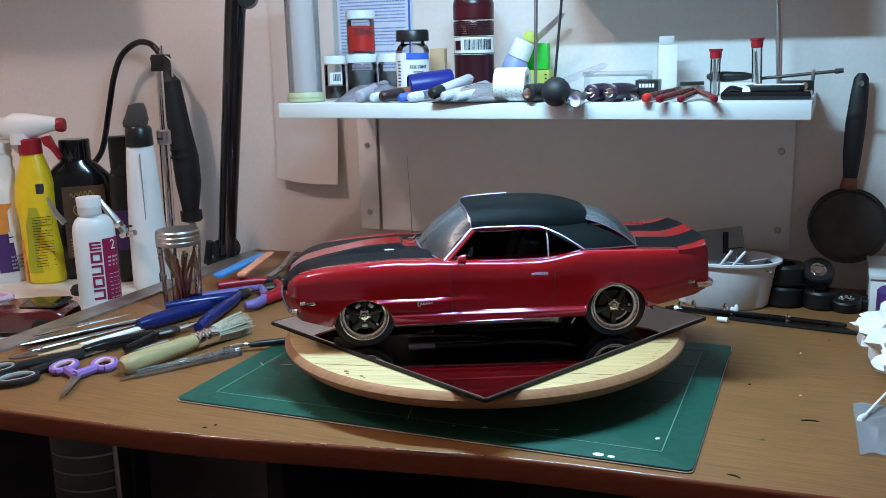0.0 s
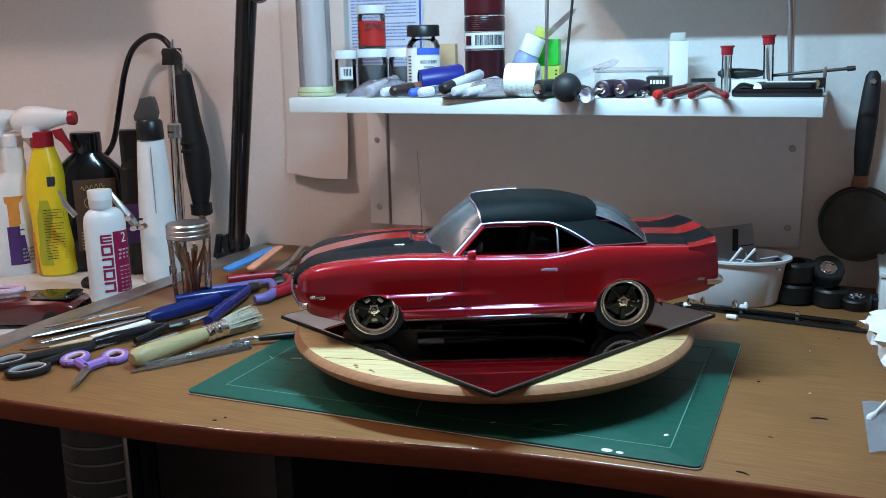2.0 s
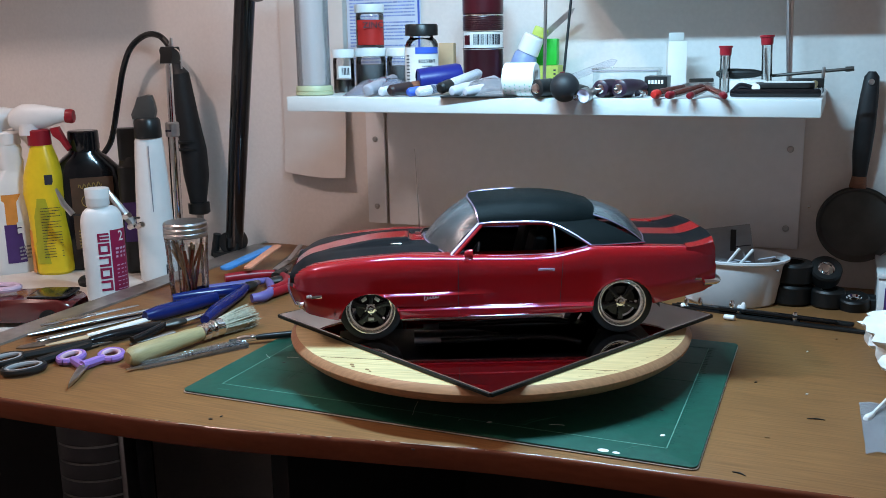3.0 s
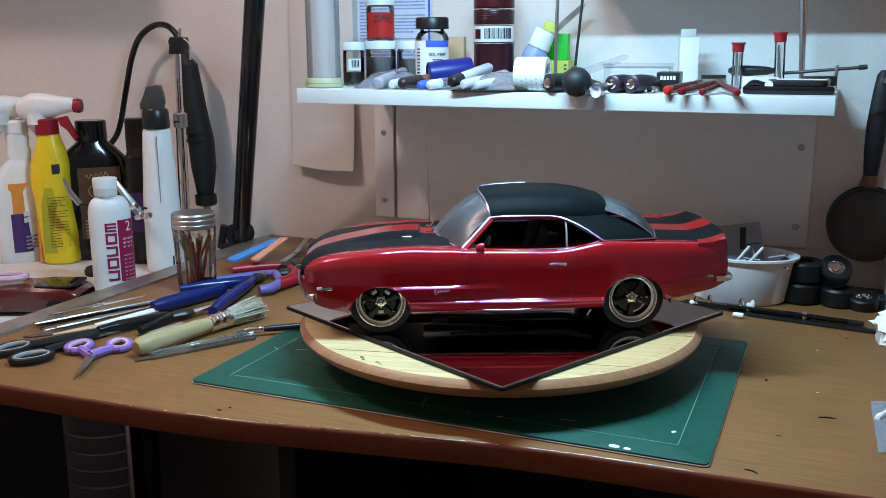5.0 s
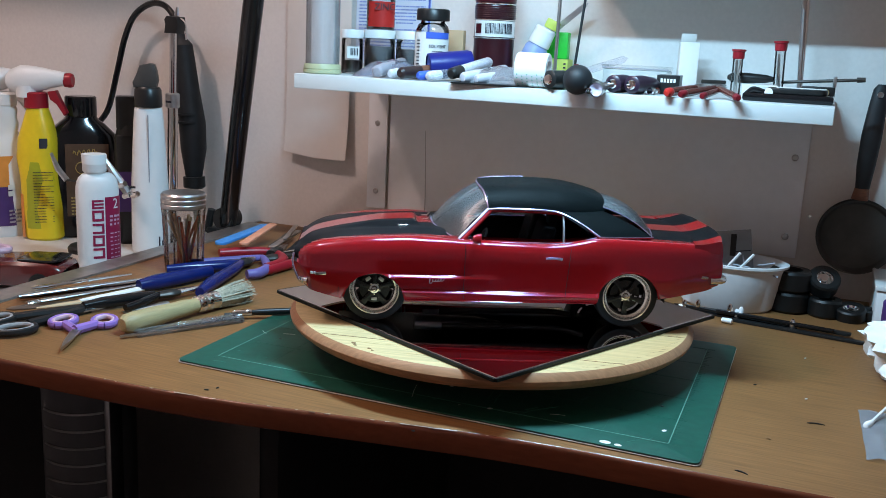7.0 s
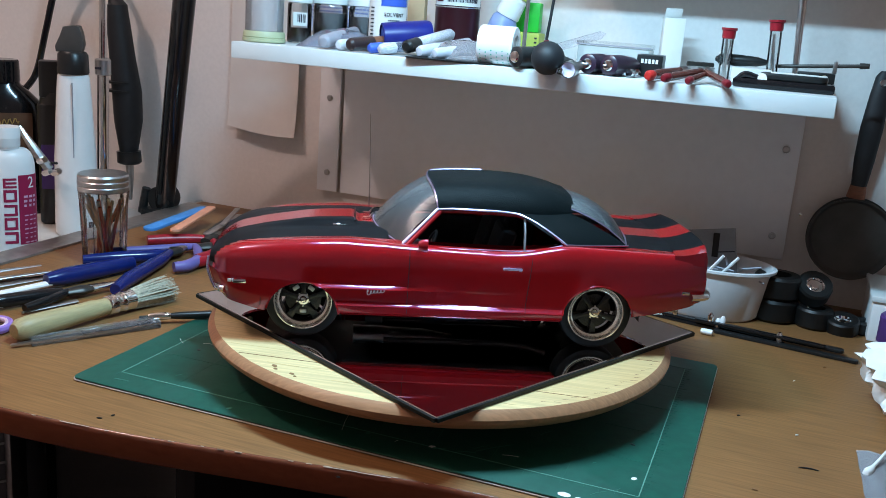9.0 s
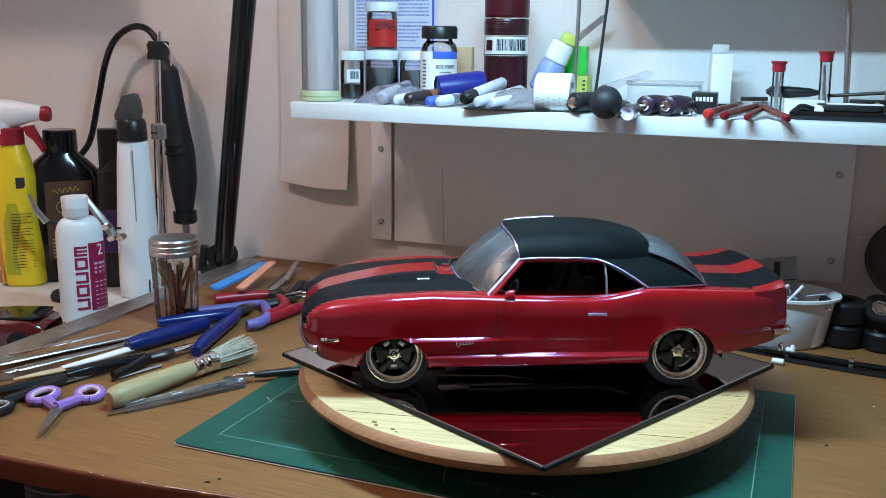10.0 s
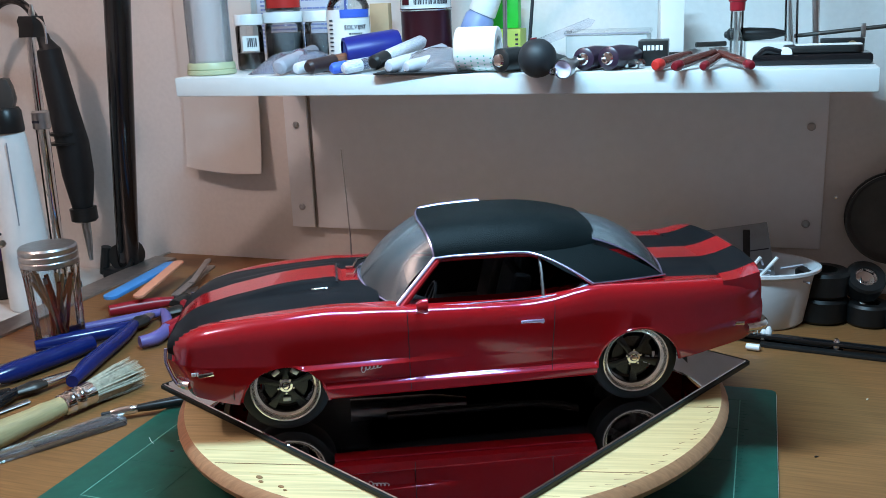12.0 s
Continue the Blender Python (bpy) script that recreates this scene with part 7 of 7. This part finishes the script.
for k, (x, y, rz) in enumerate(((0.022, 0.395, 10), (0.029, 0.388, 60), (0.035, 0.398, 120))):
    t = thing("small_screw", pose(x, y, SH + 0.004, 0, 0, rz), "small bright steel fitting lying on the shelf", "fitting", "steel fittings")
    part("head", lathe([(0, 0), (0.004, 0), (0.004, 0.003), (0.0022, 0.004), (0.0018, 0.012), (0, 0.012)], 12, m=pose(0, 0, 0, 0, 90, 0)), CHROME, t)
    part("washer", lathe([(0.0022, 0.006), (0.0034, 0.006), (0.0034, 0.0072), (0.0022, 0.0072)], 12, m=pose(0, 0, 0, 0, 90, 0)), STEEL, t)


def knife_red(x, y, rz, L, label, tilt=5, fat=1.0, cap=CRIMSON_CAP):
    t = thing("craft_knife", pose(x, y, SH + 0.0046 * fat, 0, -tilt, rz) @ Matrix.Diagonal((1, fat, fat, 1)), label, "craft knife", "red-tipped craft knives")
    part("end_cap", lathe([(0, -0.0008), (0.0035, 0.0), (0.0052, 0.003), (0.0052, 0.008), (0.0046, 0.010)], 18, m=pose(0, 0, 0, 0, 90, 0)), cap, t, "dark red end cap")
    part("handle", lathe([(0.0046, 0.009), (0.0050, 0.02), (0.0042, L * 0.6), (0.0034, L * 0.75), (0, L * 0.75)], 18, m=pose(0, 0, 0, 0, 90, 0)), RED_WOOD, t, "reddish brown handle")
    part("collet", lathe([(0.0034, L * 0.74), (0.0042, L * 0.76), (0.0042, L * 0.86), (0.0025, L * 0.9), (0.0010, L), (0, L)], 16, m=pose(0, 0, 0, 0, 90, 0)), STEEL, t, "steel collet and blade")
    return t


knife_red(0.051, 0.362, 72, 0.09, "craft knife with bright red end and brown handle", 4, 0.95, LIQ_RED)
knife_red(0.066, 0.357, 66, 0.09, "craft knife with dark red end overhanging the shelf", 6, 0.8)
knife_red(0.088, 0.357, 80, 0.085, "slim craft knife with dark red end", 5, 0.72)
knife_red(0.124, 0.356, 114, 0.09, "craft knife with dark red end, pointing away", 6, 0.76)
rod = tube([(0, 0, 0), (0.024, 0.012, 0.0)], 0.0022, 8)
solo("pin_vise", rod, DARK_STEEL, pose(0.076, 0.440, SH + 0.0160), "thin steel pin vise resting behind the knives", "tool")


def blade_box():
    t = thing("blade_box", pose(0.040, 0.446, SH, 0, 0, 4), "small black blade box with white print bars", "box")
    part("carton", box(0.025, 0.040, 0.021, 0.0006), BLACK, t)
    g = bmesh.new()
    for k in range(5):
        box(0.0024, 0.0004, 0.0042, at=(-0.0070 + 0.0035 * k, -0.0202, 0.0130), bm=g)
    part("print_bars", g, PAPER, t, "white print strokes")
    return t


blade_box()
t = thing("clear_case", pose(-0.016, 0.545, SH, 0, 0, 0), "low clear plastic case against the wall", "case")
part("tray", box(0.080, 0.034, 0.023, 0.002), HAZY_CASE, t)
part("lid", box(0.082, 0.036, 0.005, 0.0015, at=(0, 0, 0.0232)), CLEAR, t, "clear lid")
part("lid_edge", box(0.083, 0.001, 0.0014, 0.0003, at=(0, -0.0182, 0.0240)), PEWTER, t, "dull grey lid edge")
solo("clear_strip", prism([(0, -0.005), (0.060, -0.0045), (0.066, 0), (0.060, 0.0045), (0, 0.005)], 0.001), CLEAR_BLUE, pose(-0.095, 0.566, SH + 0.014, 70, -20, 0), "thin clear plastic strip leaning on the wall", "plastic strip")
t = thing("white_carton", pose(0.044, 0.545, SH, 0, 0, 16), "small tall white cardboard box with open flap", "box")
part("carton", box(0.022, 0.020, 0.054, 0.0006, at=(0, 0, 0.005)), PAPER, t)
part("flap", box(0.018, 0.001, 0.012, 0.0003, at=(0, 0.0095, 0.058), turn=Matrix.Rotation(radians(30), 4, "X")), PAPER, t)
part("plinth", box(0.026, 0.024, 0.0048, 0.0004), BLACK, t, "dark card foot")


def test_tube(x, y, h, lean, fill, label):
    t = thing("bit_tube", pose(x, y, SH, 0, lean, 0), label, "tube", "clear tubes with red caps")
    part("tube_wall", lathe([(0, 0.0), (0.0050, 0.0), (0.0056, 0.001), (0.0058, h - 0.008)], 20), GLASS_JAR, t, "clear plastic tube")
    part("cap", lathe([(0.0058, h - 0.011), (0.0066, h - 0.010), (0.0068, h - 0.003), (0.0080, h - 0.002), (0.0080, h), (0, h)], 22), SCARLET, t, "red plastic cap")
    for k in range(fill):
        a = k * 2.1
        part("drill_bit", tube([(0.002 * math.cos(a), 0.002 * math.sin(a), 0.001), (0.003 * math.cos(a + 2), 0.003 * math.sin(a + 2), h * 0.78)], 0.0010, 6), STEEL if k % 2 else PAPER, t, "thin bit")
    return t


test_tube(0.107, 0.497, 0.053, 0, 4, "clear bit tube with red cap standing on the shelf")
test_tube(0.154, 0.492, 0.064, -2, 2, "taller clear tube with red cap standing on the shelf")


def black_case():
    t = thing("black_pouch", pose(0.1685, 0.430, SH, 0, 0, 2), "glossy black pouch with a white-labelled sleeve on top", "pouch")
    part("pouch", prism([(-0.046, -0.020), (-0.036, -0.024), (0.044, -0.022), (0.046, 0.02), (-0.044, 0.022)], 0.0085, 0.003, seg=3), BLACK_GLOSS, t)
    part("fold", tube(curve_points([(-0.042, -0.018, 0.006), (-0.036, -0.018, 0.0115), (-0.028, -0.018, 0.010), (-0.020, -0.018, 0.0075)], 4), 0.0035, 10), BLACK_GLOSS, t)
    part("sleeve", prism(rounded(0.060, 0.030, 0.008), 0.006, 0.002, m=pose(0.008, -0.004, 0.0086)), BLACK, t)
    part("label", prism(rounded(0.050, 0.020, 0.002), 0.0006, m=pose(0.012, -0.004, 0.0147)), PAPER, t, "white label")
    part("roll_end", lathe([(0, -0.0005), (0.0042, -0.0005), (0.0048, 0.012), (0, 0.012)], 20), PAPER, t, "white roll end", m=pose(-0.020, -0.0215, 0.0095, -90, 0, 0))
    return t


black_case()
t = thing("white_block", pose(0.134, 0.494, SH, 0, 0, 4), "small white box behind the black pouch", "box")
part("carton", box(0.038, 0.054, 0.015, 0.0008), PAPER, t)
torch_handle(0.098, 0.513, 2, 0.0060, 0.050, BLACK, BLACK, "black cylindrical handle lying on the white box", 0.0150)
t = thing("steel_scriber", pose(0.156, 0.506, SH + 0.0185, 0, -5, 0), "long thin steel scriber reaching past the shelf end", "scriber")
part("shaft", tube([(0, 0, 0), (0.080, 0, 0)], 0.0018, 8), DARK_STEEL, t)
part("tip", tube([(0.079, 0, 0), (0.088, 0, 0)], [0.0030, 0.0026], 8), DARK_STEEL, t)
t = thing("small_square_tool", pose(0.196, 0.505, SH), "small black and steel engineer's square", "square")
part("stock", box(0.036, 0.012, 0.016, 0.0015), BLACK, t)
part("knob", lathe([(0, 0), (0.004, 0), (0.004, 0.004), (0, 0.0042)], 14), BRASS, t, m=pose(0.008, -0.006, 0.010, 90, 0, 0))
part("blade", box(0.004, 0.003, 0.012, 0.0004, at=(0.0165, 0, 0.0161)), STEEL, t)
solo("stud_plate", box(0.014, 0.010, 0.006, 0.001), BLACK, pose(-0.108, 0.388, SH, 0, 0, 20), "small black clip lying at the shelf's edge", "clip")


# ---- things at the bench's far end ----
def parts_tub():
    t = thing("parts_tub", pose(0.125, 0.490, DESK_Z), "white oval plastic tub holding sprues and a card", "tub")
    prof = [(0.0, 0.0), (0.044, 0.0), (0.047, 0.003), (0.054, 0.050), (0.0575, 0.053), (0.0590, 0.0535), (0.0590, 0.0560), (0.0560, 0.0565), (0.0530, 0.0530), (0.0455, 0.004), (0.0, 0.003)]
    part("bowl", lathe(prof, 48, sx=1.12, sy=0.80), material("greyed_tub_plastic", (0.66, 0.66, 0.67), 0.35, vary=0.05), t)
    return t


parts_tub()
t = thing("number_card", pose(0.118, 0.513, DESK_Z + 0.030, -16, -9, 8), "grey card with a bold black numeral one, in the tub", "card")
part("card", box(0.068, 0.0012, 0.054, 0.0003), material("grey_card", (0.30, 0.31, 0.32), 0.6, stain=(0.22, 0.22, 0.23), stain_scale=60, stain_amount=0.8), t)
letters("1", 0.036, BLACK, t, pose(0.012, -0.0010, 0.0345, 90, 0, 0) @ Matrix(((1, 0.28, 0, 0), (0, 1, 0, 0), (0, 0, 1, 0), (0, 0, 0, 1))), name="numeral", width=1.5, bold=0.0005)
part("rule_line", box(0.022, 0.0004, 0.0012, at=(-0.021, -0.0009, 0.0275)), PRINT_DARK, t)
part("rule_line", box(0.020, 0.0004, 0.0012, at=(0.022, -0.0009, 0.0275)), PRINT_DARK, t)
for k, (x, y, a, b) in enumerate(((0.112, 0.462, 34, 8), (0.124, 0.460, 38, -6), (0.096, 0.470, -30, 12))):
    solo("white_stick", tube([(0, 0, 0), (0.0, 0, 0.045)], 0.0016, 8), WHITE, pose(x, y, DESK_Z + 0.034, b, a, 0), "short white plastic rod sticking out of the tub", "rod", "rods in the tub")


def sprue_pile():
    rnd = random.Random(9)
    g = bmesh.new()
    for k in range(46):
        a, b = rnd.uniform(0, 6.28), rnd.uniform(0, 6.28)
        p = (0.052 * math.cos(a) * rnd.random(), 0.036 * math.sin(a) * rnd.random(), rnd.uniform(0.01, 0.048))
        tube([p, (p[0] + 0.02 * math.cos(b), p[1] + 0.014 * math.sin(b), p[2] + rnd.uniform(-0.006, 0.008))], 0.0011, 5, bm=g)
    return solo("sprue_scraps", g, PEWTER, pose(0.125, 0.490, DESK_Z + 0.004), "loose grey plastic sprue scraps filling the tub", "scraps", kind="stuff")


sprue_pile()


# Blacker copy of the rubber, with the shade at the bench's end painted in.
TYRE_SHADED = material("shaded_black_rubber", (0.004, 0.004, 0.004), 0.45, vary=0.2, grain=300, bump=0.05)


def model_tyre(x, y, z, r, w, rx, rz, hub, label):
    t = thing("spare_tyre", pose(x, y, z, rx, 0, rz), label, "tyre", "spare model tyres")
    part("tread", lathe([(r * 0.55, -w / 2), (r * 0.9, -w / 2), (r, -w * 0.38), (r, w * 0.38), (r * 0.9, w / 2), (r * 0.55, w / 2), (r * 0.5, w * 0.3), (r * 0.5, -w * 0.3), (r * 0.55, -w / 2)], 36), TYRE_SHADED, t)
    if hub:
        part("rim", lathe([(0, w * 0.30), (r * 0.2, w * 0.32), (r * 0.25, w * 0.2), (r * 0.45, w * 0.25), (r * 0.54, w * 0.42), (r * 0.50, -w * 0.3), (0, -w * 0.3)], 24), CHROME, t, "chrome wheel centre")
    else:
        part("inside", lathe([(0, 0), (r * 0.52, 0), (r * 0.52, 0.001), (0, 0.001)], 20), DUSTY_BLACK, t)
    return t


model_tyre(0.193, 0.505, DESK_Z + 0.0125, 0.0245, 0.024, 0, 0, False, "wide black rubber model tyre lying flat")
model_tyre(0.193, 0.505, DESK_Z + 0.0375, 0.0245, 0.024, 0, 0, False, "wide black rubber model tyre stacked on another")
model_tyre(0.234, 0.500, DESK_Z + 0.0108, 0.0190, 0.021, 0, 0, True, "black model tyre with chrome wheel lying flat")
model_tyre(0.229, 0.507, DESK_Z + 0.0385, 0.0180, 0.020, 42, 12, True, "black model tyre with chrome wheel tilted on top of another")
model_tyre(0.262, 0.494, DESK_Z + 0.0085, 0.0165, 0.016, 14, -10, True, "small black model tyre lying against the pile")
model_tyre(0.280, 0.508, DESK_Z + 0.0070, 0.0140, 0.013, 0, 0, False, "small black rubber tyre lying flat")


def trim_strip(p, q, w, h, z, mat, label, clips=0):
    L = dist(p, q)
    t = thing("plastic_trim", span(p, q, TOP + z), label, "plastic strip", "black plastic strips")
    part("strip", prism([(x + L / 2, y) for x, y in rounded(L, w, w * 0.4)], h, h * 0.2), mat, t)
    for k in range(clips):
        part("fitting", lathe([(0, 0), (0.0028, 0), (0.0030, 0.006), (0.0015, 0.009), (0, 0.009)], 10), CHROME if k % 2 == 0 else WHITE, t, "bright small fitting", m=pose(L * (0.12 + 0.42 * k), 0, h))
    return t


trim_strip((0.066, 0.440), (0.208, 0.415), 0.007, 0.003, 0.0, BLACK_GLOSS, "black plastic sprue strip with bright fittings", 3)
trim_strip((0.140, 0.418), (0.275, 0.400), 0.008, 0.003, 0.0, BLACK, "long flat black plastic strip on the bench")
trim_strip((0.150, 0.430), (0.262, 0.414), 0.010, 0.003, 0.0034, BLACK, "flat black plastic strip on top of another")
trim_strip((0.085, 0.4365), (0.200, 0.4165), 0.005, 0.0028, 0.0034, BLACK_GLOSS, "glossy black sprue strip lying on another", 2)
trim_strip((0.120, 0.425), (0.245, 0.4085), 0.006, 0.0024, 0.0068, BLACK_GLOSS, "glossy black plastic strip on top of the pile", 1)
trim_strip((0.070, 0.447), (0.135, 0.448), 0.005, 0.0028, 0.0, BLACK_GLOSS, "short black plastic strip by the tub")
# Small white caps off the strips' ends.
for k, (x, y, a) in enumerate(((0.076, 0.436, 10), (0.128, 0.405, -8))):
    solo("white_end_piece", lathe([(0, 0), (0.0026, 0.001), (0.0030, 0.004), (0.0030, 0.012), (0, 0.0135)], 12, m=pose(0, 0, 0, 0, 90, 0)), WHITE, pose(x, y, TOP + 0.0031, 0, 0, a), "small white plastic end piece on the bench", "plastic piece")


def hanging_pan():
    t = thing("frying_pan", pose(0.255, WALL_Y - 0.004, 0), "small grey coated frying pan hanging on the wall by its handle", "frying pan")
    c = pose(0.005, -0.012, 0.823, 90) @ Matrix.Diagonal((0.90, 0.90, 1, 1))
    part("dish", lathe([(0, 0.0), (0.044, 0.0), (0.0465, -0.002), (0.049, -0.010), (0.0505, -0.0105), (0.0500, -0.0085), (0.0475, 0.002), (0.044, 0.0035), (0, 0.0035)], 56, m=c @ pose(0, 0, 0.0, 180)), PAN_GREY, t, "worn grey pan seen from below")
    part("rim", lathe([(0.0490, -0.001), (0.0512, 0.0), (0.0512, 0.003), (0.0490, 0.004)], 56, m=c @ pose(0, 0, -0.002)), BLACK, t, "black rim")
    part("neck", tube([(0.003, -0.012, 0.868), (0.004, -0.013, 0.884)], [0.010, 0.008], 12, flat=0.6), WOOD_DARK, t, "reddish neck")
    pts = [(0.004, -0.014, 0.882), (0.0045, -0.015, 0.910), (0.006, -0.016, 0.945), (0.008, -0.016, 0.980), (0.009, -0.016, 1.000), (0.009, -0.016, 1.006)]
    part("handle", tube(pts, [0.0080, 0.0105, 0.0115, 0.0100, 0.0082, 0.004], 16, flat=0.62), DUSTY_BLACK, t, "black plastic handle")
    part("hang_hole", lathe([(0, 0), (0.0030, 0), (0.0036, 0.0012), (0.0030, 0.0020)], 14), STEEL, t, "bright hanging eyelet", m=pose(0.0088, -0.0215, 0.994, 90, 0, 0))
    part("rivet", lathe([(0, 0), (0.002, 0), (0.0015, 0.001), (0, 0.0012)], 10), CHROME, t, "bright rivet", m=pose(-0.050, -0.014, 0.842, 90, 0, 0))
    part("hook", tube([(0.0088, 0.004, 0.996), (0.0088, -0.020, 0.997)], 0.0015, 8), STEEL, t, "wall nail")
    return t


hanging_pan()


def bench_end():
    t = thing("white_storage_box", pose(0.335, 0.530, DESK_Z, 0, 0, 0), "low white plastic storage box at the bench's end", "box")
    part("box_body", box(0.100, 0.100, 0.042, 0.003), WHITE, t)
    part("lid", box(0.104, 0.104, 0.006, 0.002, at=(0, 0, 0.0421)), SHELF_WHITE, t, "white lid")
    t = thing("dark_pot", pose(0.318, 0.440, DESK_Z), "dark blue-black pot with white base band", "pot")
    part("pot", lathe([(0, 0), (0.026, 0), (0.028, 0.004), (0.028, 0.040), (0.026, 0.042), (0, 0.042)], 32), PURPLE_LABEL, t)
    part("band", lathe([(0.0284, 0.004), (0.0286, 0.016)], 32), WHITE, t, "white band")


bench_end()


def paper_towel(x, y, z, r, seed, label):
    bm = bmesh.new()
    bmesh.ops.create_icosphere(bm, subdivisions=4, radius=r)
    for v in bm.verts:
        n = v.co.normalized()
        p = n * 3.0 + Vector((seed, 0, 0))
        f = 1 + 0.50 * noise.noise(p * 0.8) + 0.30 * abs(noise.noise(p * 1.7)) - 0.12 * abs(noise.noise(p * 3.4))
        v.co = Vector((n.x * r * f, n.y * r * f, n.z * r * f * 0.8))
    lo = min(v.co.z for v in bm.verts)
    for v in bm.verts:
        v.co.z = max(v.co.z - lo, 0.0) if v.co.z - lo > 0.004 else 0.0
    return solo("crumpled_tissue", bm, TOWEL, pose(x, y, z), label, "tissue", "crumpled tissues", smooth=50)


paper_towel(0.311, 0.300, DESK_Z, 0.036, 1.3, "crumpled white paper towel lying on the bench")
paper_towel(0.318, 0.215, DESK_Z, 0.034, 4.1, "twisted white paper tissue lying on the bench")
paper_towel(0.345, 0.262, DESK_Z, 0.034, 7.7, "crumpled white paper towel further along the bench")
t = thing("cotton_swab", span((0.270, 0.150), (0.298, 0.215), TOP + 0.0030), "white cotton swab lying against the tissue", "swab")
part("stem", tube([(0.006, 0, 0), (0.070, 0, 0.010)], 0.0013, 8), WHITE, t)
part("cotton_tip", lathe([(0, -0.004), (0.0022, -0.003), (0.0030, 0.002), (0.0022, 0.009), (0.0013, 0.012)], 12, m=pose(0, 0, 0, 0, 90, 0)), TOWEL, t, "cotton tip")
rows = []
for k in range(9):
    rows.append([(0.070 * j / 8, 0.105 * k / 8 + 0.003 * math.sin(j), 0.0008 + 0.0022 * abs(math.sin(j * 1.7 + k * 1.1))) for j in range(9)])
solo("zip_bag", grid_mesh(rows, thick=0.0002), BAG_FILM, pose(0.268, 0.082, TOP, 0, 0, 2), "flat empty clear zip bag lying on the bench", "plastic bag")
